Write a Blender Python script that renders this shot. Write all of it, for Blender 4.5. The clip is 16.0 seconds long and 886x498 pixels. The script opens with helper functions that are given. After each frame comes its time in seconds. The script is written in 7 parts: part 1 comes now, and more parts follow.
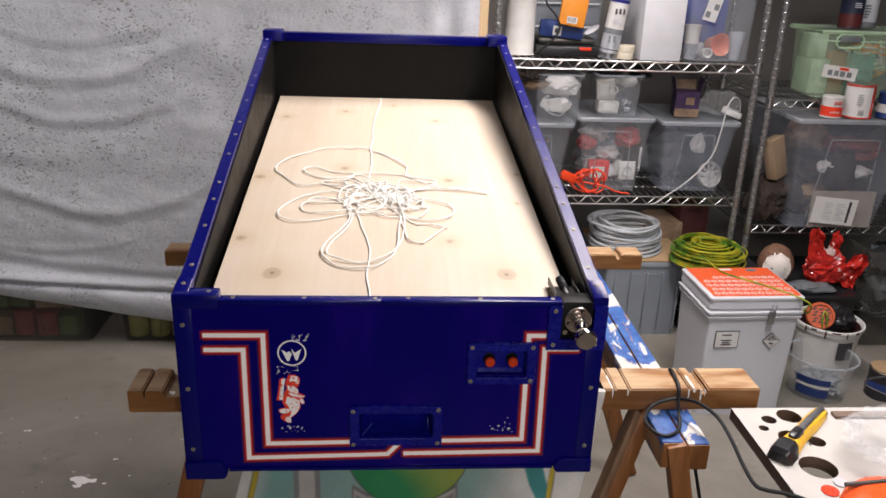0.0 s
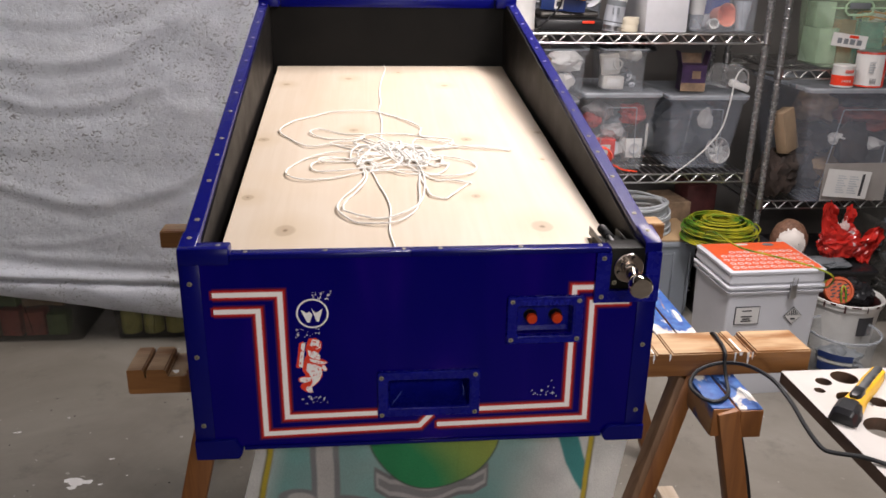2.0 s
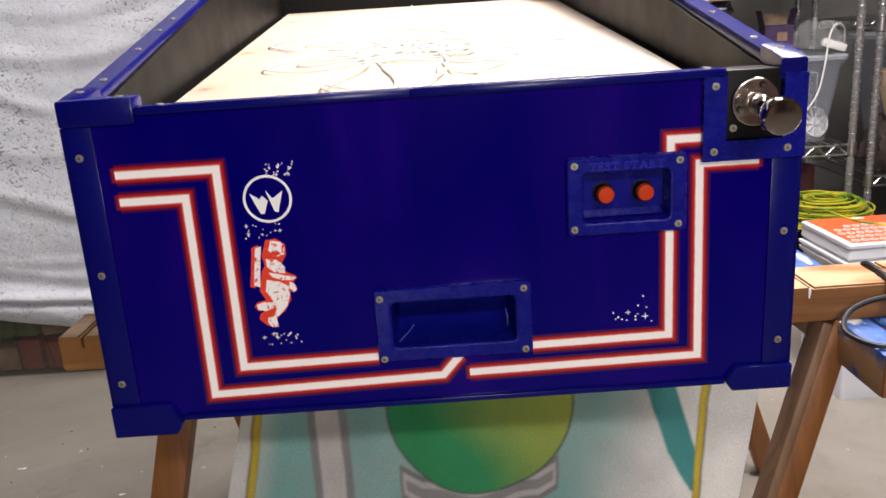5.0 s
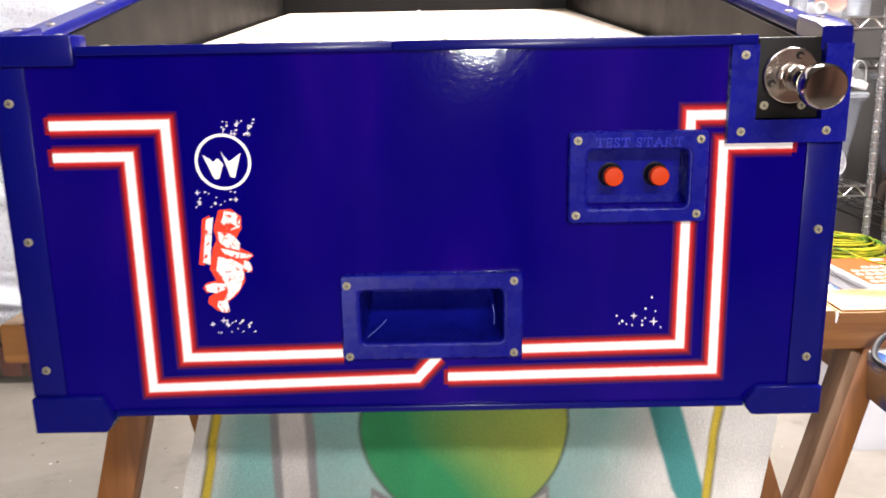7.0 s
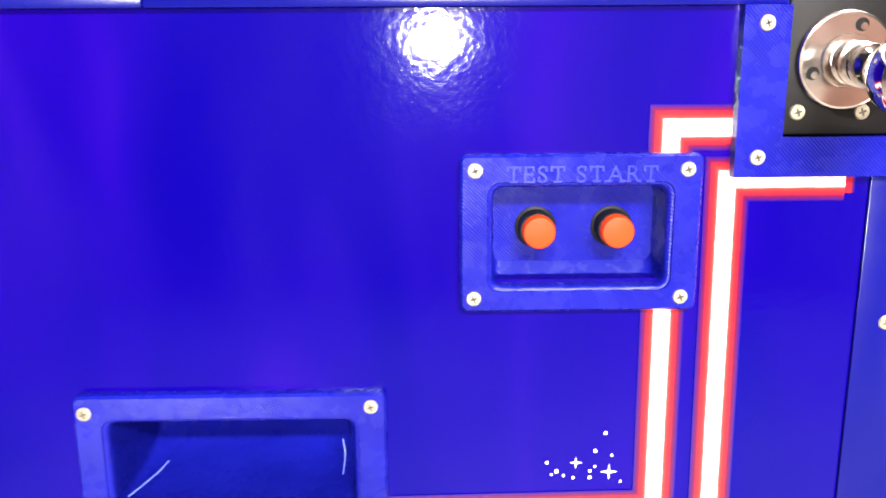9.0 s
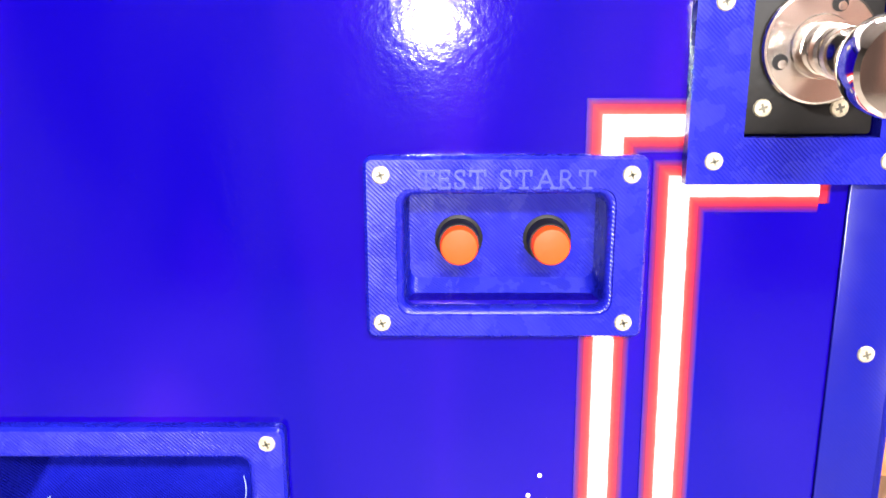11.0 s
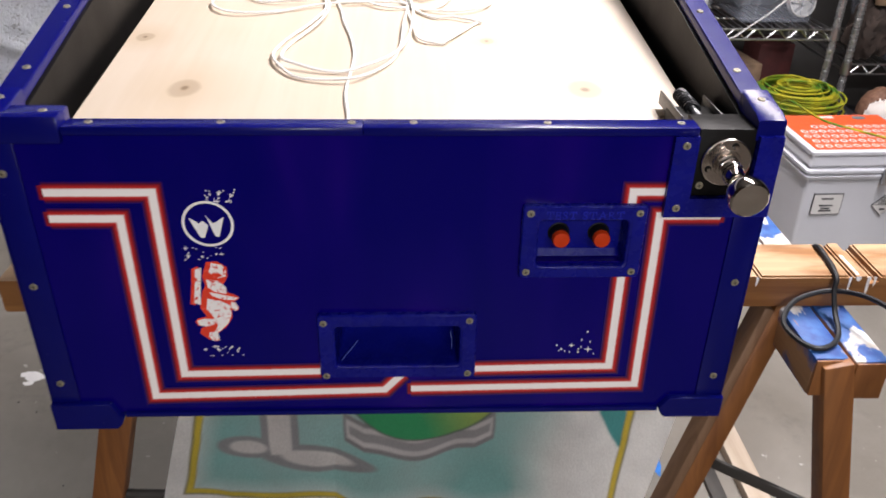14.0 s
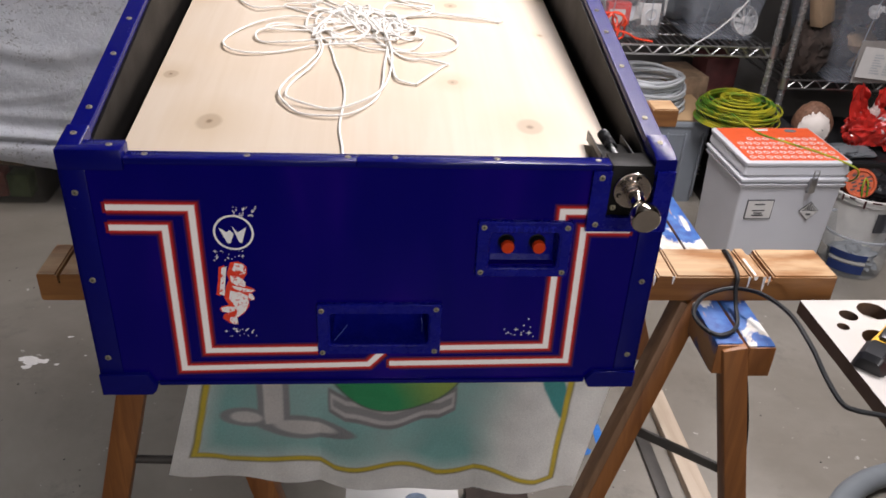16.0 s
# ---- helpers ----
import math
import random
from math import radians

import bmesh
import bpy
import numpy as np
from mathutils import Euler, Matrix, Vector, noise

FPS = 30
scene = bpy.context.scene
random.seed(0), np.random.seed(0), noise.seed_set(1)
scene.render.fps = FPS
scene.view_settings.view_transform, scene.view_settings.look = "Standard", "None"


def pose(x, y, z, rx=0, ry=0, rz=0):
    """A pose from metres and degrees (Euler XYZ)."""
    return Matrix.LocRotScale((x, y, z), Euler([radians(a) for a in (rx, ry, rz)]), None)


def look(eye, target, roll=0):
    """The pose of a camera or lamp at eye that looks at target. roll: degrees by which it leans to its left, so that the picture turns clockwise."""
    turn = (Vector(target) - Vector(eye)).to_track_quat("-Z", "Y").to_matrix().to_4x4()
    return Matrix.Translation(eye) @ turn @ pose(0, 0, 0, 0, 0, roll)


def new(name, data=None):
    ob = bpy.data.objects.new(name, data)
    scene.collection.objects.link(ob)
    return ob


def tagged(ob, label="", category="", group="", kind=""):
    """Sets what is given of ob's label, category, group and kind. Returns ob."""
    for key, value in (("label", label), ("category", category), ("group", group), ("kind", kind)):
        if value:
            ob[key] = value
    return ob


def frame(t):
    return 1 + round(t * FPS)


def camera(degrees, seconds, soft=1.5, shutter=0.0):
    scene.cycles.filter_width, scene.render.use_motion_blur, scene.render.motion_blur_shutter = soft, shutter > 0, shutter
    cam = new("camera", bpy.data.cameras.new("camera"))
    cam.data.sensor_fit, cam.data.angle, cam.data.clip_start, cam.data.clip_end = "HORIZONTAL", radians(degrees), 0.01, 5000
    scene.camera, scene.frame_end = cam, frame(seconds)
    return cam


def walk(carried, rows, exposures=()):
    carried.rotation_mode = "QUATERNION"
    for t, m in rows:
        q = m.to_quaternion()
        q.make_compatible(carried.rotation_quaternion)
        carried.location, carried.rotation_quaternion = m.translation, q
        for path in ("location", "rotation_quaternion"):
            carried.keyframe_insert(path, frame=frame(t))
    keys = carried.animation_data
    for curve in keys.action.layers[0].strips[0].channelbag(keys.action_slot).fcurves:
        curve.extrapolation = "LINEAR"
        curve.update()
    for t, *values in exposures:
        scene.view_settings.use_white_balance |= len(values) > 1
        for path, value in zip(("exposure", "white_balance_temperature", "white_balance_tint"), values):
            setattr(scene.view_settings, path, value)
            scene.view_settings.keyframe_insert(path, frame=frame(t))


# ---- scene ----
cam = camera(57.4, 16.0, 1.6, 0.5)
PATH = [
    (0, (-0.014, -0.95, 1.365), (0.132, 0.918, 0.665), 2.1),
    (0.5, (-0.018, -0.943, 1.342), (0.128, 0.925, 0.642), 2.0),
    (1, (-0.024, -0.931, 1.319), (0.124, 0.937, 0.62), 1.8),
    (1.5, (-0.039, -0.9, 1.284), (0.116, 0.966, 0.583), 1.3),
    (2, (-0.062, -0.872, 1.26), (0.114, 0.998, 0.573), 0.8),
    (2.5, (-0.063, -0.834, 1.22), (0.12, 1.039, 0.543), 0.4),
    (3, (-0.044, -0.774, 1.179), (0.083, 1.126, 0.569), 0.1),
    (3.5, (-0.029, -0.741, 1.131), (0.051, 1.168, 0.54), 0.2),
    (4, (-0.024, -0.707, 1.088), (0.022, 1.204, 0.5), -0.2),
    (4.5, (-0.015, -0.65, 1.027), (0.022, 1.268, 0.461), -3.7),
    (4.7, (-0.01, -0.631, 1.006), (0.01, 1.289, 0.448), -4.0),
    (6.8, (0.013, -0.558, 0.953), (-0.031, 1.367, 0.411), -2.1),
    (7, (0.014, -0.539, 0.929), (0.012, 1.406, 0.464), -1.0),
    (7.5, (0.036, -0.457, 0.929), (0.038, 1.489, 0.467), -0.9),
    (8, (0.053, -0.383, 0.923), (0.085, 1.568, 0.484), -0.6),
    (8.5, (0.067, -0.338, 0.906), (0.102, 1.613, 0.47), -0.6),
    (9, (0.087, -0.309, 0.911), (0.114, 1.642, 0.473), -0.4),
    (9.5, (0.105, -0.284, 0.911), (0.126, 1.664, 0.458), -0.2),
    (9.7, (0.113, -0.273, 0.911), (0.118, 1.673, 0.45), -0.2),
    (11.8, (0.126, -0.263, 0.916), (0.106, 1.669, 0.402), -0.0),
    (12, (0.119, -0.276, 0.935), (0.101, 1.646, 0.383), 0.2),
    (12.5, (0.091, -0.314, 0.987), (0.098, 1.581, 0.349), -0.2),
    (13, (0.078, -0.381, 1.034), (0.069, 1.471, 0.279), -0.2),
    (13.5, (0.052, -0.465, 1.08), (0.089, 1.335, 0.208), 0.4),
    (14, (0.015, -0.528, 1.143), (0.097, 1.206, 0.149), 1.1),
    (14.5, (-0.003, -0.575, 1.189), (0.121, 1.126, 0.144), 1.9),
    (15, (-0.004, -0.63, 1.225), (0.134, 1.068, 0.177), 2.2),
    (15.5, (-0.005, -0.657, 1.237), (0.154, 1.043, 0.196), 2.8),
    (16, (0.001, -0.674, 1.24), (0.166, 1.046, 0.234), 3.1),
]
EXPOSURES = [(0, -.07, 6500, 10), (1.5, -.03, 6500, 10), (3, .02, 6500, 10), (3.8, .15, 6500, 10), (4.5, .44, 6500, 10), (5.5, .95, 6500, 10), (7, 1.6, 6500, 10), (8, 2.58, 6500, 10), (9, 3.52, 6450, 10), (11.8, 3.8, 6400, 10), (12.3, 3.4, 6350, 10),
             (12.8, 2.4, 6300, 10), (13.3, 1.2, 6300, 10), (14, .38, 6250, 10), (14.6, .24, 6250, 10), (15.2, .06, 6300, 10), (16, -.02, 6300, 10)]
walk(cam, [(t, look(eye, target, roll)) for t, eye, target, roll in PATH], EXPOSURES)

# ---- world and light ----
world = bpy.data.worlds.new("world")
scene.world = world
world.use_nodes = True
world.node_tree.nodes["Background"].inputs["Color"].default_value = (0.75, 0.82, 1.0, 1)
world.node_tree.nodes["Background"].inputs["Strength"].default_value = 0.004


def area_lamp(name, where, target, size_x, size_y, watts, colour, spread=180):
    data = bpy.data.lights.new(name, "AREA")
    data.shape, data.size, data.size_y = "RECTANGLE", size_x, size_y
    data.energy, data.color, data.spread = watts, colour, radians(spread)
    lamp = new(name, data)
    lamp.matrix_world = look(where, target)
    return lamp


# ceiling key light on the shelving side, unseen fill lights added over the cloth side, the near end and the work table,
# and a fixed lamp for the highlight in the gloss paint
area_lamp("key_or_fill_light", (0.62, 1.00, 2.20), (0.15, 0.80, 0.5), 1.3, 0.22, 46, (1.0, 0.905, 0.875), 172)
# Three fill lamps added to brighten cloth, towel and floor; no source seen.
area_lamp("key_or_fill_light", (-1.3, 0.95, 2.24), (-1.2, 1.60, 0.9), 0.12, 1.2, 13.5, (1.0, 0.94, 0.92), 128)
area_lamp("key_or_fill_light", (0.50, -2.25, 2.20), (0.40, 0.1, 0.3), 1.2, 0.12, 23, (1.0, 0.94, 0.93))
area_lamp("key_or_fill_light", (0.98, 0.25, 2.22), (1.00, 0.28, 0), 0.12, 0.9, 20, (1.0, 0.96, 0.97), 150)
# Fixed stand-in for the light whose highlight shows in the gloss paint.
work = bpy.data.lights.new("highlight_lamp", "AREA")
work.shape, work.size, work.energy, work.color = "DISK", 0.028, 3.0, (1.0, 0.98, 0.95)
new("highlight_lamp", work).matrix_world = look((0.098, -1.2, 0.962), (0.05, 0, 0.85))


# ---- materials ----
def rgb(r, g, b):
    return (r, g, b, 1)


class Nodes:
    """A node material under construction."""

    def __init__(self, name, rough=0.5, metal=0.0, spec=0.5):
        self.mat = bpy.data.materials.new(name)
        self.mat.use_nodes = True
        self.tree = self.mat.node_tree
        self.bsdf = self.tree.nodes["Principled BSDF"]
        self.bsdf.inputs["Roughness"].default_value = rough
        self.bsdf.inputs["Metallic"].default_value = metal
        self.bsdf.inputs["Specular IOR Level"].default_value = spec
        self.coord = self.tree.nodes.new("ShaderNodeTexCoord").outputs["Object"]

    def add(self, kind, **values):
        node = self.tree.nodes.new(kind)
        for key, value in values.items():
            node.inputs[key.replace("_", " ")].default_value = value
        return node

    def link(self, a, b):
        self.tree.links.new(a, b)

    def scaled(self, sx, sy, sz, source=None):
        node = self.tree.nodes.new("ShaderNodeMapping")
        node.inputs["Scale"].default_value = (sx, sy, sz)
        self.link(source or self.coord, node.inputs["Vector"])
        return node.outputs["Vector"]

    def offset(self, x, y, z):
        node = self.tree.nodes.new("ShaderNodeMapping")
        node.inputs["Location"].default_value = (x, y, z)
        self.link(self.coord, node.inputs["Vector"])
        return node.outputs["Vector"]

    def noise(self, scale, detail=4, vector=None, rough=0.55, warp=0.0):
        node = self.add("ShaderNodeTexNoise", Scale=scale, Detail=detail, Roughness=rough, Distortion=warp)
        self.link(vector or self.coord, node.inputs["Vector"])
        return node.outputs["Fac"]

    def ramp(self, fac, stops):
        node = self.tree.nodes.new("ShaderNodeValToRGB")
        while len(node.color_ramp.elements) < len(stops):
            node.color_ramp.elements.new(0.5)
        for element, (place, colour) in zip(node.color_ramp.elements, stops):
            element.position, element.color = place, colour
        self.link(fac, node.inputs["Fac"])
        return node.outputs["Color"]

    def mix(self, fac, a, b, mode="MIX"):
        node = self.tree.nodes.new("ShaderNodeMix")
        node.data_type, node.blend_type = "RGBA", mode
        for value, socket in ((fac, node.inputs[0]), (a, node.inputs[6]), (b, node.inputs[7])):
            if isinstance(value, bpy.types.NodeSocket):
                self.link(value, socket)
            else:
                socket.default_value = value
        return node.outputs[2]

    def math(self, op, a, b=0.0, c=0.0):
        node = self.tree.nodes.new("ShaderNodeMath")
        node.operation = op
        for value, socket in zip((a, b, c), node.inputs):
            if isinstance(value, bpy.types.NodeSocket):
                self.link(value, socket)
            else:
                socket.default_value = value
        return node.outputs[0]

    def bump(self, height, strength, distance=0.001):
        node = self.add("ShaderNodeBump", Strength=strength, Distance=distance)
        self.link(height, node.inputs["Height"])
        self.link(node.outputs["Normal"], self.bsdf.inputs["Normal"])
        return self

    def colour(self, source):
        socket = self.bsdf.inputs["Base Color"]
        if isinstance(source, bpy.types.NodeSocket):
            self.link(source, socket)
        else:
            socket.default_value = source
        return self

    def rough(self, source):
        self.link(source, self.bsdf.inputs["Roughness"])
        return self


def plain(name, colour, rough=0.5, metal=0.0, vary=0.12, scale=25, bump=0.15, grain=300, spec=0.5):
    """A surface of one colour with slight mottling, uneven gloss and fine grain."""
    n = Nodes(name, rough, metal, spec)
    big = n.noise(scale, 5)
    dark = tuple(c * (1 - vary) for c in colour) + (1,)
    light = tuple(min(1, c * (1 + vary)) for c in colour) + (1,)
    n.colour(n.ramp(big, [(0.3, dark), (0.7, light)]))
    n.rough(n.math("MULTIPLY_ADD", n.noise(scale * 2.3, 4), 0.25, max(0.02, rough - 0.12)))
    n.bump(n.noise(grain, 3), bump)
    return n.mat


def wood(name, dark, light, along="X", rough=0.6, fine=1.0, worn=None):
    """Sawn timber with grain along one axis; worn: the paler tone painted on top sides for scuffs and light from above.
    """
    n = Nodes(name, rough)
    s = {"X": (1.2, 22, 22), "Y": (22, 1.2, 22), "Z": (22, 22, 1.2)}[along]
    v = n.scaled(*(a * fine for a in s))
    rings = n.noise(2.0, 6, v, 0.6, 1.2)
    blot = n.noise(6, 4)
    base = n.ramp(rings, [(0.3, dark + (1,)), (0.5, tuple((a + b) / 2 for a, b in zip(dark, light)) + (1,)), (0.72, light + (1,))])
    base = n.mix(n.math("MULTIPLY", blot, 0.55), base, tuple(c * 0.55 for c in dark) + (1,))
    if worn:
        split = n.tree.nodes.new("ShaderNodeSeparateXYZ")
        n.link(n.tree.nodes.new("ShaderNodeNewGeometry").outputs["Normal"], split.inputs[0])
        # Upward sides are painted paler, part scuffs and part light from above.
        lit_scuff = n.math("MULTIPLY", n.math("MAXIMUM", split.outputs[2], 0.0), n.math("MULTIPLY_ADD", n.noise(16, 5, n.scaled(0.5, 1.5, 1)), 1.5, 0.0))
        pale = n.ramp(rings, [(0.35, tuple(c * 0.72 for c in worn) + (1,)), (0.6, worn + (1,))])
        base = n.mix(n.ramp(lit_scuff, [(0.52, rgb(0, 0, 0)), (0.82, rgb(0.92, 0.92, 0.92))]), base, pale)
    n.colour(base)
    n.bump(rings, 0.3)
    return n.mat


def clear(name, tint, body=0.3, rough=0.12, dye=0.06, wrinkle=0.15, fold=60):
    """Thin cloudy plastic: see-through, with a share of milky body."""
    n = Nodes(name, rough)
    n.colour(tint + (1,))
    see = n.tree.nodes.new("ShaderNodeBsdfTransparent")
    see.inputs["Color"].default_value = tuple(1 - dye + dye * c for c in tint) + (1,)
    blend = n.tree.nodes.new("ShaderNodeMixShader")
    haze = n.math("MULTIPLY_ADD", n.noise(9, 4), body, body * 0.5)
    n.link(haze, blend.inputs[0])
    n.link(see.outputs[0], blend.inputs[1])
    n.link(n.bsdf.outputs[0], blend.inputs[2])
    n.link(blend.outputs[0], n.tree.nodes["Material Output"].inputs["Surface"])
    n.bump(n.noise(fold, 3, None, 0.6, 1.0), wrinkle, 0.001 if wrinkle < 0.5 else 0.006)
    return n.mat


def gloss_blue():
    n = Nodes("blue_paint_with_reflections", 0.13, 0.0, 0.15)
    # Slanting violet streaks painted into the colour stand for reflections in the gloss.
    lean = n.tree.nodes.new("ShaderNodeMapping")
    lean.inputs["Rotation"].default_value = (0, radians(-24), 0)
    lean.inputs["Scale"].default_value = (13, 1, 3.2)
    n.link(n.coord, lean.inputs["Vector"])
    n.colour(n.ramp(n.noise(1.0, 2, lean.outputs["Vector"], 0.45, 0.3), [(0.40, rgb(0.0014, 0.0002, 0.108)), (0.54, rgb(0.0036, 0.0003, 0.122)), (0.68, rgb(0.0110, 0.0009, 0.148))]))
    n.rough(n.math("MULTIPLY_ADD", n.noise(30, 4), 0.07, 0.03))
    peel = n.math("ADD", n.noise(300, 3, None, 0.6), n.math("MULTIPLY", n.noise(90, 2), 0.8))
    n.bump(peel, 0.10, 0.0006)
    return n.mat


def printed_blue(name, spec, deep):
    n = Nodes(name, 0.36, 0.0, spec)
    low, high = ((0.0026, 0.0036, 0.145), (0.0044, 0.0062, 0.200)) if deep > 0.8 else ((0.0032, 0.0044, 0.166), (0.0038, 0.0053, 0.182))
    n.colour(n.ramp(n.noise(40, 4), [(0.3, rgb(*(c * deep for c in low))), (0.75, rgb(*(c * deep for c in high)))]))
    wave = n.add("ShaderNodeTexWave", Scale=420.0, Distortion=1.2, Detail=2.0)
    wave.bands_direction = "DIAGONAL"
    n.link(n.coord, wave.inputs["Vector"])
    n.rough(n.math("MULTIPLY_ADD", n.noise(120, 3), 0.34 if deep > 0.8 else 0.10, 0.11 if deep > 0.8 else 0.20))
    n.bump(n.math("ADD", n.math("MULTIPLY", wave.outputs["Fac"], 0.7), n.noise(260, 3)), 0.42 if deep > 0.8 else 0.05, 0.0004)
    return n.mat


KNOTS = [(-0.173, 0.135, 1.5), (0.165, 0.136, 1.6), (-0.241, 0.51, 1.0), (0.106, 0.505, 1.0), (0.239, 0.54, 0.8), (-0.235, 0.25, 0.9),
         (0.09, 0.245, 0.7), (-0.09, 0.56, 0.9), (-0.235, 0.88, 0.8), (-0.105, 0.93, 0.8), (0.10, 0.87, 0.8), (0.005, 0.985, 0.5), (0.22, 0.40, 0.4)]


def plywood():
    n = Nodes("spruce_plywood", 0.55)
    v = n.scaled(26, 1.3, 1)
    grain = n.noise(2.2, 6, v, 0.55, 0.8)
    colour = n.ramp(grain, [(0.2, rgb(0.490, 0.403, 0.306)), (0.5, rgb(0.525, 0.441, 0.348)), (0.75, rgb(0.548, 0.470, 0.380))])
    colour = n.mix(n.ramp(n.noise(5, 3), [(0.45, rgb(0, 0, 0)), (0.8, rgb(0.5, 0.5, 0.5))]), colour, rgb(0.510, 0.402, 0.284))
    bend = n.tree.nodes.new("ShaderNodeMix")
    bend.data_type, bend.blend_type = "RGBA", "LINEAR_LIGHT"
    bend.inputs[0].default_value = 0.004
    wob = n.add("ShaderNodeTexNoise", Scale=30.0, Detail=3.0)
    n.link(n.coord, wob.inputs["Vector"])
    n.link(n.coord, bend.inputs[6])
    n.link(wob.outputs["Color"], bend.inputs[7])
    split = n.tree.nodes.new("ShaderNodeSeparateXYZ")
    n.link(bend.outputs[2], split.inputs[0])
    for x, y, size in KNOTS:
        dx = n.math("MULTIPLY", n.math("SUBTRACT", split.outputs[0], x), 1.0 / (0.0105 * size))
        dy = n.math("MULTIPLY", n.math("SUBTRACT", split.outputs[1], y), 1.0 / (0.0125 * size))
        d = n.math("SQRT", n.math("ADD", n.math("MULTIPLY", dx, dx), n.math("MULTIPLY", dy, dy)))
        halo = n.ramp(n.math("MULTIPLY", d, 0.27), [(0.0, rgb(0.62, 0.62, 0.62)), (0.35, rgb(0.42, 0.42, 0.42)), (1.0, rgb(0, 0, 0))])
        core = n.ramp(d, [(0.12, rgb(0.95, 0.95, 0.95)), (0.3, rgb(0.35, 0.35, 0.35)), (0.75, rgb(0.35, 0.35, 0.35)), (1.0, rgb(0, 0, 0))])
        colour = n.mix(halo, colour, rgb(0.43, 0.325, 0.205))
        colour = n.mix(core, colour, rgb(0.17, 0.115, 0.065))
    n.colour(colour)
    n.bump(grain, 0.12)
    return n.mat


def velvet():
    n = Nodes("crushed_silver_fabric", 0.72)
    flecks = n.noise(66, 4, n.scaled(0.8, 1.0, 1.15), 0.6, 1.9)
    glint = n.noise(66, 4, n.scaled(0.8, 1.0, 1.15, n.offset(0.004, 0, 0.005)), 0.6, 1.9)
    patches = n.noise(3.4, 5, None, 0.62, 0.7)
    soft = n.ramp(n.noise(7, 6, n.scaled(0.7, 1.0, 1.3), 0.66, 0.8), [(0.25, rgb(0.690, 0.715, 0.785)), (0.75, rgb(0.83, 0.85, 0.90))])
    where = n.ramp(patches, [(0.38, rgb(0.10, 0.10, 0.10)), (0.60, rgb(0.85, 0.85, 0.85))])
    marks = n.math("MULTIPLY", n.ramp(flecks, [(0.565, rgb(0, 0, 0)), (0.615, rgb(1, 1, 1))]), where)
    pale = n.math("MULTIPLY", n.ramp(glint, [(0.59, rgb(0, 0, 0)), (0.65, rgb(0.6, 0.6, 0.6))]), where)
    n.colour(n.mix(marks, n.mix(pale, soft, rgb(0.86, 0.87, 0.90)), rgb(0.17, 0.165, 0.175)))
    n.bsdf.inputs["Sheen Weight"].default_value = 0.4
    n.bump(n.math("ADD", n.noise(22, 5, None, 0.65, 1.0), n.math("MULTIPLY", flecks, -0.7)), 0.45, 0.005)
    return n.mat


def concrete():
    n = Nodes("painted_concrete_floor", 0.55)
    base = n.ramp(n.noise(1.6, 6, None, 0.62, 0.5), [(0.3, rgb(0.145, 0.128, 0.104)), (0.55, rgb(0.220, 0.201, 0.173)), (0.75, rgb(0.298, 0.279, 0.248))])
    base = n.mix(n.ramp(n.noise(7, 7, None, 0.75), [(0.56, rgb(0, 0, 0)), (0.70, rgb(0.45, 0.45, 0.45))]), base, rgb(0.085, 0.075, 0.065))
    base = n.mix(n.ramp(n.noise(48, 3), [(0.70, rgb(0, 0, 0)), (0.73, rgb(0.55, 0.55, 0.55))]), base, rgb(0.6, 0.58, 0.55))
    n.colour(base)
    n.rough(n.math("MULTIPLY_ADD", n.noise(6, 5), 0.4, 0.33))
    n.bump(n.noise(150, 4), 0.2, 0.002)
    return n.mat


def reflected_wall_tone():
    """Reddish-brown tone in long slanting patches, put on an unseen wall to mirror in gloss and chrome."""
    n = Nodes("mirrored_red_brown", 0.85)
    lean = n.tree.nodes.new("ShaderNodeMapping")
    lean.inputs["Rotation"].default_value = (0, radians(28), 0)
    lean.inputs["Scale"].default_value = (1.9, 1, 0.45)
    n.link(n.coord, lean.inputs["Vector"])
    n.colour(n.ramp(n.noise(1.0, 3, lean.outputs["Vector"], 0.5, 0.4), [(0.40, rgb(0.05, 0.030, 0.024)), (0.60, rgb(0.52, 0.29, 0.22))]))
    n.bump(n.noise(60, 4), 0.3, 0.002)
    return n.mat


def stripe_paint():
    """Airbrushed stripe: white in the middle, red at the borders, a soft dark edge."""
    n = Nodes("airbrushed_stripe", 0.16)
    uv = n.tree.nodes.new("ShaderNodeUVMap")
    split = n.tree.nodes.new("ShaderNodeSeparateXYZ")
    n.link(uv.outputs[0], split.inputs[0])
    across = n.math("ABSOLUTE", n.math("MULTIPLY_ADD", split.outputs[1], 2.0, -1.0))
    fuzz = n.math("MULTIPLY_ADD", n.noise(160, 3), 0.06, -0.03)
    n.colour(n.ramp(n.math("ADD", across, fuzz), [(0.27, rgb(0.88, 0.82, 0.79)), (0.42, rgb(0.50, 0.030, 0.026)), (0.57, rgb(0.36, 0.012, 0.016)),
                                                 (0.78, rgb(0.08, 0.003, 0.025)), (1.0, rgb(0.0025, 0.0004, 0.12))]))
    n.bump(n.noise(330, 2), 0.12, 0.0006)
    return n.mat


def striped_wire(name, a, b, scale):
    n = Nodes(name, 0.4)
    n.colour(n.ramp(n.noise(scale, 2), [(0.42, a + (1,)), (0.60, b + (1,))]))
    return n.mat


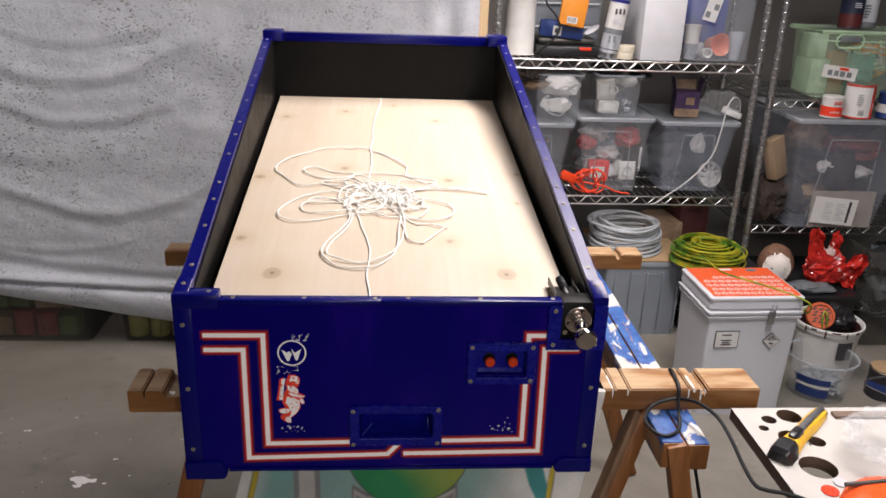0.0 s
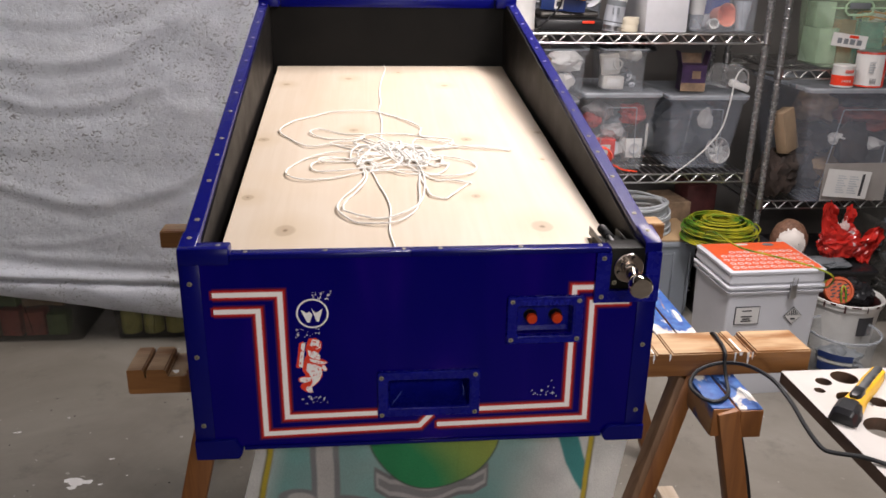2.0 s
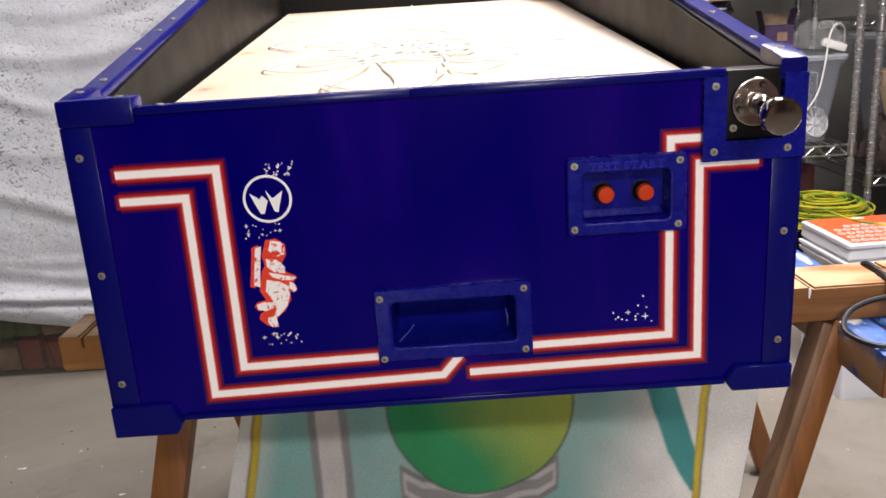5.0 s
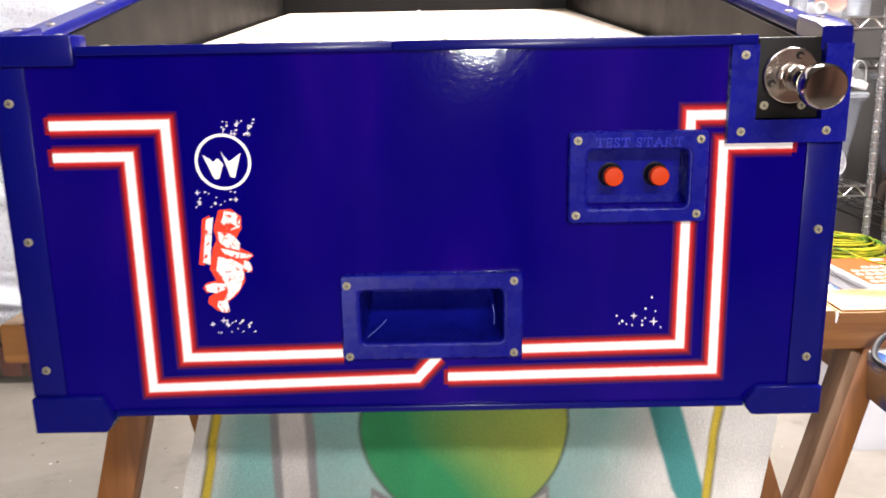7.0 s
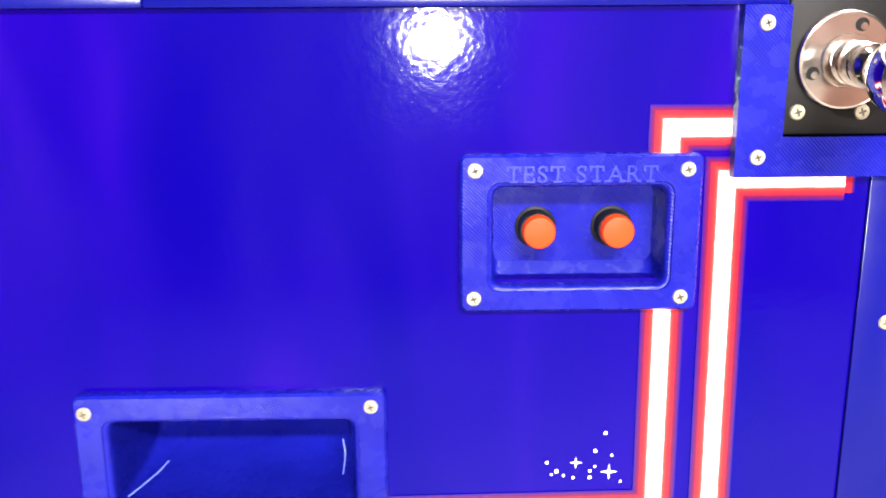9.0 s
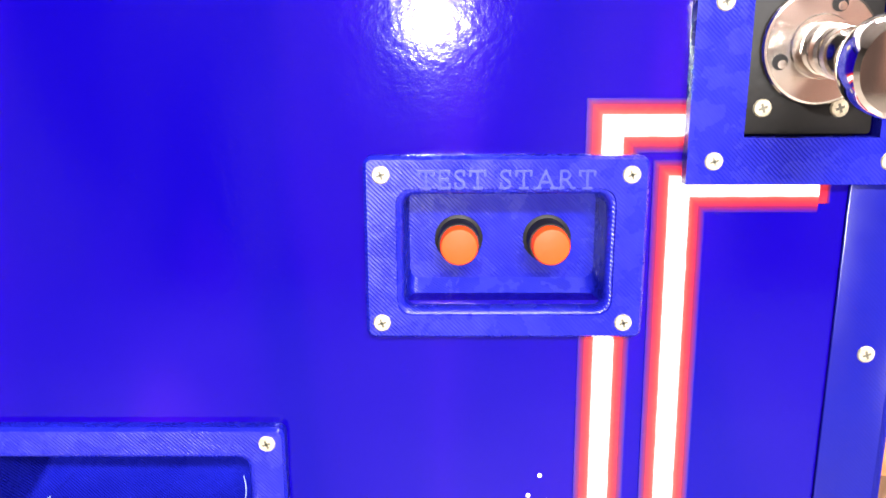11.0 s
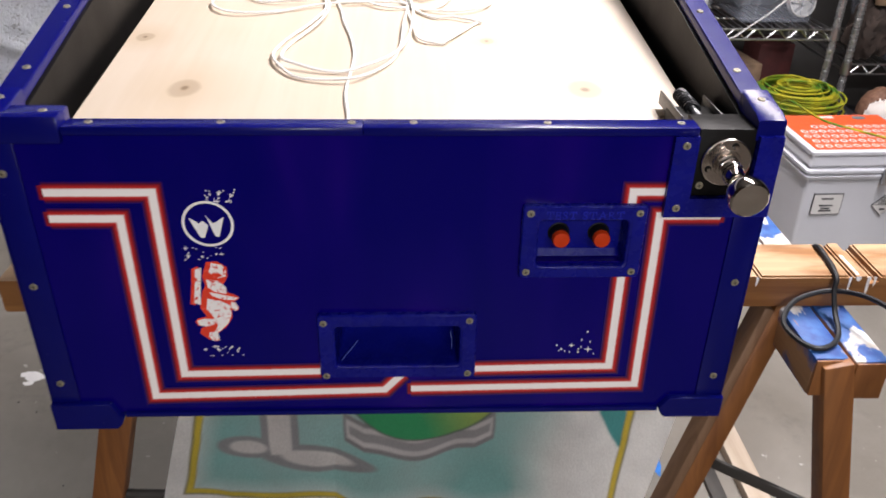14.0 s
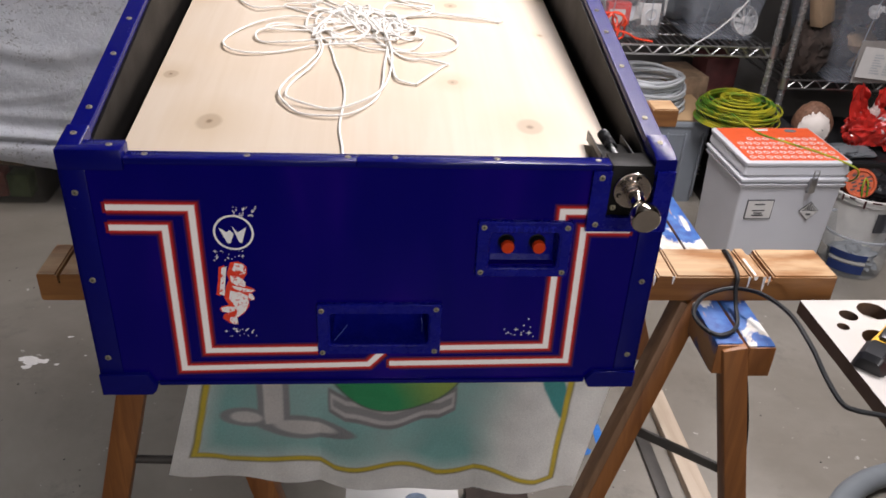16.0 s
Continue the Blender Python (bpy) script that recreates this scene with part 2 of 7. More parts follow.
def tinted():
    """Cloth print and other work that carries its dye as a colour attribute."""
    n = Nodes("printed_towel", 0.9)
    dye = n.tree.nodes.new("ShaderNodeVertexColor")
    dye.layer_name = "dye"
    weave = n.ramp(n.noise(420, 3), [(0.3, rgb(0.86, 0.86, 0.86)), (0.7, rgb(1, 1, 1))])
    n.colour(n.mix(1.0, dye.outputs["Color"], weave, "MULTIPLY"))
    n.bsdf.inputs["Sheen Weight"].default_value = 0.4
    n.bump(n.noise(500, 3), 0.5, 0.002)
    return n.mat


def chrome_of(name, colour, rough):
    n = Nodes(name, rough, 1.0)
    n.colour(colour + (1,))
    n.rough(n.math("MULTIPLY_ADD", n.noise(80, 4), rough * 0.8, rough * 0.6))
    return n.mat


def figure_white():
    """Brushed white paint through which the red ground shows in ragged spots."""
    n = Nodes("ragged_white_paint", 0.25)
    spots = n.noise(260, 4, None, 0.65, 0.6)
    n.colour(n.ramp(spots, [(0.39, rgb(0.66, 0.055, 0.03)), (0.44, rgb(0.84, 0.80, 0.78))]))
    return n.mat


def smeared():
    """Old timber, its top side smeared with blue and white paint."""
    n = Nodes("paint_smeared_timber", 0.6)
    wood_tone = n.ramp(n.noise(30, 5, n.scaled(1, 0.15, 1)), [(0.3, rgb(0.16, 0.075, 0.03)), (0.7, rgb(0.40, 0.21, 0.09))])
    a = n.ramp(n.noise(20, 5, n.scaled(1.6, 0.30, 1.0), 0.6, 0.8), [(0.33, rgb(0, 0, 0)), (0.37, rgb(1, 1, 1))])
    tone = n.mix(a, wood_tone, n.ramp(n.noise(60, 3), [(0.3, rgb(0.006, 0.040, 0.20)), (0.7, rgb(0.030, 0.115, 0.33))]))
    w = n.ramp(n.noise(13, 5, n.scaled(1.3, 0.55, 1.1), 0.60, 0.8), [(0.50, rgb(0, 0, 0)), (0.535, rgb(0.92, 0.92, 0.92))])
    tone = n.mix(w, tone, n.ramp(n.noise(40, 3), [(0.35, rgb(0.42, 0.35, 0.26)), (0.6, rgb(0.60, 0.58, 0.54))]))
    split = n.tree.nodes.new("ShaderNodeSeparateXYZ")
    n.link(n.tree.nodes.new("ShaderNodeNewGeometry").outputs["Normal"], split.inputs[0])
    side = n.math("ADD", n.math("ABSOLUTE", split.outputs[2]), n.math("MULTIPLY_ADD", n.noise(22, 4), 0.8, -0.30))
    n.colour(n.mix(n.ramp(side, [(0.25, rgb(0, 0, 0)), (0.4, rgb(1, 1, 1))]), wood_tone, tone))
    n.bump(n.noise(90, 4), 0.35)
    return n.mat


BLUE, PRINT, EDGING = gloss_blue(), printed_blue("printed_blue_plastic", 0.22, 0.95), printed_blue("printed_blue_edging", 0.18, 0.58)
STRIPE = stripe_paint()
PLY, VELVET, FLOOR = plywood(), velvet(), concrete()
BLACK = plain("black_satin_paint", (0.0062, 0.0056, 0.0052), 0.47, vary=0.3, scale=8, spec=0.10)
DARK = plain("black_plastic", (0.015, 0.015, 0.017), 0.35)
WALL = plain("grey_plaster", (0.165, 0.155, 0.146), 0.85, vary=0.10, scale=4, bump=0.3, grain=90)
# Unseen side walls take a darker tone that holds bounced light down.
DIMWALL = plain("low_bounce_plaster", (0.06, 0.058, 0.055), 0.85, vary=0.10, scale=4, bump=0.3, grain=90)
MIRRORWALL = reflected_wall_tone()
# Unseen ceiling, toned down to hold back fill light.
CEILING = plain("grey_ceiling_paint", (0.22, 0.217, 0.214), 0.9, vary=0.04, scale=3)
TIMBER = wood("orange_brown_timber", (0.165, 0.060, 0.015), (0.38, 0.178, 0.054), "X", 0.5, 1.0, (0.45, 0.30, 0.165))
TIMBER_Y = wood("worn_brown_timber", (0.20, 0.095, 0.035), (0.42, 0.22, 0.09), "Y")
LEGWOOD = wood("brown_leg_timber", (0.155, 0.052, 0.012), (0.36, 0.142, 0.036), "Z", 0.5)
GREYLEG = wood("greyed_leg_timber", (0.125, 0.062, 0.028), (0.27, 0.155, 0.085), "Z", 0.6)
PALEWOOD = wood("pale_pine", (0.50, 0.33, 0.17), (0.72, 0.54, 0.33), "Z")
PALEWOOD_Y = wood("pale_lath", (0.42, 0.33, 0.24), (0.60, 0.50, 0.40), "Y")
CARD = plain("brown_cardboard", (0.36, 0.24, 0.13), 0.85, scale=9)
CHROME = chrome_of("chrome_plate", (0.46, 0.415, 0.375), 0.08)
SHELFWIRE = chrome_of("shelf_chrome", (0.50, 0.495, 0.485), 0.32)
POSTSTEEL = plain("post_chrome", (0.30, 0.30, 0.30), 0.26, 0.65, vary=0.15, scale=40, bump=0.05)
GROOVE = plain("post_groove", (0.16, 0.155, 0.15), 0.4, 0.7)
SLOT = plain("dark_cross_shade", (0.05, 0.045, 0.03), 0.5)
BRASSY = plain("yellow_zinc", (0.30, 0.27, 0.19), 0.42, 0.45, vary=0.35, scale=420, bump=0.4, grain=900, spec=0.3)
IRON = plain("dark_iron", (0.07, 0.065, 0.06), 0.5, 0.4)
STEEL = chrome_of("dull_steel", (0.45, 0.45, 0.46), 0.35)
WHITE = plain("white_plastic", (0.60, 0.59, 0.57), 0.4, vary=0.05)
PAPER = plain("white_paper", (0.60, 0.59, 0.575), 0.8, vary=0.04)
GREYBOX = plain("pale_grey_plastic", (0.555, 0.565, 0.605), 0.45, vary=0.05, scale=5)
CRATEGREY = plain("blue_grey_plastic", (0.24, 0.265, 0.30), 0.45, vary=0.10, scale=6)
SLATE = plain("slate_grey_plastic", (0.15, 0.165, 0.18), 0.5, vary=0.12, scale=6)
INK = plain("dark_ink", (0.04, 0.04, 0.045), 0.6)
ORANGE = plain("orange_plastic", (0.80, 0.085, 0.014), 0.28, vary=0.06)
REDPAINT = plain("red_paint", (0.70, 0.050, 0.022), 0.25, vary=0.08)
WHITEPAINT = plain("white_paint", (0.82, 0.80, 0.79), 0.25, vary=0.05)
BUTTON = plain("orange_button_plastic", (0.47, 0.036, 0.004), 0.5, vary=0.05, spec=0.14)
REDLEAD = plain("red_orange_vinyl", (0.72, 0.055, 0.014), 0.35, vary=0.08)
FIGUREWHITE = figure_white()
ORANGEPACK = plain("orange_card", (0.66, 0.235, 0.02), 0.5)
NAVY = plain("navy_card", (0.014, 0.035, 0.15), 0.45)
PURPLE = plain("purple_card", (0.042, 0.018, 0.07), 0.5, vary=0.4)
RED = plain("red_plastic", (0.60, 0.03, 0.02), 0.28, vary=0.25, scale=12)
REDFILM = plain("red_plastic_film", (0.46, 0.024, 0.018), 0.16, vary=0.35, scale=14, bump=0.5, grain=45)
NICKEL = chrome_of("satin_nickel", (0.52, 0.465, 0.42), 0.20)
YELLOW = plain("yellow_rubber", (0.80, 0.46, 0.03), 0.4)
GREYCORD = plain("grey_cable", (0.42, 0.44, 0.46), 0.45)
WHITECORD = plain("white_cotton_cord", (0.80, 0.78, 0.74), 0.8, vary=0.08, grain=900, bump=0.5)
BLACKCORD = plain("black_rubber_cable", (0.014, 0.0145, 0.016), 0.5, spec=0.25)
PALEFILM = plain("pale_plastic_film", (0.52, 0.40, 0.38), 0.25, vary=0.15, scale=20)
GREENRIM = clear("green_rim_plastic", (0.55, 0.75, 0.52), 0.45, 0.2, 0.1)
YGCORD = striped_wire("yellow_green_cable", (0.40, 0.36, 0.02), (0.07, 0.18, 0.015), 13)
SMEARED = smeared()
BOARDWHITE = plain("scuffed_white_board", (0.42, 0.395, 0.37), 0.5, vary=0.08, scale=7)
BOARDEDGE = plain("dark_fibreboard", (0.13, 0.085, 0.06), 0.8, vary=0.2)
BROWNFUR = plain("dark_brown_cloth", (0.034, 0.025, 0.021), 0.95, vary=0.5, scale=18, bump=0.8, grain=60)
SKIN = plain("pale_glazed_clay", (0.84, 0.77, 0.72), 0.35, vary=0.05)
HAIR = plain("brown_glazed_clay", (0.18, 0.095, 0.062), 0.6, vary=0.35, scale=90, bump=0.5, grain=160, spec=0.25)
CLEAR = clear("clear_box_plastic", (0.70, 0.74, 0.80), 0.085)
MILKY = clear("milky_lid_plastic", (0.50, 0.535, 0.585), 0.42, 0.3)
CLOUDY = clear("cloudy_box_plastic", (0.50, 0.54, 0.63), 0.12, 0.2)
SMOKY = clear("smoky_box_plastic", (0.30, 0.29, 0.26), 0.08, 0.25, 0.2)
BUCKETCLEAR = clear("clear_bucket_plastic", (0.75, 0.78, 0.80), 0.085)
GREENTUB = clear("green_clear_plastic", (0.60, 0.73, 0.55), 0.17, 0.2, 0.15)
FILM = clear("crinkled_clear_film", (0.84, 0.85, 0.86), 0.11, 0.05, 0.06, 0.9, 70)
TOWEL = tinted()
LIDPRINT = plain("orange_label_print", (0.70, 0.10, 0.028), 0.4, vary=0.06, scale=40)


# ---- mesh helpers ----
def mesh_of(name, bm, *mats, smooth=38):
    me = bpy.data.meshes.new(name)
    bmesh.ops.recalc_face_normals(bm, faces=bm.faces[:])
    bm.to_mesh(me)
    bm.free()
    for m in mats:
        me.materials.append(m)
    if smooth:
        me.polygons.foreach_set("use_smooth", [True] * len(me.polygons))
        me.set_sharp_from_angle(angle=radians(smooth))
    return me


def thing(name, x, y, z, label, category, group="", kind=""):
    ob = new(name)
    ob.matrix_basis = pose(x, y, z)
    ob.empty_display_size = 0.05
    return tagged(ob, label, category, group, kind)


def hang(ob, parent):
    """Makes ob a part of parent, staying where it is in the world."""
    ob.parent = parent
    if parent.type == "EMPTY":
        ob.matrix_parent_inverse = parent.matrix_basis.inverted()
    return ob


def part(name, bm, material, parent, label="", smooth=38):
    mats = material if isinstance(material, (list, tuple)) else (material,)
    return tagged(hang(new(name, mesh_of(name, bm, *mats, smooth=smooth)), parent), label)


def solo(name, bm, material, label, category, group="", kind="", smooth=38):
    mats = material if isinstance(material, (list, tuple)) else (material,)
    return tagged(new(name, mesh_of(name, bm, *mats, smooth=smooth)), label, category, group, kind)


def box(x0, x1, y0, y1, z0, z1, bevel=0.0, bm=None, m=None, segs=2):
    bm = bm or bmesh.new()
    made = bmesh.ops.create_cube(bm, size=1, matrix=Matrix.LocRotScale(((x0 + x1) / 2, (y0 + y1) / 2, (z0 + z1) / 2), None, (x1 - x0, y1 - y0, z1 - z0)))
    verts = made["verts"]
    if bevel:
        edges = list({e for v in verts for e in v.link_edges})
        out = bmesh.ops.bevel(bm, geom=edges, offset=bevel, segments=segs, affect="EDGES", profile=0.5)
        verts = list({v for f in out["faces"] for v in f.verts} | {v for v in verts if v.is_valid})
    if m is not None:
        bmesh.ops.transform(bm, matrix=m, verts=verts)
    return bm


def lathe(profile, m=None, seg=24, bm=None, closed=False):
    """Turns (radius, height) pairs round z; m places it."""
    bm = bm or bmesh.new()
    m = m or Matrix()
    rings = []
    for r, h in profile:
        if r < 1e-6:
            rings.append([bm.verts.new(m @ Vector((0, 0, h)))])
        else:
            rings.append([bm.verts.new(m @ Vector((r * math.cos(a), r * math.sin(a), h))) for a in (2 * math.pi * k / seg for k in range(seg))])
    pairs = list(zip(rings, rings[1:])) + ([(rings[-1], rings[0])] if closed else [])
    for a, b in pairs:
        for k in range(seg):
            j = (k + 1) % seg
            if len(a) == 1 and len(b) == 1:
                continue
            if len(a) == 1:
                bm.faces.new((a[0], b[k], b[j]))
            elif len(b) == 1:
                bm.faces.new((a[k], a[j], b[0]))
            else:
                bm.faces.new((a[k], a[j], b[j], b[k]))
    return bm


def rod(a, b, r, seg=10, bm=None):
    a, b = Vector(a), Vector(b)
    m = Matrix.Translation(a) @ (b - a).to_track_quat("Z", "Y").to_matrix().to_4x4()
    return lathe([(0, 0), (r, 0), (r, (b - a).length), (0, (b - a).length)], m, seg, bm)


def beam(a, b, w, h, bevel=0.003, bm=None, up=(0, 0, 1)):
    """A bar from a to b, w wide and h deep, both ends cut square."""
    a, b = Vector(a), Vector(b)
    d = (b - a).normalized()
    side = d.cross(Vector(up)).normalized()
    top = side.cross(d)
    m = Matrix((side, d, top)).transposed().to_4x4()
    m.translation = a
    return box(-w / 2, w / 2, 0, (b - a).length, -h / 2, h / 2, bevel, bm, m)


def spline(points, steps=6, closed=False):
    """Catmull-Rom through the points."""
    pts = [Vector(p) for p in points]
    n = len(pts)
    out = []
    for i in range(n if closed else n - 1):
        p0, p1, p2, p3 = (pts[k % n] if closed else pts[max(0, min(n - 1, k))] for k in (i - 1, i, i + 1, i + 2))
        for k in range(steps):
            t = k / steps
            out.append(0.5 * ((2 * p1) + (p2 - p0) * t + (2 * p0 - 5 * p1 + 4 * p2 - p3) * t * t + (3 * p1 - p0 - 3 * p2 + p3) * t ** 3))
    if not closed:
        out.append(pts[-1])
    return out


def sweep(points, r, seg=7, bm=None, closed=False):
    """A round cord along the points."""
    bm = bm or bmesh.new()
    pts = [Vector(p) for p in points]
    n = len(pts)
    normal, rings = None, []
    for i, p in enumerate(pts):
        a = pts[(i - 1) % n] if closed or i else p
        b = pts[(i + 1) % n] if closed or i < n - 1 else p
        d = (b - a).normalized()
        if normal is None:
            normal = d.orthogonal().normalized()
        normal = (normal - d * normal.dot(d)).normalized()
        other = d.cross(normal)
        rings.append([bm.verts.new(p + r * (math.cos(t) * normal + math.sin(t) * other)) for t in (2 * math.pi * k / seg for k in range(seg))])
    for i in range(n if closed else n - 1):
        a, b = rings[i], rings[(i + 1) % n]
        shift = 0
        if closed and i == n - 1:
            shift = min(range(seg), key=lambda s: (a[0].co - b[s].co).length)
        for k in range(seg):
            bm.faces.new((a[k], a[(k + 1) % seg], b[(k + 1 + shift) % seg], b[(k + shift) % seg]))
    if not closed:
        bm.faces.new(rings[0][::-1])
        bm.faces.new(rings[-1])
    return bm


def ring_rect(bm, cx, cz, w, h, r, y, seg=4):
    """A rounded rectangle of verts in the plane y, facing -y."""
    out = []
    for sx, sz, a0 in ((1, 1, 0), (-1, 1, 90), (-1, -1, 180), (1, -1, 270)):
        for k in range(seg + 1):
            a = radians(a0 + 90 * k / seg)
            out.append(bm.verts.new((cx + sx * (w / 2 - r) + r * math.cos(a), y, cz + sz * (h / 2 - r) + r * math.sin(a))))
    return out


def loft(bm, rings, first=False, last=True):
    for a, b in zip(rings, rings[1:]):
        for k in range(len(a)):
            j = (k + 1) % len(a)
            bm.faces.new((a[k], a[j], b[j], b[k]))
    if first:
        bm.faces.new(rings[0])
    if last:
        bm.faces.new(rings[-1][::-1])
    return bm


def holed(x0, x1, z0, z1, y0, y1, holes):
    """An upright board in the xz plane with rectangular openings (x0, x1, z0, z1)."""
    xs = sorted({x0, x1, *(h[0] for h in holes), *(h[1] for h in holes)})
    zs = sorted({z0, z1, *(h[2] for h in holes), *(h[3] for h in holes)})
    xs, zs = [x for x in xs if x0 <= x <= x1], [z for z in zs if z0 <= z <= z1]
    bm = bmesh.new()
    full = {}
    for i in range(len(xs) - 1):
        for k in range(len(zs) - 1):
            cx, cz = (xs[i] + xs[i + 1]) / 2, (zs[k] + zs[k + 1]) / 2
            full[i, k] = not any(h[0] < cx < h[1] and h[2] < cz < h[3] for h in holes)
    for (i, k), solid in full.items():
        if not solid:
            continue
        a, b, c, d = xs[i], xs[i + 1], zs[k], zs[k + 1]
        for y in (y0, y1):
            bm.faces.new([bm.verts.new(p) for p in ((a, y, c), (b, y, c), (b, y, d), (a, y, d))])
        for di, dk, e in ((-1, 0, ((a, c), (a, d))), (1, 0, ((b, c), (b, d))), (0, -1, ((a, c), (b, c))), (0, 1, ((a, d), (b, d)))):
            if not full.get((i + di, k + dk), False):
                (p, q), (r, s) = e
                bm.faces.new([bm.verts.new(v) for v in ((p, y0, q), (r, y0, s), (r, y1, s), (p, y1, q))])
    bmesh.ops.remove_doubles(bm, verts=bm.verts[:], dist=1e-5)
    return bm


def flat(points, y, bm=None, thick=0.0005):
    """A thin painted shape standing in the xz plane."""
    bm = bm or bmesh.new()
    front = [bm.verts.new((x, y - thick, z)) for x, z in points]
    back = [bm.verts.new((x, y, z)) for x, z in points]
    bm.faces.new(front)
    for k in range(len(points)):
        j = (k + 1) % len(points)
        bm.faces.new((front[k], front[j], back[j], back[k]))
    return bm


def ellipse(cx, cz, rx, rz, tilt=0.0, n=20):
    c, s = math.cos(radians(tilt)), math.sin(radians(tilt))
    return [(cx + rx * math.cos(a) * c - rz * math.sin(a) * s, cz + rx * math.cos(a) * s + rz * math.sin(a) * c) for a in (2 * math.pi * k / n for k in range(n))]


def band(path, width, y):
    """A mitred flat band along a path in the xz plane, with v running across it."""
    bm = bmesh.new()
    uv = bm.loops.layers.uv.new("UVMap")
    pts = [Vector(p) for p in path]
    rows = []
    for i, p in enumerate(pts):
        d0 = (p - pts[i - 1]).normalized() if i else (pts[1] - p).normalized()
        d1 = (pts[i + 1] - p).normalized() if i < len(pts) - 1 else d0
        n0, n1 = Vector((-d0.y, d0.x)), Vector((-d1.y, d1.x))
        m = (n0 + n1).normalized()
        m *= width / 2 / max(0.3, m.dot(n0))
        rows.append([bm.verts.new((q.x, y, q.y)) for q in (p + m, p - m)])
    for a, b in zip(rows, rows[1:]):
        f = bm.faces.new((a[0], a[1], b[1], b[0]))
        for loop, v in zip(f.loops, (0, 1, 1, 0)):
            loop[uv].uv = (0, v)
    return bm


# ---- the room ----
def slab(name, x0, x1, y0, y1, z0, z1, material, label, category):
    return solo(name, box(x0, x1, y0, y1, z0, z1), material, label, category, kind="structure", smooth=0)


slab("floor", -2.6, 2.9, -2.8, 2.5, -0.12, 0.0, FLOOR, "worn grey-brown concrete floor with paint spots", "floor")
slab("ceiling", -2.6, 2.9, -2.8, 2.5, 2.3, 2.42, CEILING, "plain grey unseen ceiling toned down to cut bounced light", "ceiling")
slab("wall_north", -2.6, 2.9, 2.5, 2.62, 0, 2.3, WALL, "plain grey plastered basement wall", "wall")
slab("wall_south", -2.6, 2.9, -2.92, -2.8, 0, 2.3, MIRRORWALL, "unseen wall with red-brown patches added to mirror in the paint", "wall")
slab("wall_west", -2.72, -2.6, -2.92, 2.62, 0, 2.3, DIMWALL, "plain unseen wall toned dark to cut bounced light", "wall")
slab("wall_east", 2.9, 3.02, -2.92, 2.62, 0, 2.3, DIMWALL, "plain unseen wall toned dark to cut bounced light", "wall")

# paint spills on the floor
BLUESTAIN = plain("blue_grey_stain", (0.13, 0.17, 0.24), 0.6, vary=0.3, scale=60)
BLUESPILL = plain("bright_blue_paint", (0.03, 0.16, 0.50), 0.35, vary=0.3, scale=60)
rng = random.Random(4)
for cx, cy, size, count in ((-0.79, 0.90, 0.045, 6), (-0.70, 0.93, 0.010, 1), (-0.75, 1.0, 0.012, 2), (-1.05, 1.15, 0.012, 5), (-0.98, 0.78, 0.006, 2)):
    bm = bmesh.new()
    for k in range(count):
        x, y = cx + rng.uniform(-1, 1) * size, cy + rng.uniform(-0.4, 0.4) * size
        r = size * rng.uniform(0.15, 0.45)
        pts = [(x + r * rng.uniform(0.75, 1.25) * math.cos(a), y + 0.6 * r * rng.uniform(0.75, 1.25) * math.sin(a), 0.0008 + 0.0002 * k) for a in (2 * math.pi * i / 14 for i in range(14))]
        bm.faces.new([bm.verts.new(p) for p in pts])
    solo("paint_spill", bm, WHITEPAINT, "dried splash of white paint on the concrete floor", "paint spill", "paint spills", smooth=0)
for cx, cy, rx, ry in ((0.493, 0.632, 0.012, 0.046), (0.452, 0.585, 0.013, 0.013)):
    bm = bmesh.new()
    pts = [(cx + rx * rng.uniform(0.7, 1.2) * math.cos(a), cy + ry * rng.uniform(0.8, 1.15) * math.sin(a), 0.0009) for a in (2 * math.pi * i / 16 for i in range(16))]
    bm.faces.new([bm.verts.new(p) for p in pts])
    solo("paint_spill", bm, BLUESPILL, "dried splash of bright blue paint on the concrete floor", "paint spill", "paint spills", smooth=0)


# crumbs and shavings swept about on the floor
crumbs = random.Random(17)
bm = bmesh.new()
for k in range(80):
    x, y = (crumbs.uniform(-1.3, -0.35), crumbs.uniform(0.2, 1.6)) if k % 3 else (crumbs.uniform(0.3, 1.0), crumbs.uniform(0.1, 1.2))
    w = crumbs.uniform(0.0008, 0.0022)
    box(-w, w, -w * crumbs.uniform(0.4, 0.9), w * 0.6, 0, w * 0.8, 0, bm, pose(x, y, 0.0003, 0, 0, crumbs.uniform(0, 180)))
solo("floor_crumbs", bm, IRON, "small dark crumbs and shavings on the concrete floor", "debris", kind="stuff", smooth=0)


# ---- the pinball cabinet ----
SKEW = -0.0125          # the box stands a touch askew behind its front
RISE = 0.208            # slope of the side rims
ZB, ZT = 0.679, 0.938   # bottom, and top of the front
BACK = 1.075


def skewed(bm):
    for v in bm.verts:
        y = max(0.0, v.co.y)
        v.co.x += (0.030 * v.co.x + SKEW) * y
    return bm


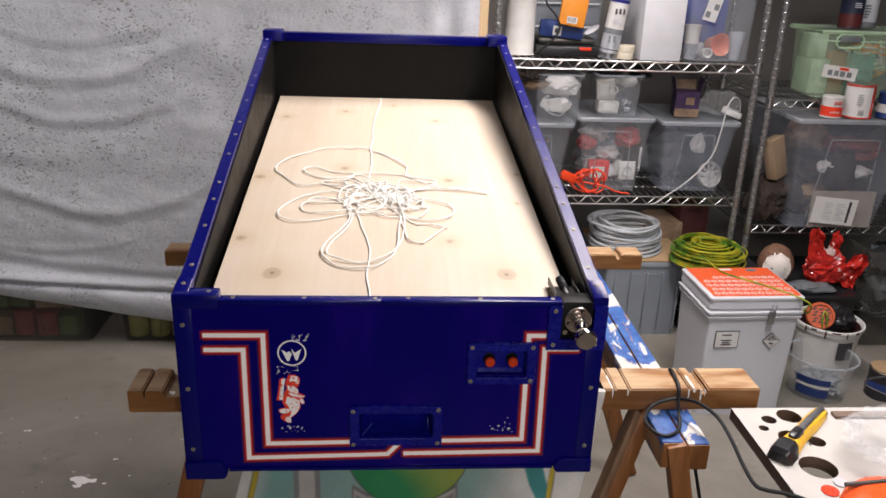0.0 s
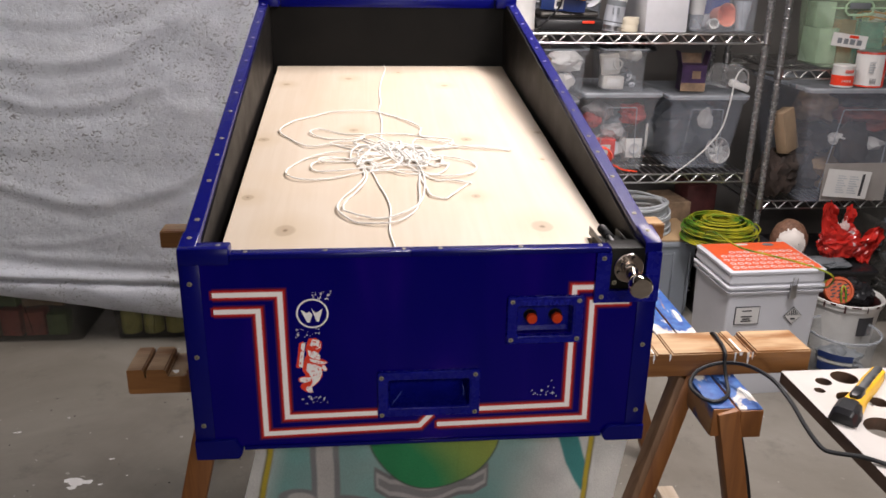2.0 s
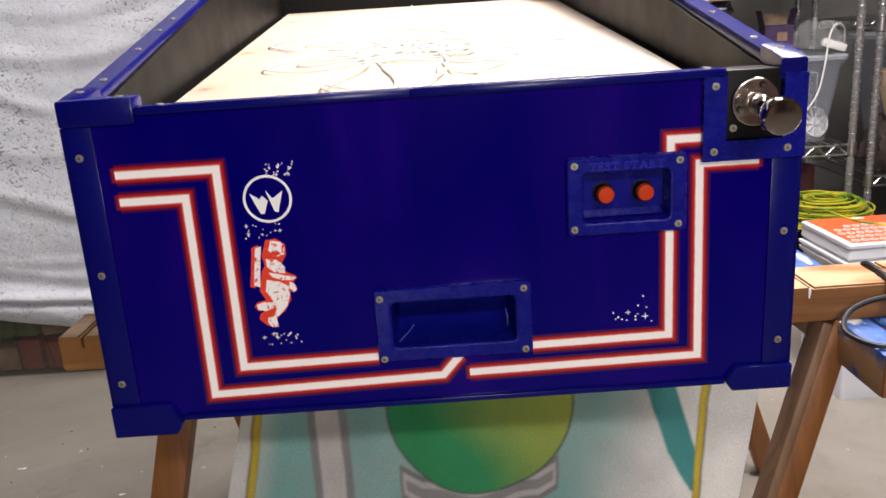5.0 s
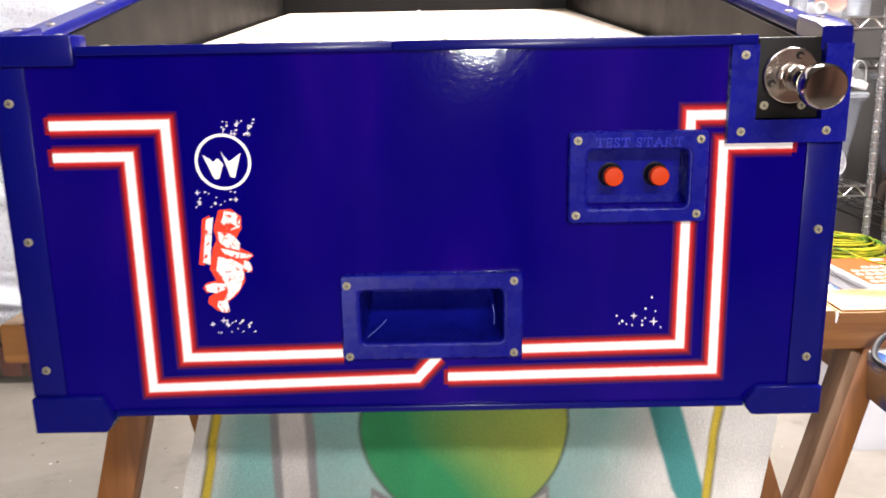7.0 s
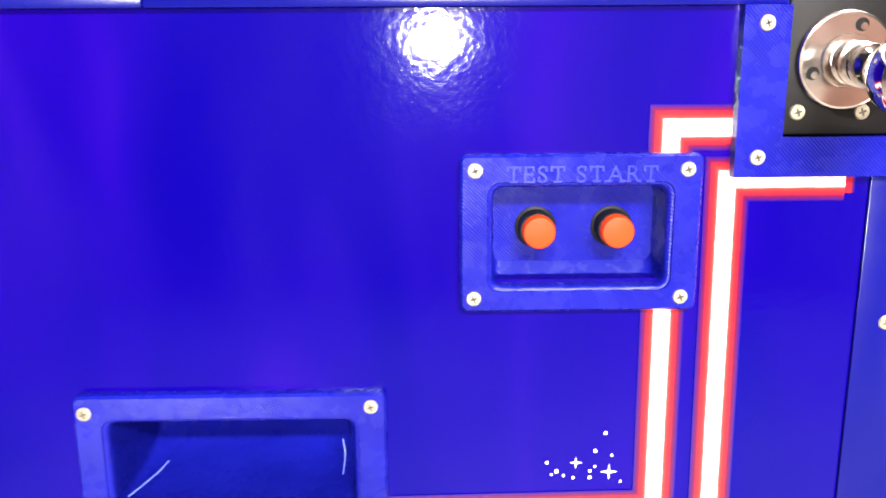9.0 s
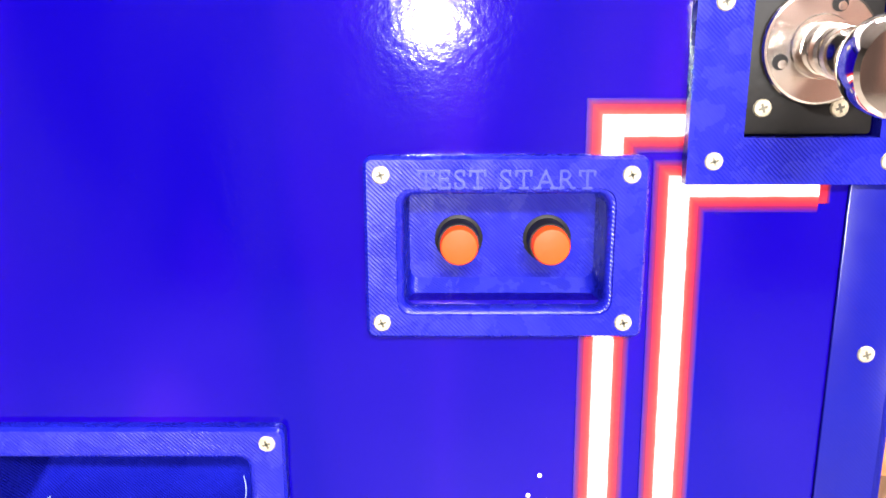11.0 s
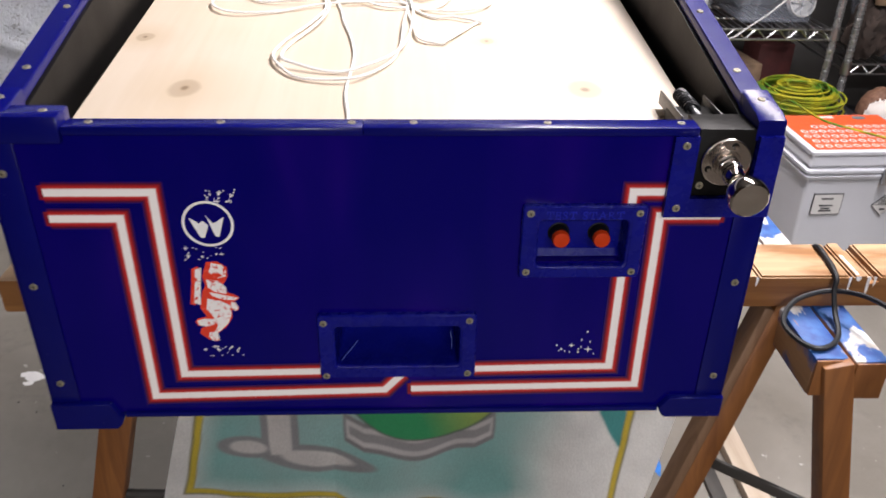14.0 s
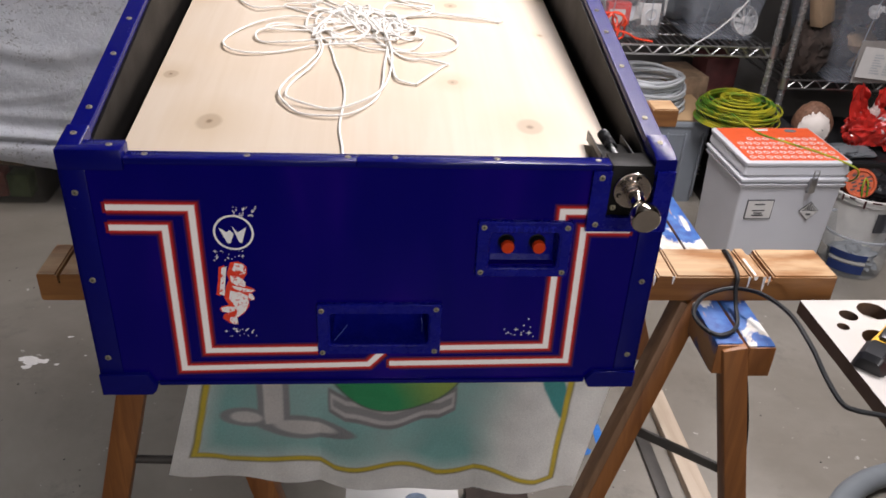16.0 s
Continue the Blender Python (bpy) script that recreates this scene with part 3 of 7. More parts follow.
def screw_mesh():
    """Countersunk cross-head screw, its face towards -y."""
    m = pose(0, 0, 0, 90, 0, 0)
    bm = lathe([(0.0030, -0.001), (0.0030, 0.0004), (0.0026, 0.0009), (0.0012, 0.0010), (0, 0.0010)], m, 14)
    # Dark cross laid proud of the head stands for the recess's shade.
    for a in (20, 110):
        made = box(-0.0015, 0.0015, -0.00042, 0.00042, 0.0008, 0.00112, 0, None, m @ pose(0, 0, 0, 0, 0, a))
        tmp = bpy.data.meshes.new("slot")
        made.to_mesh(tmp)
        made.free()
        start = len(bm.faces)
        bm.from_mesh(tmp)
        bm.faces.ensure_lookup_table()
        for f in bm.faces[start:]:
            f.material_index = 1
        bpy.data.meshes.remove(tmp)
    return mesh_of("screw", bm, BRASSY, SLOT)


SCREW = screw_mesh()


def screw(parent, m):
    ob = hang(new("screw", SCREW), parent)
    ob.matrix_basis = m
    return ob


cabinet = thing("pinball_cabinet", 0, 0.5, ZB, "blue pinball cabinet shell with red and white stripes on two timbers", "pinball cabinet")
front = part("front_panel", holed(-0.272, 0.272, 0.6852, 0.934, 0.0, 0.0125,
             [(-0.046, 0.058, 0.731, 0.772), (0.110, 0.178, 0.829, 0.866), (0.2195, 0.262, 0.884, 0.9345)]), BLUE, cabinet, "glossy ultramarine front board", 0)


def side_board(x0, x1):
    bm = bmesh.new()
    prof = [(0.016, ZB + 0.003), (BACK - 0.012, ZB + 0.003), (BACK - 0.012, ZT - 0.004 + RISE * BACK), (0.016, ZT - 0.004)]
    a, b = ([bm.verts.new((x, y, z)) for y, z in prof] for x in (x0, x1))
    loft(bm, [a, b], True, True)
    return skewed(bm)


for sx in (-1, 1):
    x0, x1 = sorted((sx * 0.2575, sx * 0.2735))
    part("side_panel", side_board(x0, x1), BLACK, cabinet, "side board, satin black inside", 0)
    x0, x1 = sorted((sx * 0.2736, sx * 0.2765))
    part("side_facing", side_board(x0, x1), BLUE, cabinet, "blue painted outer face", 0)
part("back_panel", skewed(box(-0.2574, 0.2574, BACK - 0.028, BACK - 0.012, ZB + 0.01, ZT - 0.004 + RISE * BACK)), BLACK, cabinet, "matt black back board", 0)
part("bottom_panel", skewed(box(-0.257, 0.257, 0.017, BACK - 0.03, ZB + 0.004, ZB + 0.018)), BLACK, cabinet, "dark bottom board", 0)


def rim_strip(sx):
    """Printed capping along the top of a side."""
    bm = bmesh.new()
    rows = []
    for y in (0.038, BACK - 0.045):
        z = ZT + RISE * y
        prof = [(0.2600, -0.0055), (0.2600, 0.0005), (0.2610, 0.0025), (0.2775, 0.003), (0.2790, 0.001), (0.2790, -0.016)]
        rows.append([bm.verts.new((sx * x, y, z + dz)) for x, dz in prof])
    loft(bm, rows, True, True)
    return skewed(bm)


for sx in (-1, 1):
    strip = part("rim_strip", rim_strip(sx), EDGING, cabinet, "sloping printed blue edge strip")
    for k in range(13):
        y = 0.085 + k * 0.0775 + (0.011 if k % 3 else -0.012)
        screw(strip, pose(sx * 0.268 * (1 + 0.03 * y) + SKEW * y, y, ZT + RISE * y + 0.0028, math.degrees(math.atan(RISE)) - 90, 0, 30 * k))
    # corner blocks at the front and back of each side
    bm = bmesh.new()
    prof = [(-0.0015, 0.928), (-0.0015, 0.9435), (0.007, 0.9470), (0.038, 0.9525), (0.038, 0.936), (0.024, 0.928)]
    rows = [[bm.verts.new((sx * x, y, z)) for y, z in prof] for x in (0.2598, 0.2615, 0.2785, 0.2798)]
    for row, d in ((rows[0], 0.0012), (rows[3], 0.0012)):
        for v in row:
            v.co.z -= d if v.co.z > 0.94 else -d
    corner = part("corner_block", loft(bm, rows, True, True), EDGING, cabinet, "printed blue corner block")
    screw(corner, pose(sx * 0.2695, 0.024, 0.9498, -80, 0, 40))
    top = ZT + RISE * BACK + 0.007
    part("corner_block", skewed(box(*sorted((sx * 0.235, sx * 0.2805)), BACK - 0.055, BACK, top - 0.026, top, 0.004)), EDGING, cabinet, "printed blue corner block")

part("rim_strip", skewed(box(-0.234, 0.234, BACK - 0.030, BACK - 0.002, ZT + RISE * BACK - 0.020, ZT + RISE * BACK + 0.001, 0.002)), EDGING, cabinet, "printed blue edge strip along the back")

# capping of the front edge, in two lengths
for x0, x1 in ((-0.2215, -0.0168), (-0.0167, 0.2185)):
    strip = part("rim_strip", box(x0, x1, -0.0038, 0.0132, 0.9325, 0.9388, 0.0010), EDGING, cabinet, "printed blue edge strip along the front")
    for x in ([-0.205, -0.115, -0.025] if x0 < -0.1 else [0.018, 0.112, 0.207]):
        screw(strip, pose(x, 0.0055, 0.9386, -90, 0, 50))
# top corner of the front at the far side from the plunger
corner = part("corner_block", box(-0.2795, -0.2222, -0.0042, 0.020, 0.926, 0.9462, 0.002), EDGING, cabinet, "printed blue corner block")
screw(corner, pose(-0.235, 0.008, 0.9460, -90, 0, 20))

# upright corner strips and bottom corner shoes
for sx in (-1, 1):
    lowest = 0.6975
    highest = 0.9258 if sx < 0 else 0.8690
    bm = box(*sorted((sx * 0.2565, sx * 0.2795)), -0.0016, 0.0, lowest, highest, 0.0005)
    box(*sorted((sx * 0.2766, sx * 0.2798)), -0.0016, 0.026, lowest, highest, 0.0005, bm)
    strip = part("corner_strip", bm, EDGING, cabinet, "upright printed blue corner strip")
    for z in ((0.903, 0.810, 0.717) if sx < 0 else (0.810, 0.718)):
        screw(strip, pose(sx * 0.2685, -0.0016, z, 0, 0, 0))
    bm = bmesh.new()
    inner, low, step = (0.2255, 0.6700, 0.0) if sx < 0 else (0.2280, 0.6755, 0.0)
    outline = [(0.2805, low), (inner + 0.004, low), (inner, low + 0.005), (inner - 0.002, low + 0.011), (inner + 0.006, 0.697), (0.2805, 0.697)]
    a = [bm.verts.new((sx * x, -0.0050, z)) for x, z in outline]
    b = [bm.verts.new((sx * x, 0.028, z)) for x, z in outline]
    loft(bm, [a, b], True, True)
    bmesh.ops.bevel(bm, geom=bm.edges[:], offset=0.001, segments=1, affect="EDGES")
    part("corner_shoe", bm, EDGING, cabinet, "printed blue corner shoe")
part("rim_strip", box(-0.222, 0.226, -0.0032, 0.018, 0.6815, 0.6862, 0.001), EDGING, cabinet, "printed blue edge strip under the front")
screw(front, pose(0.2685, -0.001, 0.925, 0, 0, 0))


def plate(name, cx, cz, w, h, pw, ph, depth, label, scoop, taper=0.002, drop=0.0):
    """A screwed-on surround with a rounded pocket; scoop: how far the pocket's floor rises towards its back."""
    bm = bmesh.new()
    steps = [(w, h, 0.003, 0.0, 0), (w, h, 0.003, -0.0042, 0), (w - 0.002, h - 0.002, 0.002, -0.0055, 0),
             (pw + 0.0052, ph + 0.0046, 0.005, -0.0055, 0), (pw + 0.0046, ph + 0.0040, 0.005, -0.0048, 0), (pw + 0.0030, ph + 0.0028, 0.0045, -0.0047, 0),
             (pw + 0.0016, ph + 0.0016, 0.004, -0.0042, 0), (pw + 0.0004, ph + 0.0004, 0.0039, -0.0030, 0), (pw, ph, 0.0038, -0.0010, 0)]
    for k in range(1, 9):
        a = k / 8
        rise = scoop * max(0.0, a - 0.625) / 0.375 if depth < 0.02 else scoop * (1 - math.sqrt(max(0.0, 1 - a * a)))
        steps.append((pw - taper * a, ph - 0.002 * a - rise, 0.0035, depth * a, rise / 2))
    rings = [ring_rect(bm, cx, cz + dz + (drop if k > 2 else 0), a, b, r, y) for k, (a, b, r, y, dz) in enumerate(steps)]
    loft(bm, rings, False, True)
    return part(name, bm, PRINT, cabinet, label, 32)


button_plate = plate("button_plate", 0.1440, 0.8480, 0.0925, 0.0615, 0.0665, 0.0385, 0.0125, "printed blue surround with two orange push buttons", 0.0050, 0.002, -0.0012)
for x, z in ((0.1035, 0.8728), (0.1842, 0.8728), (0.1030, 0.8228), (0.1838, 0.8228)):
    screw(button_plate, pose(x, -0.0053, z))
for x in (0.1289, 0.1597):
    m = pose(x, 0.0124, 0.8478, 90, 0, 0)
    collar = part("button_collar", lathe([(0.0, 0.0004), (0.0081, 0.0004), (0.0084, 0.0002), (0.0084, 0.0), (0.0, 0.0)][::-1] + [(0.0072, 0.0004), (0.0072, 0.0085), (0.0070, 0.0090), (0.0064, 0.0090)], m, 28), BLACK, button_plate, "black plastic collar in a round hole")
    part("push_button", lathe([(0.0065, 0.001), (0.0065, 0.0128), (0.0060, 0.0138), (0.0049, 0.0141), (0, 0.0142)], m, 28), BUTTON, button_plate, "orange push button")


# slabs added to the plain capitals: feet (centre, width) as shares of the letter's width, and upright ticks (place, low, high)
SLABS = {"T": ([(0.5, 0.62)], [(0.04, 0.66, 1.0), (0.96, 0.66, 1.0)]), "E": ([(0.08, 0.34)], [(0.94, 0.70, 1.0), (0.98, 0.0, 0.32), (0.74, 0.38, 0.64)]), "S": ([], [(0.90, 0.66, 0.98), (0.10, 0.02, 0.34)]),
         "A": ([(0.06, 0.42), (0.94, 0.42)], []), "R": ([(0.10, 0.40), (0.94, 0.34)], [])}


def lettering(text, x, y, z, size, parent, material, width):
    """Raised slab-serif capitals on an upright face."""
    bm = bmesh.new()
    pen = 0.0
    for letter in text:
        if letter == " ":
            pen += size * 0.34
            continue
        curve = bpy.data.curves.new("lettering", "FONT")
        curve.body, curve.size, curve.extrude, curve.offset = letter, size, 0.0006, -0.00004
        tmp = new("lettering", curve)
        bpy.context.view_layer.update()
        me = bpy.data.meshes.new_from_object(tmp.evaluated_get(bpy.context.evaluated_depsgraph_get()))
        bpy.data.objects.remove(tmp)
        xs, ys = [v.co.x for v in me.vertices], [v.co.y for v in me.vertices]
        low, w, tall = min(xs), (max(xs) - min(xs)), max(ys)
        me.transform(Matrix.Translation((pen - low, 0, 0)))
        bm.from_mesh(me)
        bpy.data.meshes.remove(me)
        feet, ticks = SLABS[letter]
        for c, share in feet:
            box(pen + w * (c - share / 2), pen + w * (c + share / 2), 0, tall * 0.13, -0.0006, 0.00065, 0, bm)
        for c, lo, hi in ticks:
            box(pen + w * c - tall * 0.06, pen + w * c + tall * 0.06, tall * lo, tall * hi, -0.0006, 0.00062, 0, bm)
        pen += w + size * 0.16
    k = width / (pen - size * 0.16)
    bmesh.ops.transform(bm, matrix=pose(x, y, z, 90, 0, 0) @ Matrix.Diagonal((k, 1, 1, 1)) @ Matrix.Translation((-(pen - size * 0.16) / 2, 0, 0)), verts=bm.verts[:])
    return part("lettering", bm, material, parent, "", 0)


PALEPRINT = plain("scuffed_blue_plastic", (0.012, 0.016, 0.30), 0.4, vary=0.3, scale=90, spec=0.2)
tagged(lettering("TEST START", 0.1440, -0.0055, 0.8682, 0.0092, button_plate, PALEPRINT, 0.0570), "raised serif capitals reading TEST START")

coin_plate = plate("coin_plate", 0.0050, 0.7530, 0.1255, 0.0615, 0.0985, 0.0375, 0.052, "printed blue surround with an empty pocket", 0.020, 0.006)
for x, z in ((-0.0530, 0.7765), (0.0617, 0.7782), (-0.0530, 0.7250), (0.0617, 0.7262)):
    screw(coin_plate, pose(x, -0.0053, z))

PALETHREAD = plain("pale_blue_thread", (0.07, 0.10, 0.40), 0.5)
thread = [(-0.0405, -0.001, 0.7375), (-0.036, 0.006, 0.7395), (-0.031, 0.012, 0.7425), (-0.028, 0.015, 0.7455)]
part("loose_thread", sweep(spline(thread, 4), 0.0004, 5), PALETHREAD, coin_plate, "pale loose thread of plastic")
part("loose_thread", sweep(spline([(0.0485, 0.004, 0.7440), (0.0490, 0.010, 0.7500), (0.0480, 0.012, 0.7560)], 4), 0.0003, 5), PALETHREAD, coin_plate, "pale loose thread of plastic")

# plunger bezel: a printed U with the black shooter block in it
bm = holed(0.2015, 0.2795, 0.8695, 0.9325, -0.0055, 0.0, [(0.2190, 0.2620, 0.8845, 0.9600)])
bezel = part("plunger_bezel", bm, PRINT, cabinet, "printed blue U-shaped surround", 0)
for x, z in ((0.2100, 0.9260), (0.2100, 0.8770), (0.2660, 0.8770)):
    screw(bezel, pose(x, -0.0053, z))
block = part("shooter_block", box(0.2197, 0.2613, -0.0012, 0.030, 0.8850, 0.9370, 0.0012), BLACK, cabinet, "matt black shooter block")
for x in (0.2255, 0.2500):
    screw(block, pose(x, -0.0012, 0.8935))
axis = pose(0.2412, -0.0012, 0.9125, 90, 0, 0)
flange = part("plunger_flange", lathe([(0.0, 0.0), (0.0182, 0.0), (0.0182, 0.0020), (0.0177, 0.0028), (0.0170, 0.0031), (0.0100, 0.0031), (0.0096, 0.0038), (0.0, 0.0039)], axis, 48), NICKEL, block, "bright nickel flange", 22)
droop = pose(0.2412, -0.0012, 0.9125, 96, 0, 0)
for a in (72, 200, 322):
    m = axis @ pose(0.0135 * math.cos(radians(a)), 0.0135 * math.sin(radians(a)), 0.0030)
    # Black discs stand for the holes' shade, small nickel discs for their lit walls.
    hole = part("flange_hole", lathe([(0.0025, -0.001), (0.0025, 0.0004), (0.0, 0.0005)], m, 14), BLACK, block, "black disc laid on as the shade of a drilled hole")
    part("hole_glint", lathe([(0.0014, 0.0), (0.0014, 0.0006), (0.0, 0.0007)], m @ pose(0.0007, -0.0007, 0), 10), NICKEL, hole, "small nickel disc as the lit wall of the hole")
part("plunger_rod", lathe([(0.0042, 0.004), (0.0042, 0.045), (0.0, 0.045)], droop, 18), CHROME, block, "chrome rod")
coil = [droop @ Vector((0.0068 * math.cos(a), 0.0068 * math.sin(a), 0.0045 + 0.0165 * k / 90)) for k in range(91) for a in (2 * math.pi * 3.8 * k / 90,)]
part("plunger_spring", sweep(coil, 0.0013, 6), NICKEL, block, "short nickel spring")
part("plunger_knob", lathe([(0.0, 0.020), (0.0070, 0.020), (0.0064, 0.024), (0.0062, 0.030), (0.0080, 0.0345), (0.0112, 0.0380), (0.0130, 0.041), (0.0136, 0.044), (0.0136, 0.0500),
                            (0.0132, 0.0520), (0.0120, 0.0530), (0.0, 0.0536)], droop, 48), CHROME, block, "polished chrome knob", 24)
# inner end of the shooter: housing, spring and rod
housing = part("shooter_housing", box(0.2180, 0.2540, 0.031, 0.080, 0.9080, 0.9255, 0.003), BLACK, cabinet, "black shooter housing")
part("shooter_rod", rod((0.236, 0.03, 0.927), (0.236, 0.104, 0.927), 0.0028, 12), STEEL, housing)
coil = [Vector((0.236 + 0.0052 * math.cos(a), 0.064 + 0.038 * k / 140, 0.927 + 0.0052 * math.sin(a))) for k in range(141) for a in (2 * math.pi * 9 * k / 140,)]
part("shooter_spring", sweep(coil, 0.001, 5), DARK, housing)
part("shooter_bracket", box(0.2190, 0.2205, 0.04, 0.10, 0.920, 0.9310, 0.0005), DARK, housing)
part("shooter_bracket", box(0.2510, 0.2525, 0.04, 0.09, 0.920, 0.9310, 0.0005), DARK, housing)


# painted decoration on the front
def stripe(path, caps=(True, True)):
    bm = band(path, 0.0176, -0.0006)
    uv = bm.loops.layers.uv.active
    for on, (p, q) in zip(caps, ((path[0], path[1]), (path[-1], path[-2]))):
        if not on:
            continue
        a, d = Vector(p), (Vector(p) - Vector(q)).normalized()
        s = Vector((-d.y, d.x)) * 0.0058
        for near, far, v0, v1 in ((0.0, 0.0024, 0.16, 0.16), (0.0024, 0.0038, 0.16, 0.0)):
            f = bm.faces.new([bm.verts.new((c.x, -0.0006, c.y)) for c in (a + s + d * near, a - s + d * near, a - s + d * far, a + s + d * far)])
            for loop, v in zip(f.loops, (v0, v0, v1, v1)):
                loop[uv].uv = (0, v)
    return part("painted_stripe", bm, STRIPE, front, "white stripe with soft red borders", 0)


stripe([(-0.2450, 0.8880), (-0.1685, 0.8880), (-0.1680, 0.7245), (-0.0578, 0.7260)], (True, False))
stripe([(-0.2450, 0.8670), (-0.1945, 0.8670), (-0.1945, 0.7020), (-0.0062, 0.7060), (0.0085, 0.7225)], (True, False))
stripe([(0.0155, 0.7068), (0.2030, 0.7090), (0.2010, 0.8682), (0.2470, 0.8682)], (True, True))
stripe([(0.0678, 0.7270), (0.1790, 0.7285), (0.1785, 0.8180)], (False, False))
stripe([(0.1785, 0.8785), (0.1785, 0.8880), (0.2025, 0.8880)], (False, False))

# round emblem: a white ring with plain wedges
bm = bmesh.new()
outer, inner = ellipse(-0.1322, 0.8625, 0.0188, 0.0188, 0, 48), ellipse(-0.1322, 0.8625, 0.0168, 0.0168, 0, 48)
a, b = [bm.verts.new((x, -0.0006, z)) for x, z in outer], [bm.verts.new((x, -0.0006, z)) for x, z in inner]
loft(bm, [a, b], False, False)
part("painted_emblem", bm, WHITEPAINT, front, "round white ring emblem with wedges", 0)
bm = bmesh.new()
for wedge in ([(-78, -27), (-38, 63), (-20, 63), (0, 8), (-22, -14), (-38, 0), (-52, -12)], [(-6, -38), (26, 57), (42, 60), (70, -32), (38, -10), (22, -2), (8, -18)]):
    flat([(-0.1322 + a * 0.000172, 0.8625 - b * 0.000180) for a, b in wedge], -0.0001, bm)
part("painted_emblem", bm, WHITEPAINT, front, "", 0)

# floating figure as plain painted patches, red below and white above; in a grid of its own
def patch(points, y, bm):
    return flat([(-0.1322 + (a - 478) * 0.000179 - (b - 405) * 0.0000095, 0.8625 - (b - 405) * 0.000186) for a, b in points], y, bm, 0.0004)


RED_PATCHES = [[(392, 612), (422, 598), (417, 700), (396, 788), (374, 782), (386, 690)],
               [(455, 580), (500, 576), (540, 605), (541, 650), (518, 690), (531, 722), (577, 744), (584, 755), (562, 770), (581, 800), (576, 816), (548, 812), (551, 850), (520, 900), (482, 930), (476, 972),
                (440, 962), (404, 930), (410, 906), (440, 890), (402, 892), (387, 872), (400, 854), (440, 845), (415, 800), (430, 720), (445, 690), (434, 650)]]
WHITE_BODY = [[(408, 613), (435, 605), (427, 677), (419, 784), (392, 775), (400, 698)], [(477, 583), (520, 592), (536, 615), (534, 645), (504, 656), (481, 640), (464, 624), (472, 603)], [(451, 661), (504, 669), (534, 704), (531, 730), (483, 720), (456, 698)], [(461, 722), (504, 732), (557, 746), (584, 750), (563, 761), (515, 759), (472, 741)]]
WHITE_LIMBS = [[(549, 769), (570, 778), (579, 805), (563, 816), (547, 794)], [(449, 754), (504, 765), (545, 789), (547, 831), (531, 879), (493, 917), (464, 929), (485, 890), (470, 847), (442, 805)], [(397, 863), (429, 854), (481, 858), (470, 882), (435, 894), (403, 885)], [(445, 924), (481, 924), (488, 967), (461, 969), (442, 945)]]
VISOR = [[(472, 636), (502, 628), (522, 640), (498, 652)], [(462, 662), (490, 668), (478, 676)]]
for patches, y, paint in ((RED_PATCHES, 0.0, REDPAINT), (WHITE_BODY, -0.0005, FIGUREWHITE), (WHITE_LIMBS, -0.0005, FIGUREWHITE), (VISOR, -0.001, REDPAINT)):
    bm = bmesh.new()
    for k, points in enumerate(patches):
        patch(points, y - 0.00002 * k, bm)
    part("painted_figure", bm, paint, front, "plain red and white painted patches", 0)

# star dust
bm = bmesh.new()
dust = random.Random(11)
for cx, cz, sx, sz, count in ((-0.1210, 0.8860, 0.011, 0.006, 26), (-0.1450, 0.8370, 0.009, 0.006, 13), (-0.1320, 0.8390, 0.007, 0.004, 5), (-0.1340, 0.7475, 0.015, 0.005, 20)):
    for k in range(count):
        x, z = cx + dust.uniform(-1, 1) * sx, cz + dust.uniform(-1, 1) * sz
        if k % 8 == 3:
            r = 0.0021
            pts = [(x + (r if i % 2 == 0 else r * 0.25) * math.sin(math.pi * i / 4), z + (r if i % 2 == 0 else r * 0.25) * math.cos(math.pi * i / 4)) for i in range(8)]
        else:
            pts = ellipse(x, z, r := dust.uniform(0.0004, 0.0008), r, 0, 8)
        flat(pts, -0.00005 * (k % 5), bm, 0.0004)
for x, z, r in ((0.158, 0.763, 0.0008), (0.154, 0.755, 0.0008), (0.161, 0.753, 0.0006), (0.134, 0.750, 0.0007), (0.138, 0.746, 0.0009), (0.154, 0.748, 0.0006), (0.152, 0.746, 0.0007),
                (0.141, 0.744, 0.0006), (0.152, 0.743, 0.0008), (0.145, 0.743, 0.0006), (0.165, 0.741, 0.0006), (0.136, 0.7445, 0.0006)):
    flat(ellipse(x, z, r, r, 0, 8), 0.0, bm, 0.0004)
for x, z, r in ((0.146, 0.7498, 0.0026), (0.160, 0.7455, 0.0034)):
    flat([(x + (r if i % 2 == 0 else r * 0.22) * math.sin(math.pi * i / 4), z + (r if i % 2 == 0 else r * 0.22) * math.cos(math.pi * i / 4)) for i in range(8)], 0.0, bm, 0.0004)
part("star_dust", bm, WHITEPAINT, front, "scattered small white painted stars", 0)["kind"] = "stuff"


# ---- the plywood sheet and the cord on it ----
def ply_z(y):
    return 0.9058 + 0.1005 * y


bm = bmesh.new()
top = [(-0.2450, 0.0135), (0.2165, 0.0135), (0.2165, 0.098), (0.2440, 0.098), (0.2560, BACK - 0.0285), (-0.2470, BACK - 0.0285)]
a = [bm.verts.new((x, y, ply_z(y))) for x, y in top]
b = [bm.verts.new((x, y, ply_z(y) - 0.012)) for x, y in top]
skewed(loft(bm, [a, b], True, True))
solo("plywood_sheet", bm, PLY, "pale knotty spruce plywood sheet lying inside the cabinet", "plywood sheet", smooth=0)


def cord_point(x, y, lift=0.0):
    return (x, y, ply_z(y) + 0.0018 + 0.7 * lift)


coil = random.Random(21)
strands = []


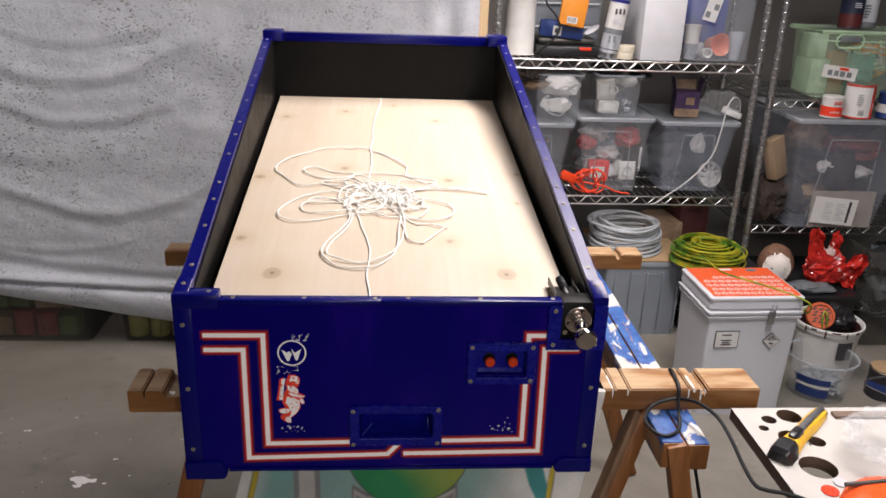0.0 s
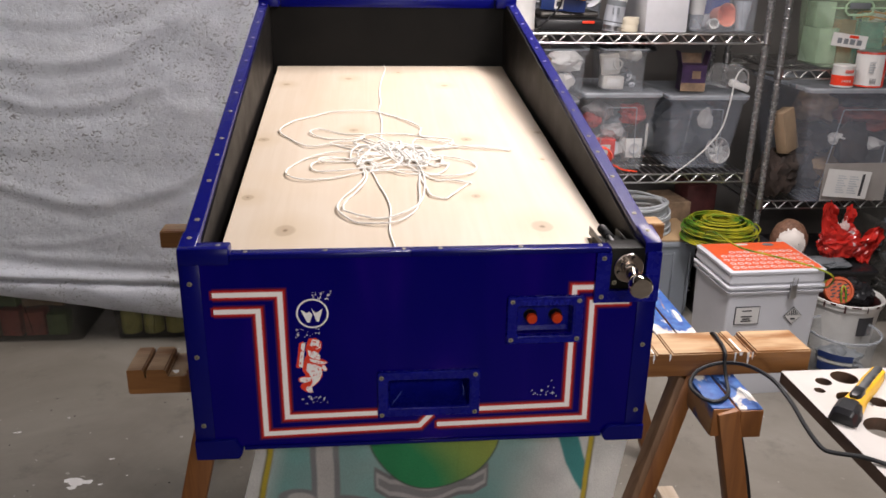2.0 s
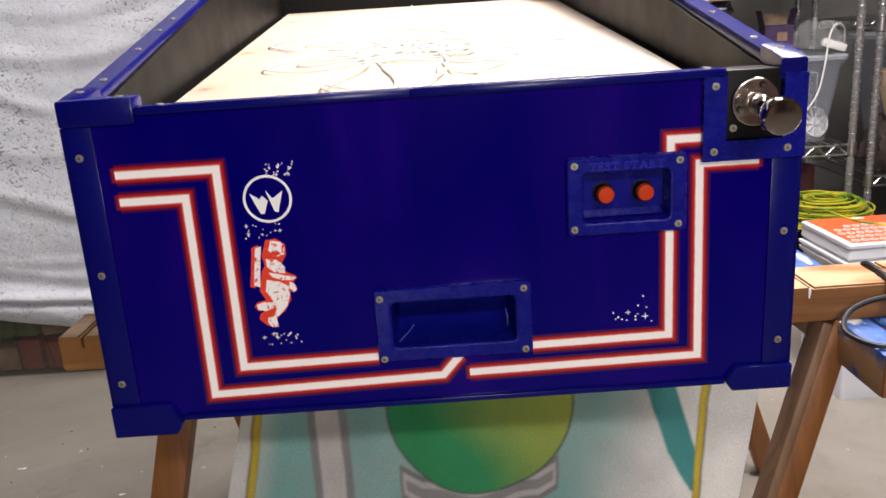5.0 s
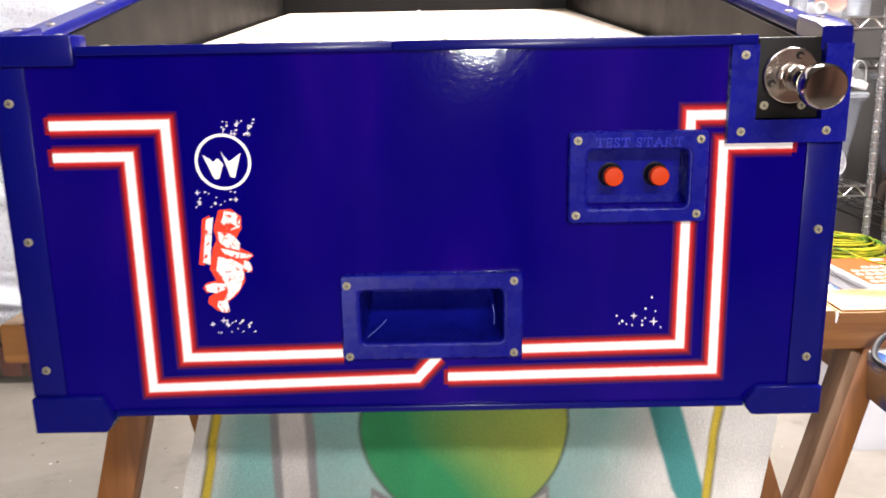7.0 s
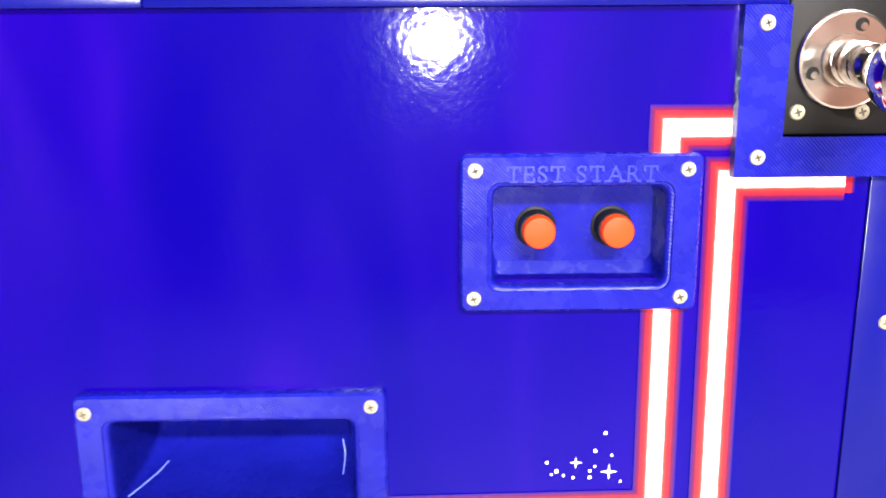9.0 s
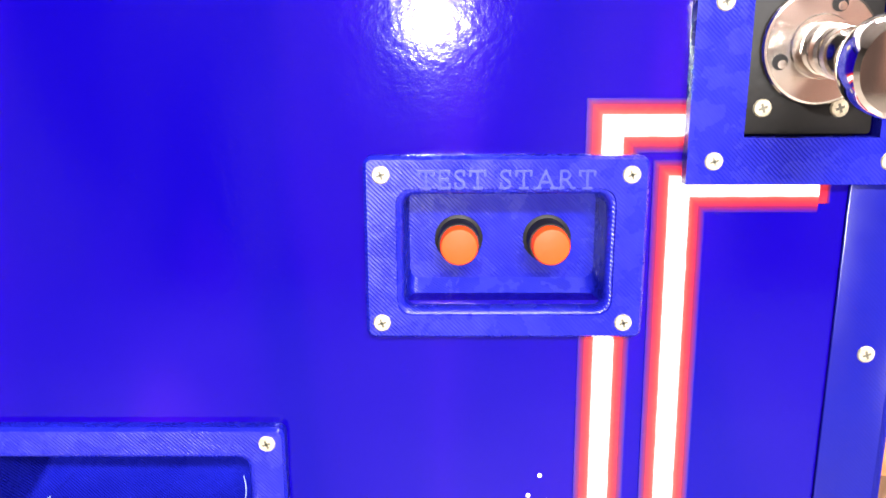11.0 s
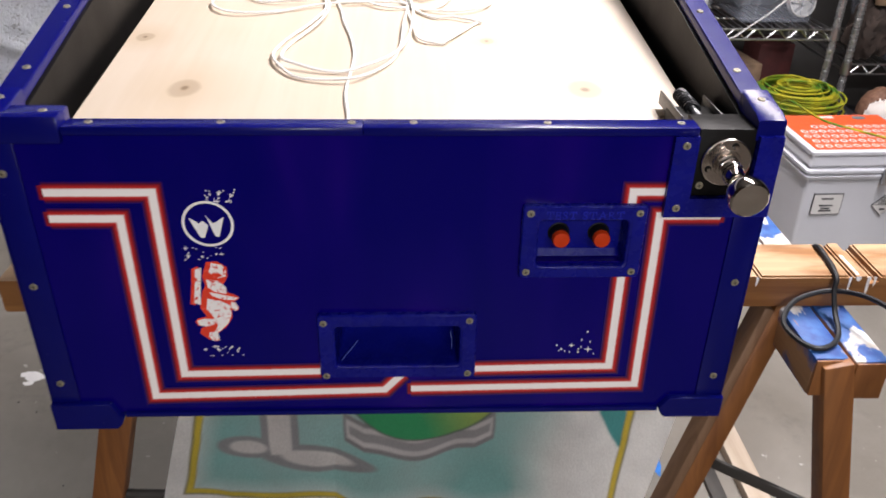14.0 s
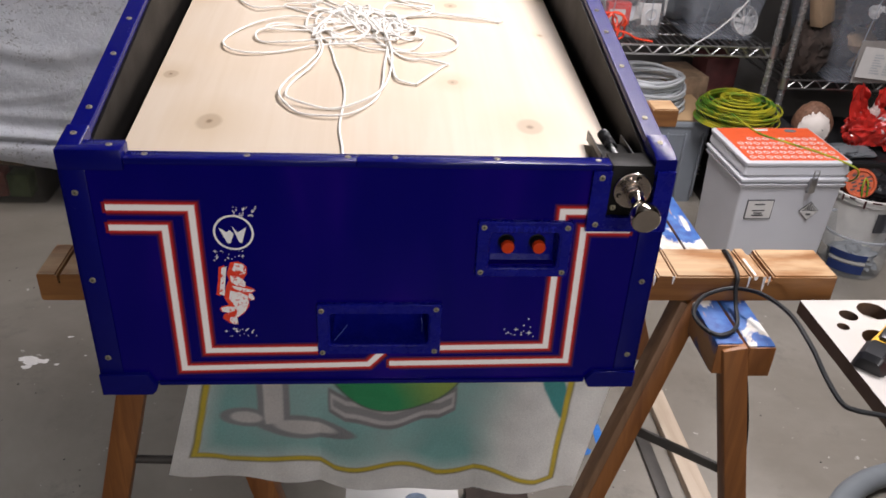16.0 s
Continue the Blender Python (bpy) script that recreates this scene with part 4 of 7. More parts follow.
def strand(path, lift=0.0):
    strands.append([cord_point(x + coil.gauss(0, 0.0012), y + coil.gauss(0, 0.0012), abs(lift * math.sin(2.1 * k))) for k, (x, y) in enumerate(path)])


strand([(-0.031, 0.020), (-0.032, 0.077), (-0.038, 0.115), (-0.038, 0.143), (-0.034, 0.20), (-0.042, 0.25), (-0.052, 0.31), (-0.048, 0.38)])
strand([(-0.044, 0.46), (-0.044, 0.51), (-0.040, 0.60), (-0.044, 0.68), (-0.038, 0.73), (-0.041, 0.80), (-0.036, 0.90), (-0.026, 1.00), (-0.024, 1.042)])
strand([(0.166, 0.443), (0.14, 0.452), (0.10, 0.458), (0.05, 0.452), (0.0, 0.455), (-0.05, 0.46), (-0.09, 0.47), (-0.13, 0.47), (-0.166, 0.465), (-0.20, 0.51), (-0.217, 0.548), (-0.20, 0.60), (-0.165, 0.64), (-0.129, 0.664), (-0.06, 0.67), (-0.02, 0.64), (0.012, 0.60), (0.029, 0.56), (0.030, 0.52), (0.08, 0.48)], 0.003)
strands[2] = strands[2][::-1]
strand([(0.168, 0.438), (0.13, 0.446), (0.08, 0.462), (0.02, 0.52), (-0.05, 0.525), (-0.09, 0.50), (-0.14, 0.51), (-0.162, 0.535), (-0.15, 0.555), (-0.11, 0.535), (-0.07, 0.52), (-0.085, 0.49), (-0.13, 0.48)], 0.004)
strand([(-0.06, 0.43), (-0.11, 0.435), (-0.155, 0.41), (-0.186, 0.365), (-0.188, 0.330), (-0.165, 0.312), (-0.12, 0.318), (-0.07, 0.335), (0.0, 0.345), (0.04, 0.33)], 0.003)
strand([(-0.08, 0.40), (-0.12, 0.40), (-0.15, 0.375), (-0.145, 0.35), (-0.10, 0.345), (-0.05, 0.36), (0.03, 0.375), (0.06, 0.37)], 0.005)
strand([(-0.12, 0.415), (-0.14, 0.40), (-0.135, 0.385), (-0.10, 0.39), (-0.07, 0.385)], 0.004)
strand([(-0.088, 0.391), (-0.072, 0.33), (-0.080, 0.285), (-0.100, 0.24), (-0.107, 0.200), (-0.098, 0.172), (-0.079, 0.152), (-0.05, 0.146), (-0.025, 0.155), (-0.002, 0.190), (0.006, 0.225), (0.008, 0.28), (0.014, 0.34), (0.02, 0.40)], 0.003)
strand([(-0.080, 0.40), (-0.066, 0.33), (-0.074, 0.28), (-0.094, 0.23), (-0.100, 0.195), (-0.09, 0.180), (-0.05, 0.168), (-0.02, 0.172), (0.006, 0.205), (0.014, 0.26), (0.018, 0.32), (0.012, 0.39)], 0.006)
strand([(0.02, 0.42), (0.06, 0.405), (0.096, 0.385), (0.105, 0.36), (0.094, 0.332), (0.06, 0.318), (0.02, 0.33), (-0.02, 0.335)], 0.003)
strand([(0.02, 0.44), (0.05, 0.45), (0.075, 0.46), (0.08, 0.485), (0.05, 0.49), (0.01, 0.48)], 0.004)
strand([(0.016, 0.33), (0.018, 0.28), (0.026, 0.245), (0.046, 0.235), (0.052, 0.240)], 0.002)
strand([(0.03, 0.31), (0.06, 0.302), (0.085, 0.292), (0.082, 0.287)], 0.002)


def loop(cx, cy, rx, ry, tilt, lift, turns=1.0, start=0.0):
    c, s = math.cos(radians(tilt)), math.sin(radians(tilt))
    count = int(14 * turns)
    out = []
    for k in range(count + 1):
        a = start + 2 * math.pi * turns * k / count
        u, v = rx * math.cos(a) * coil.uniform(0.93, 1.07), ry * math.sin(a) * coil.uniform(0.93, 1.07)
        out.append(cord_point(cx + u * c - v * s, cy + u * s + v * c, lift * (0.5 + 0.5 * math.sin(3 * a + cx * 40))))
    return out


for k in range(9):
    strands.append(loop(-0.042 + coil.gauss(0, 0.012), 0.420 + coil.gauss(0, 0.020), coil.uniform(0.010, 0.030), coil.uniform(0.026, 0.062), coil.uniform(-50, 50), coil.uniform(0.003, 0.011), coil.uniform(0.8, 1.4), coil.uniform(0, 6)))
for k in range(10):
    u = coil.uniform(0, 1)
    strands.append(loop(-0.004 + 0.034 * u + coil.gauss(0, 0.007), 0.458 - 0.085 * u + coil.gauss(0, 0.014), coil.uniform(0.009, 0.026), coil.uniform(0.018, 0.046), coil.uniform(-20, 60), coil.uniform(0.003, 0.011), coil.uniform(0.8, 1.4), coil.uniform(0, 6)))
route = list(strands[0])
for s in strands[2:]:
    s = s if (Vector(s[0]) - Vector(route[-1])).length < (Vector(s[-1]) - Vector(route[-1])).length else s[::-1]
    route += s
route += strands[1]
tangle = thing("cord_tangle", -0.03, 0.42, ply_z(0.42), "tangled white cotton cord lying on the plywood sheet", "cord")
part("cord", sweep(spline(route, 5), 0.00135, 6), WHITECORD, tangle)
bm = bmesh.new()
for k in range(9):
    a = radians(-60 + 15 * k)
    sweep(spline([cord_point(0.166, 0.441), cord_point(0.166 + 0.004 * math.cos(a), 0.441 + 0.004 * math.sin(a), 0.002), cord_point(0.166 + 0.009 * math.cos(a * 1.3), 0.441 + 0.009 * math.sin(a * 1.3), 0.001 * (k % 3))], 3), 0.0004, 4, bm)
part("frayed_end", bm, WHITECORD, tangle, "frayed cord end")


# ---- timbers, trestles and towel under the cabinet ----
def timber(name, x0, x1, y0, y1, z0, z1, notches, label):
    """A squared timber along x with saw cuts across its top."""
    bm = bmesh.new()
    xs = [x0]
    outline = [(x0, z1)]
    for nx, w, d in notches:
        outline += [(nx - w / 2, z1), (nx - w / 2 + 0.0006, z1 - d), (nx + w / 2 - 0.0006, z1 - d), (nx + w / 2, z1)]
    outline += [(x1, z1), (x1, z0), (x0, z0)]
    a = [bm.verts.new((x, y0, z)) for x, z in outline]
    b = [bm.verts.new((x, y1, z)) for x, z in outline]
    loft(bm, [a, b], True, True)
    bmesh.ops.bevel(bm, geom=[e for e in bm.edges if e.calc_length() > 0.03], offset=0.0022, segments=2, affect="EDGES")
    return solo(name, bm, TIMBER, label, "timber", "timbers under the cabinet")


front_timber = timber("timber_beam", -0.424, 0.628, 0.216, 0.290, 0.6390, 0.6795, [(-0.397, 0.004, 0.014), (-0.352, 0.030, 0.012), (-0.331, 0.003, 0.016), (-0.318, 0.003, 0.016), (0.375, 0.003, 0.010), (0.400, 0.003, 0.008), (0.505, 0.003, 0.014), (0.530, 0.014, 0.010)],
       "notched orange-brown timber beam laid across the trestles")
timber("timber_beam", -0.524, 0.614, 0.850, 0.906, 0.6410, 0.6795, [(0.40, 0.003, 0.012), (0.47, 0.003, 0.010), (0.555, 0.012, 0.012)], "orange-brown timber beam laid across the trestles at the rear")


drips = random.Random(8)
for x, w, h in ((0.300, 0.008, 0.006), (0.312, 0.004, 0.012), (0.372, 0.003, 0.016), (0.398, 0.003, 0.012), (0.503, 0.003, 0.020), (0.512, 0.006, 0.006), (0.524, 0.004, 0.024), (0.531, 0.003, 0.014), (-0.352, 0.010, 0.006), (-0.329, 0.003, 0.018)):
    pts = [(x - w / 2, 0.6788), (x - w * 0.35, 0.6788 - h * drips.uniform(0.6, 0.9)), (x, 0.6788 - h), (x + w * 0.4, 0.6788 - h * drips.uniform(0.5, 0.8)), (x + w / 2, 0.6788)]
    part("paint_run", flat(pts, 0.2158, None, 0.0004), WHITEPAINT, front_timber, "dried run of white paint", 0)
for x, w in ((0.296, 0.010), (0.318, 0.004), (0.372, 0.002), (0.512, 0.003)):
    part("paint_run", box(x - w / 2, x + w / 2, 0.219, 0.262, 0.6794, 0.6799), WHITEPAINT, front_timber, "dried run of white paint", 0)


def trestle(cx, smeared, near=0.123):
    horse = thing("wooden_trestle", cx, 0.5, 0, "worn wooden trestle with splayed legs" + (", top smeared with blue paint" if smeared else ""), "trestle", "trestles")
    for x0, x1, ahead in ((cx - 0.038, cx - 0.0015, 0.0), (cx + 0.0015, cx + 0.038, 0.006)):
        part("top_plank", box(x0, x1, near - ahead, 1.02, 0.590, 0.638, 0.003), SMEARED if smeared else TIMBER_Y, horse, "top plank")
        part("plank_end", box(x0 + 0.001, x1 - 0.001, near - ahead - 0.003, near - ahead - 0.0005, 0.5915, 0.6365, 0.001), LEGWOOD, horse, "sawn end grain")
    for y in (near + 0.067, 0.96):
        for sx in (-1, 1):
            out = 0.045 if y < 0.5 else -0.045
            if smeared and sx > 0 and y < 0.5:
                part("leg", beam((cx - 0.016, near + 0.005, 0.634), (cx + 0.118, near - 0.030, 0.0), 0.032, 0.030, 0.003, None, (0, 1, 0)), LEGWOOD, horse, "front leg with a sawn flush top")
                continue
            if smeared and sx < 0 and y < 0.5:
                part("leg", beam((cx - 0.030, y + 0.042, 0.636), (cx - 0.236, y - out, 0.0), 0.026, 0.032, 0.003, None, (0, 1, 0)), LEGWOOD, horse)
                # The leg's greyed outer side is added as a separate strip.
                part("leg_grey_side", beam((cx - 0.0480, y + 0.042, 0.634), (cx - 0.2540, y - out + 0.0005, 0.0), 0.0135, 0.0315, 0.003, None, (0, 1, 0)), GREYLEG, horse, "greyed outer side of the leg as its own strip")
                continue
            part("leg", beam((cx + (0.026 if sx < 0 or not smeared else -0.002) * sx, y, 0.626), (cx + (0.178 if sx < 0 or not smeared else 0.205) * sx, y - out - (0.09 if smeared else 0.0), 0.0), 0.044 if smeared else 0.039, 0.030, 0.003, None, (0, 1, 0)), LEGWOOD, horse)
    part("brace", rod((cx - 0.103, near + 0.050, 0.325), (cx + 0.085, near + 0.045, 0.320), 0.0065, 10) if not smeared else beam((cx - 0.096, near + 0.090, 0.418), (cx + 0.030, near + 0.012, 0.402), 0.006, 0.016, 0.002), IRON, horse, "dark iron tie bar")
    return horse


trestle(0.470, True)
solo("wooden_lath", box(0.632, 0.674, 0.36, 0.76, 0.0, 0.022, 0.002), PALEWOOD_Y, "pale wooden lath lying on the concrete floor", "lath")
# Dark strip laid on the floor as the shadow beside the pale lath.
solo("floor_shadow_strip", box(0.572, 0.600, 0.34, 0.62, 0.0, 0.010, 0.002), IRON, "flat dark strip on the floor standing for a shadow", "bar")
trestle(-0.281, False, 0.205)
# stained sheet and dark block on the floor under the towel
sheet = thing("paper_sheet", 0.06, 0.40, 0, "white paper sheet with blue-grey paint stains on the floor", "paper")
part("sheet", box(-0.056, 0.168, 0.30, 0.492, 0.0, 0.0012), PAPER, sheet, "", 0)
for k, (cx, cy, r) in enumerate(((0.037, 0.447, 0.020), (0.083, 0.462, 0.022), (0.070, 0.436, 0.014), (0.012, 0.39, 0.018))):
    part("paint_stain", lathe([(0, 0.0013), (r, 0.0013), (r * 0.9, 0.0016 + 0.0001 * k), (0, 0.0016 + 0.0001 * k)], pose(cx, cy, 0) @ Matrix.Diagonal((1, 0.7, 1, 1)), 9), BLUESTAIN, sheet, "dried blue-grey stain", 0)
solo("dark_block", box(0.178, 0.300, 0.36, 0.474, 0.0, 0.035, 0.003), BROWNFUR, "dark brown block lying on the floor", "block")


def towel():
    """Printed towel hung over the front timber: green ball and grey forms on a teal wash inside a yellow line."""
    nx, nz = 300, 190
    def fold(u, v):
        return 0.011 * math.sin(9 * u + 2.0 * v) * (1 - v) + 0.006 * math.sin(23 * u + 1.0) * (1 - v) ** 1.5
    def blend(col, other, d, width=0.0025):
        return col.lerp(other, min(1.0, max(0.0, 0.5 + d / width)))
    def dye(x, z):
        n1 = noise.noise((x * 9, z * 9, 0.3))
        n2 = noise.noise((x * 30, z * 30, 1.7))
        n3 = noise.noise((x * 14 + 5, z * 5, 2.0))
        x, z = x + 0.0015 * n2, z + 0.0015 * n3
        col = Vector((0.95, 0.94, 0.91))
        edge_l, edge_r = -0.214 - 0.215 * (0.585 - z) + 0.003 * n1, 0.285 - 0.075 * (0.585 - z) + 0.003 * n1
        edge_b = 0.385 - 0.055 * (x + 0.26) / 0.52 + 0.008 * abs(math.sin(x * 21 + 1.2)) - 0.004 + 0.004 * math.sin(x * 47) + 0.003 * n1
        inside = min(x - edge_l, edge_r - x, z - edge_b)
        fade = min(1.0, max(0.0, (0.225 - (0.52 - z) * 0.13 + 0.03 * n1 - x) / 0.085))
        wash = min(1.0, max(0.0, 0.86 + 0.30 * n1 + 0.22 * n3 + 0.1 * n2)) * fade * fade * (3 - 2 * fade) * min(1.0, max(0.0, inside / 0.03)) ** 0.5
        col = col.lerp(Vector((0.235, 0.56, 0.53)), wash * 0.9)
        lean = 0.229 + (0.589 - z) * 0.30
        col = blend(col, Vector((0.10, 0.42, 0.41)), min(0.016 - max(0, 0.5 - z) * 0.2 - abs(x - lean), z - 0.446))
        col = blend(col, Vector((0.30, 0.27, 0.16)), 0.0052 - abs(inside))
        col = blend(col, Vector((0.80, 0.63, 0.06)), 0.0036 - abs(inside - 0.0008))
        # grey upright with a foot that spreads to both sides
        foot = 0.440 - 0.16 * (x + 0.13)
        for grow, tone in ((1.0, Vector((0.38, 0.37, 0.38))), (0.60, Vector((0.80, 0.77, 0.74)))):
            column = min(0.022 * grow - abs(x + 0.140), z - 0.44)
            left = 0.016 * (grow - math.hypot((x + 0.178) / 0.036, (z - foot - 0.006) / 0.017))
            right = 0.018 * (grow - math.hypot((x + 0.098) / 0.072, (z - foot + 0.002) / (0.021 - 0.10 * max(0.0, x + 0.098))))
            col = blend(col, tone, max(column, left, right))
        # grey boat-shaped dish below the ball
        hull = 0.458 + 1.6 * (x - 0.026) ** 2 + 0.016 * max(0.0, abs(x - 0.026) - 0.066) / 0.024 - 0.005 * math.cos((x - 0.026) * 62)
        for grow, tone in ((1.0, Vector((0.34, 0.32, 0.33))), (0.66, Vector((0.74, 0.71, 0.70))), (0.30, Vector((0.42, 0.40, 0.41)))):
            col = blend(col, tone, min(0.090 * (0.9 + 0.1 * grow) - abs(x - 0.026), 0.022 * grow - abs(z - hull)))
        d = 0.103 * (1 - math.hypot((x - 0.031) / 0.102, (z - 0.570) / 0.105))
        col = blend(col, Vector((0.14, 0.20, 0.16)), d + 0.0025)
        light = min(1.0, max(0.0, (x - 0.02) * 7 + 0.35 + 0.5 * n1 - abs(z - 0.56) * 3))
        col = blend(col, Vector((0.055, 0.43, 0.17)).lerp(Vector((0.55, 0.62, 0.13)), light), d)
        return col * (0.97 + 0.10 * n2)
    bm = bmesh.new()
    layer = bm.loops.layers.float_color.new("dye")
    grid, shades = [], {}
    for k in range(nz + 1):
        v = k / nz
        row = []
        for i in range(nx + 1):
            u = i / nx
            left, right = -0.205 - 0.092 * (1 - v), 0.356 - 0.050 * (1 - v)
            low = 0.342 - 0.045 * u + 0.007 * math.sin(7 * u + 0.6)
            x, z = left + (right - left) * u, low + (0.682 - low) * v
            vert = bm.verts.new((x, 0.2085 - abs(fold(u, v)) - 0.004, z))
            shades[vert] = (*dye(x, z), 1)
            row.append(vert)
        grid.append(row)
    over = [bm.verts.new((v.co.x, 0.2150, 0.6815)) for v in grid[-1]]
    back = [bm.verts.new((v.co.x, 0.2800, 0.6815)) for v in grid[-1]]
    for row in (over, back):
        for v in row:
            shades[v] = (0.84, 0.82, 0.78, 1)
        grid.append(row)
    for a, b in zip(grid, grid[1:]):
        for i in range(nx):
            f = bm.faces.new((a[i], a[i + 1], b[i + 1], b[i]))
            for loop in f.loops:
                loop[layer] = shades[loop.vert]
    bmesh.ops.solidify(bm, geom=bm.faces[:], thickness=-0.0012)
    return solo("printed_towel", bm, TOWEL, "white towel with a teal and green print hanging from the timber", "towel", smooth=80)


towel()

# black cable looped over the front timber
cable = [(0.492, 0.300, 0.600), (0.491, 0.286, 0.676), (0.489, 0.245, 0.6832), (0.484, 0.212, 0.681), (0.481, 0.204, 0.668), (0.480, 0.190, 0.650), (0.472, 0.160, 0.6420), (0.455, 0.140, 0.6420), (0.437, 0.135, 0.6420), (0.424, 0.150, 0.6420), (0.420, 0.180, 0.644),
         (0.435, 0.200, 0.655), (0.460, 0.207, 0.663), (0.485, 0.204, 0.668), (0.503, 0.172, 0.679), (0.511, 0.115, 0.688), (0.511, 0.057, 0.684), (0.513, 0.015, 0.670), (0.518, -0.017, 0.6605), (0.530, -0.028, 0.6590), (0.560, -0.038, 0.6585), (0.585, -0.052, 0.6562), (0.63, -0.090, 0.6562), (0.66, -0.125, 0.6562), (0.80, -0.185, 0.6562)]
solo("power_cable", sweep(spline(cable, 6), 0.0030, 8), BLACKCORD, "black rubber power cable looped over the timber", "cable")
cable = [(0.602, 0.24, 0.0035), (0.598, 0.235, 0.1), (0.592, 0.23, 0.2), (0.583, 0.225, 0.3), (0.570, 0.225, 0.40), (0.54, 0.23, 0.52), (0.52, 0.25, 0.60)]
solo("power_cable", sweep(spline(cable, 6), 0.0032, 8), BLACKCORD, "thin black cable running down behind the trestle leg", "cable")


# ---- the work board beside the cabinet ----
def round_hole_board(x0, x1, y0, y1, z0, z1, holes, name, parent, material, label):
    """A flat board with round openings, cut as square cells with a ring of faces each."""
    bm = bmesh.new()
    xs = sorted({x0, x1, *(h[0] - h[2] * 1.15 for h in holes), *(h[0] + h[2] * 1.15 for h in holes)})
    ys = sorted({y0, y1, *(h[1] - h[2] * 1.15 for h in holes), *(h[1] + h[2] * 1.15 for h in holes)})
    for i in range(len(xs) - 1):
        for k in range(len(ys) - 1):
            cx, cy = (xs[i] + xs[i + 1]) / 2, (ys[k] + ys[k + 1]) / 2
            if any(abs(cx - h[0]) < h[2] * 1.15 and abs(cy - h[1]) < h[2] * 1.15 for h in holes):
                continue
            bm.faces.new([bm.verts.new((x, y, z1)) for x, y in ((xs[i], ys[k]), (xs[i + 1], ys[k]), (xs[i + 1], ys[k + 1]), (xs[i], ys[k + 1]))])
    wall = bmesh.new()
    for hx, hy, r in holes:
        n = 32
        ring = [(hx + r * math.cos(2 * math.pi * k / n), hy + r * math.sin(2 * math.pi * k / n)) for k in range(n)]
        q = r * 1.15
        edge = [(hx + max(-q, min(q, 1.7 * q * math.cos(2 * math.pi * k / n))), hy + max(-q, min(q, 1.7 * q * math.sin(2 * math.pi * k / n)))) for k in range(n)]
        a, b = [bm.verts.new((x, y, z1)) for x, y in edge], [bm.verts.new((x, y, z1)) for x, y in ring]
        loft(bm, [a, b], False, False)
        c, d = [wall.verts.new((x, y, z1)) for x, y in ring], [wall.verts.new((x, y, z0)) for x, y in ring]
        loft(wall, [c, d], False, False)
    for (ax, ay), (bx, by) in (((x0, y0), (x1, y0)), ((x1, y0), (x1, y1)), ((x1, y1), (x0, y1)), ((x0, y1), (x0, y0))):
        wall.faces.new([wall.verts.new(p) for p in ((ax, ay, z0), (bx, by, z0), (bx, by, z1), (ax, ay, z1))])
    part(name + "_face", bm, material, parent, label, 0)
    part(name + "_edge", wall, BOARDEDGE, parent, "raw dark board edge and hole walls", 0)


bench = thing("work_table", 0.95, -0.1, 0, "small work table with a white board top drilled with holes", "work table")
HOLES = [(0.623, 0.164, 0.012), (0.662, 0.174, 0.020), (0.603, 0.139, 0.008), (0.636, 0.112, 0.020), (0.672, 0.100, 0.014), (0.640, 0.033, 0.028), (0.72, -0.16, 0.03), (0.63, -0.12, 0.02)]
round_hole_board(0.5735, 1.30, -0.42, 0.200, 0.632, 0.652, HOLES, "top", bench, BOARDWHITE, "scuffed white board with round holes")
part("rail", box(0.737, 1.30, 0.164, 0.181, 0.6525, 0.6575, 0.001), BOARDEDGE, bench, "thin brown rail along the far edge")
for x, y in ((1.0, 0.12), (1.24, 0.12), (1.0, -0.36), (1.24, -0.36)):
    part("leg", box(x - 0.022, x + 0.022, y - 0.022, y + 0.022, 0, 0.631, 0.003), LEGWOOD, bench)
part("apron", box(0.98, 1.26, -0.38, -0.36, 0.56, 0.631, 0.002), LEGWOOD, bench)
for x, y, r, m_, lab in ((0.628, -0.024, 0.0125, REDPAINT, "red"), (0.654, -0.006, 0.011, GREYCORD, "grey")):
    solo("colour_disc", lathe([(0, 0), (r, 0), (r, 0.0015), (0, 0.0015)], pose(x, y, 0.6525), 24), m_, f"small flat {lab} disc lying on the white board", "disc", "discs on the board")


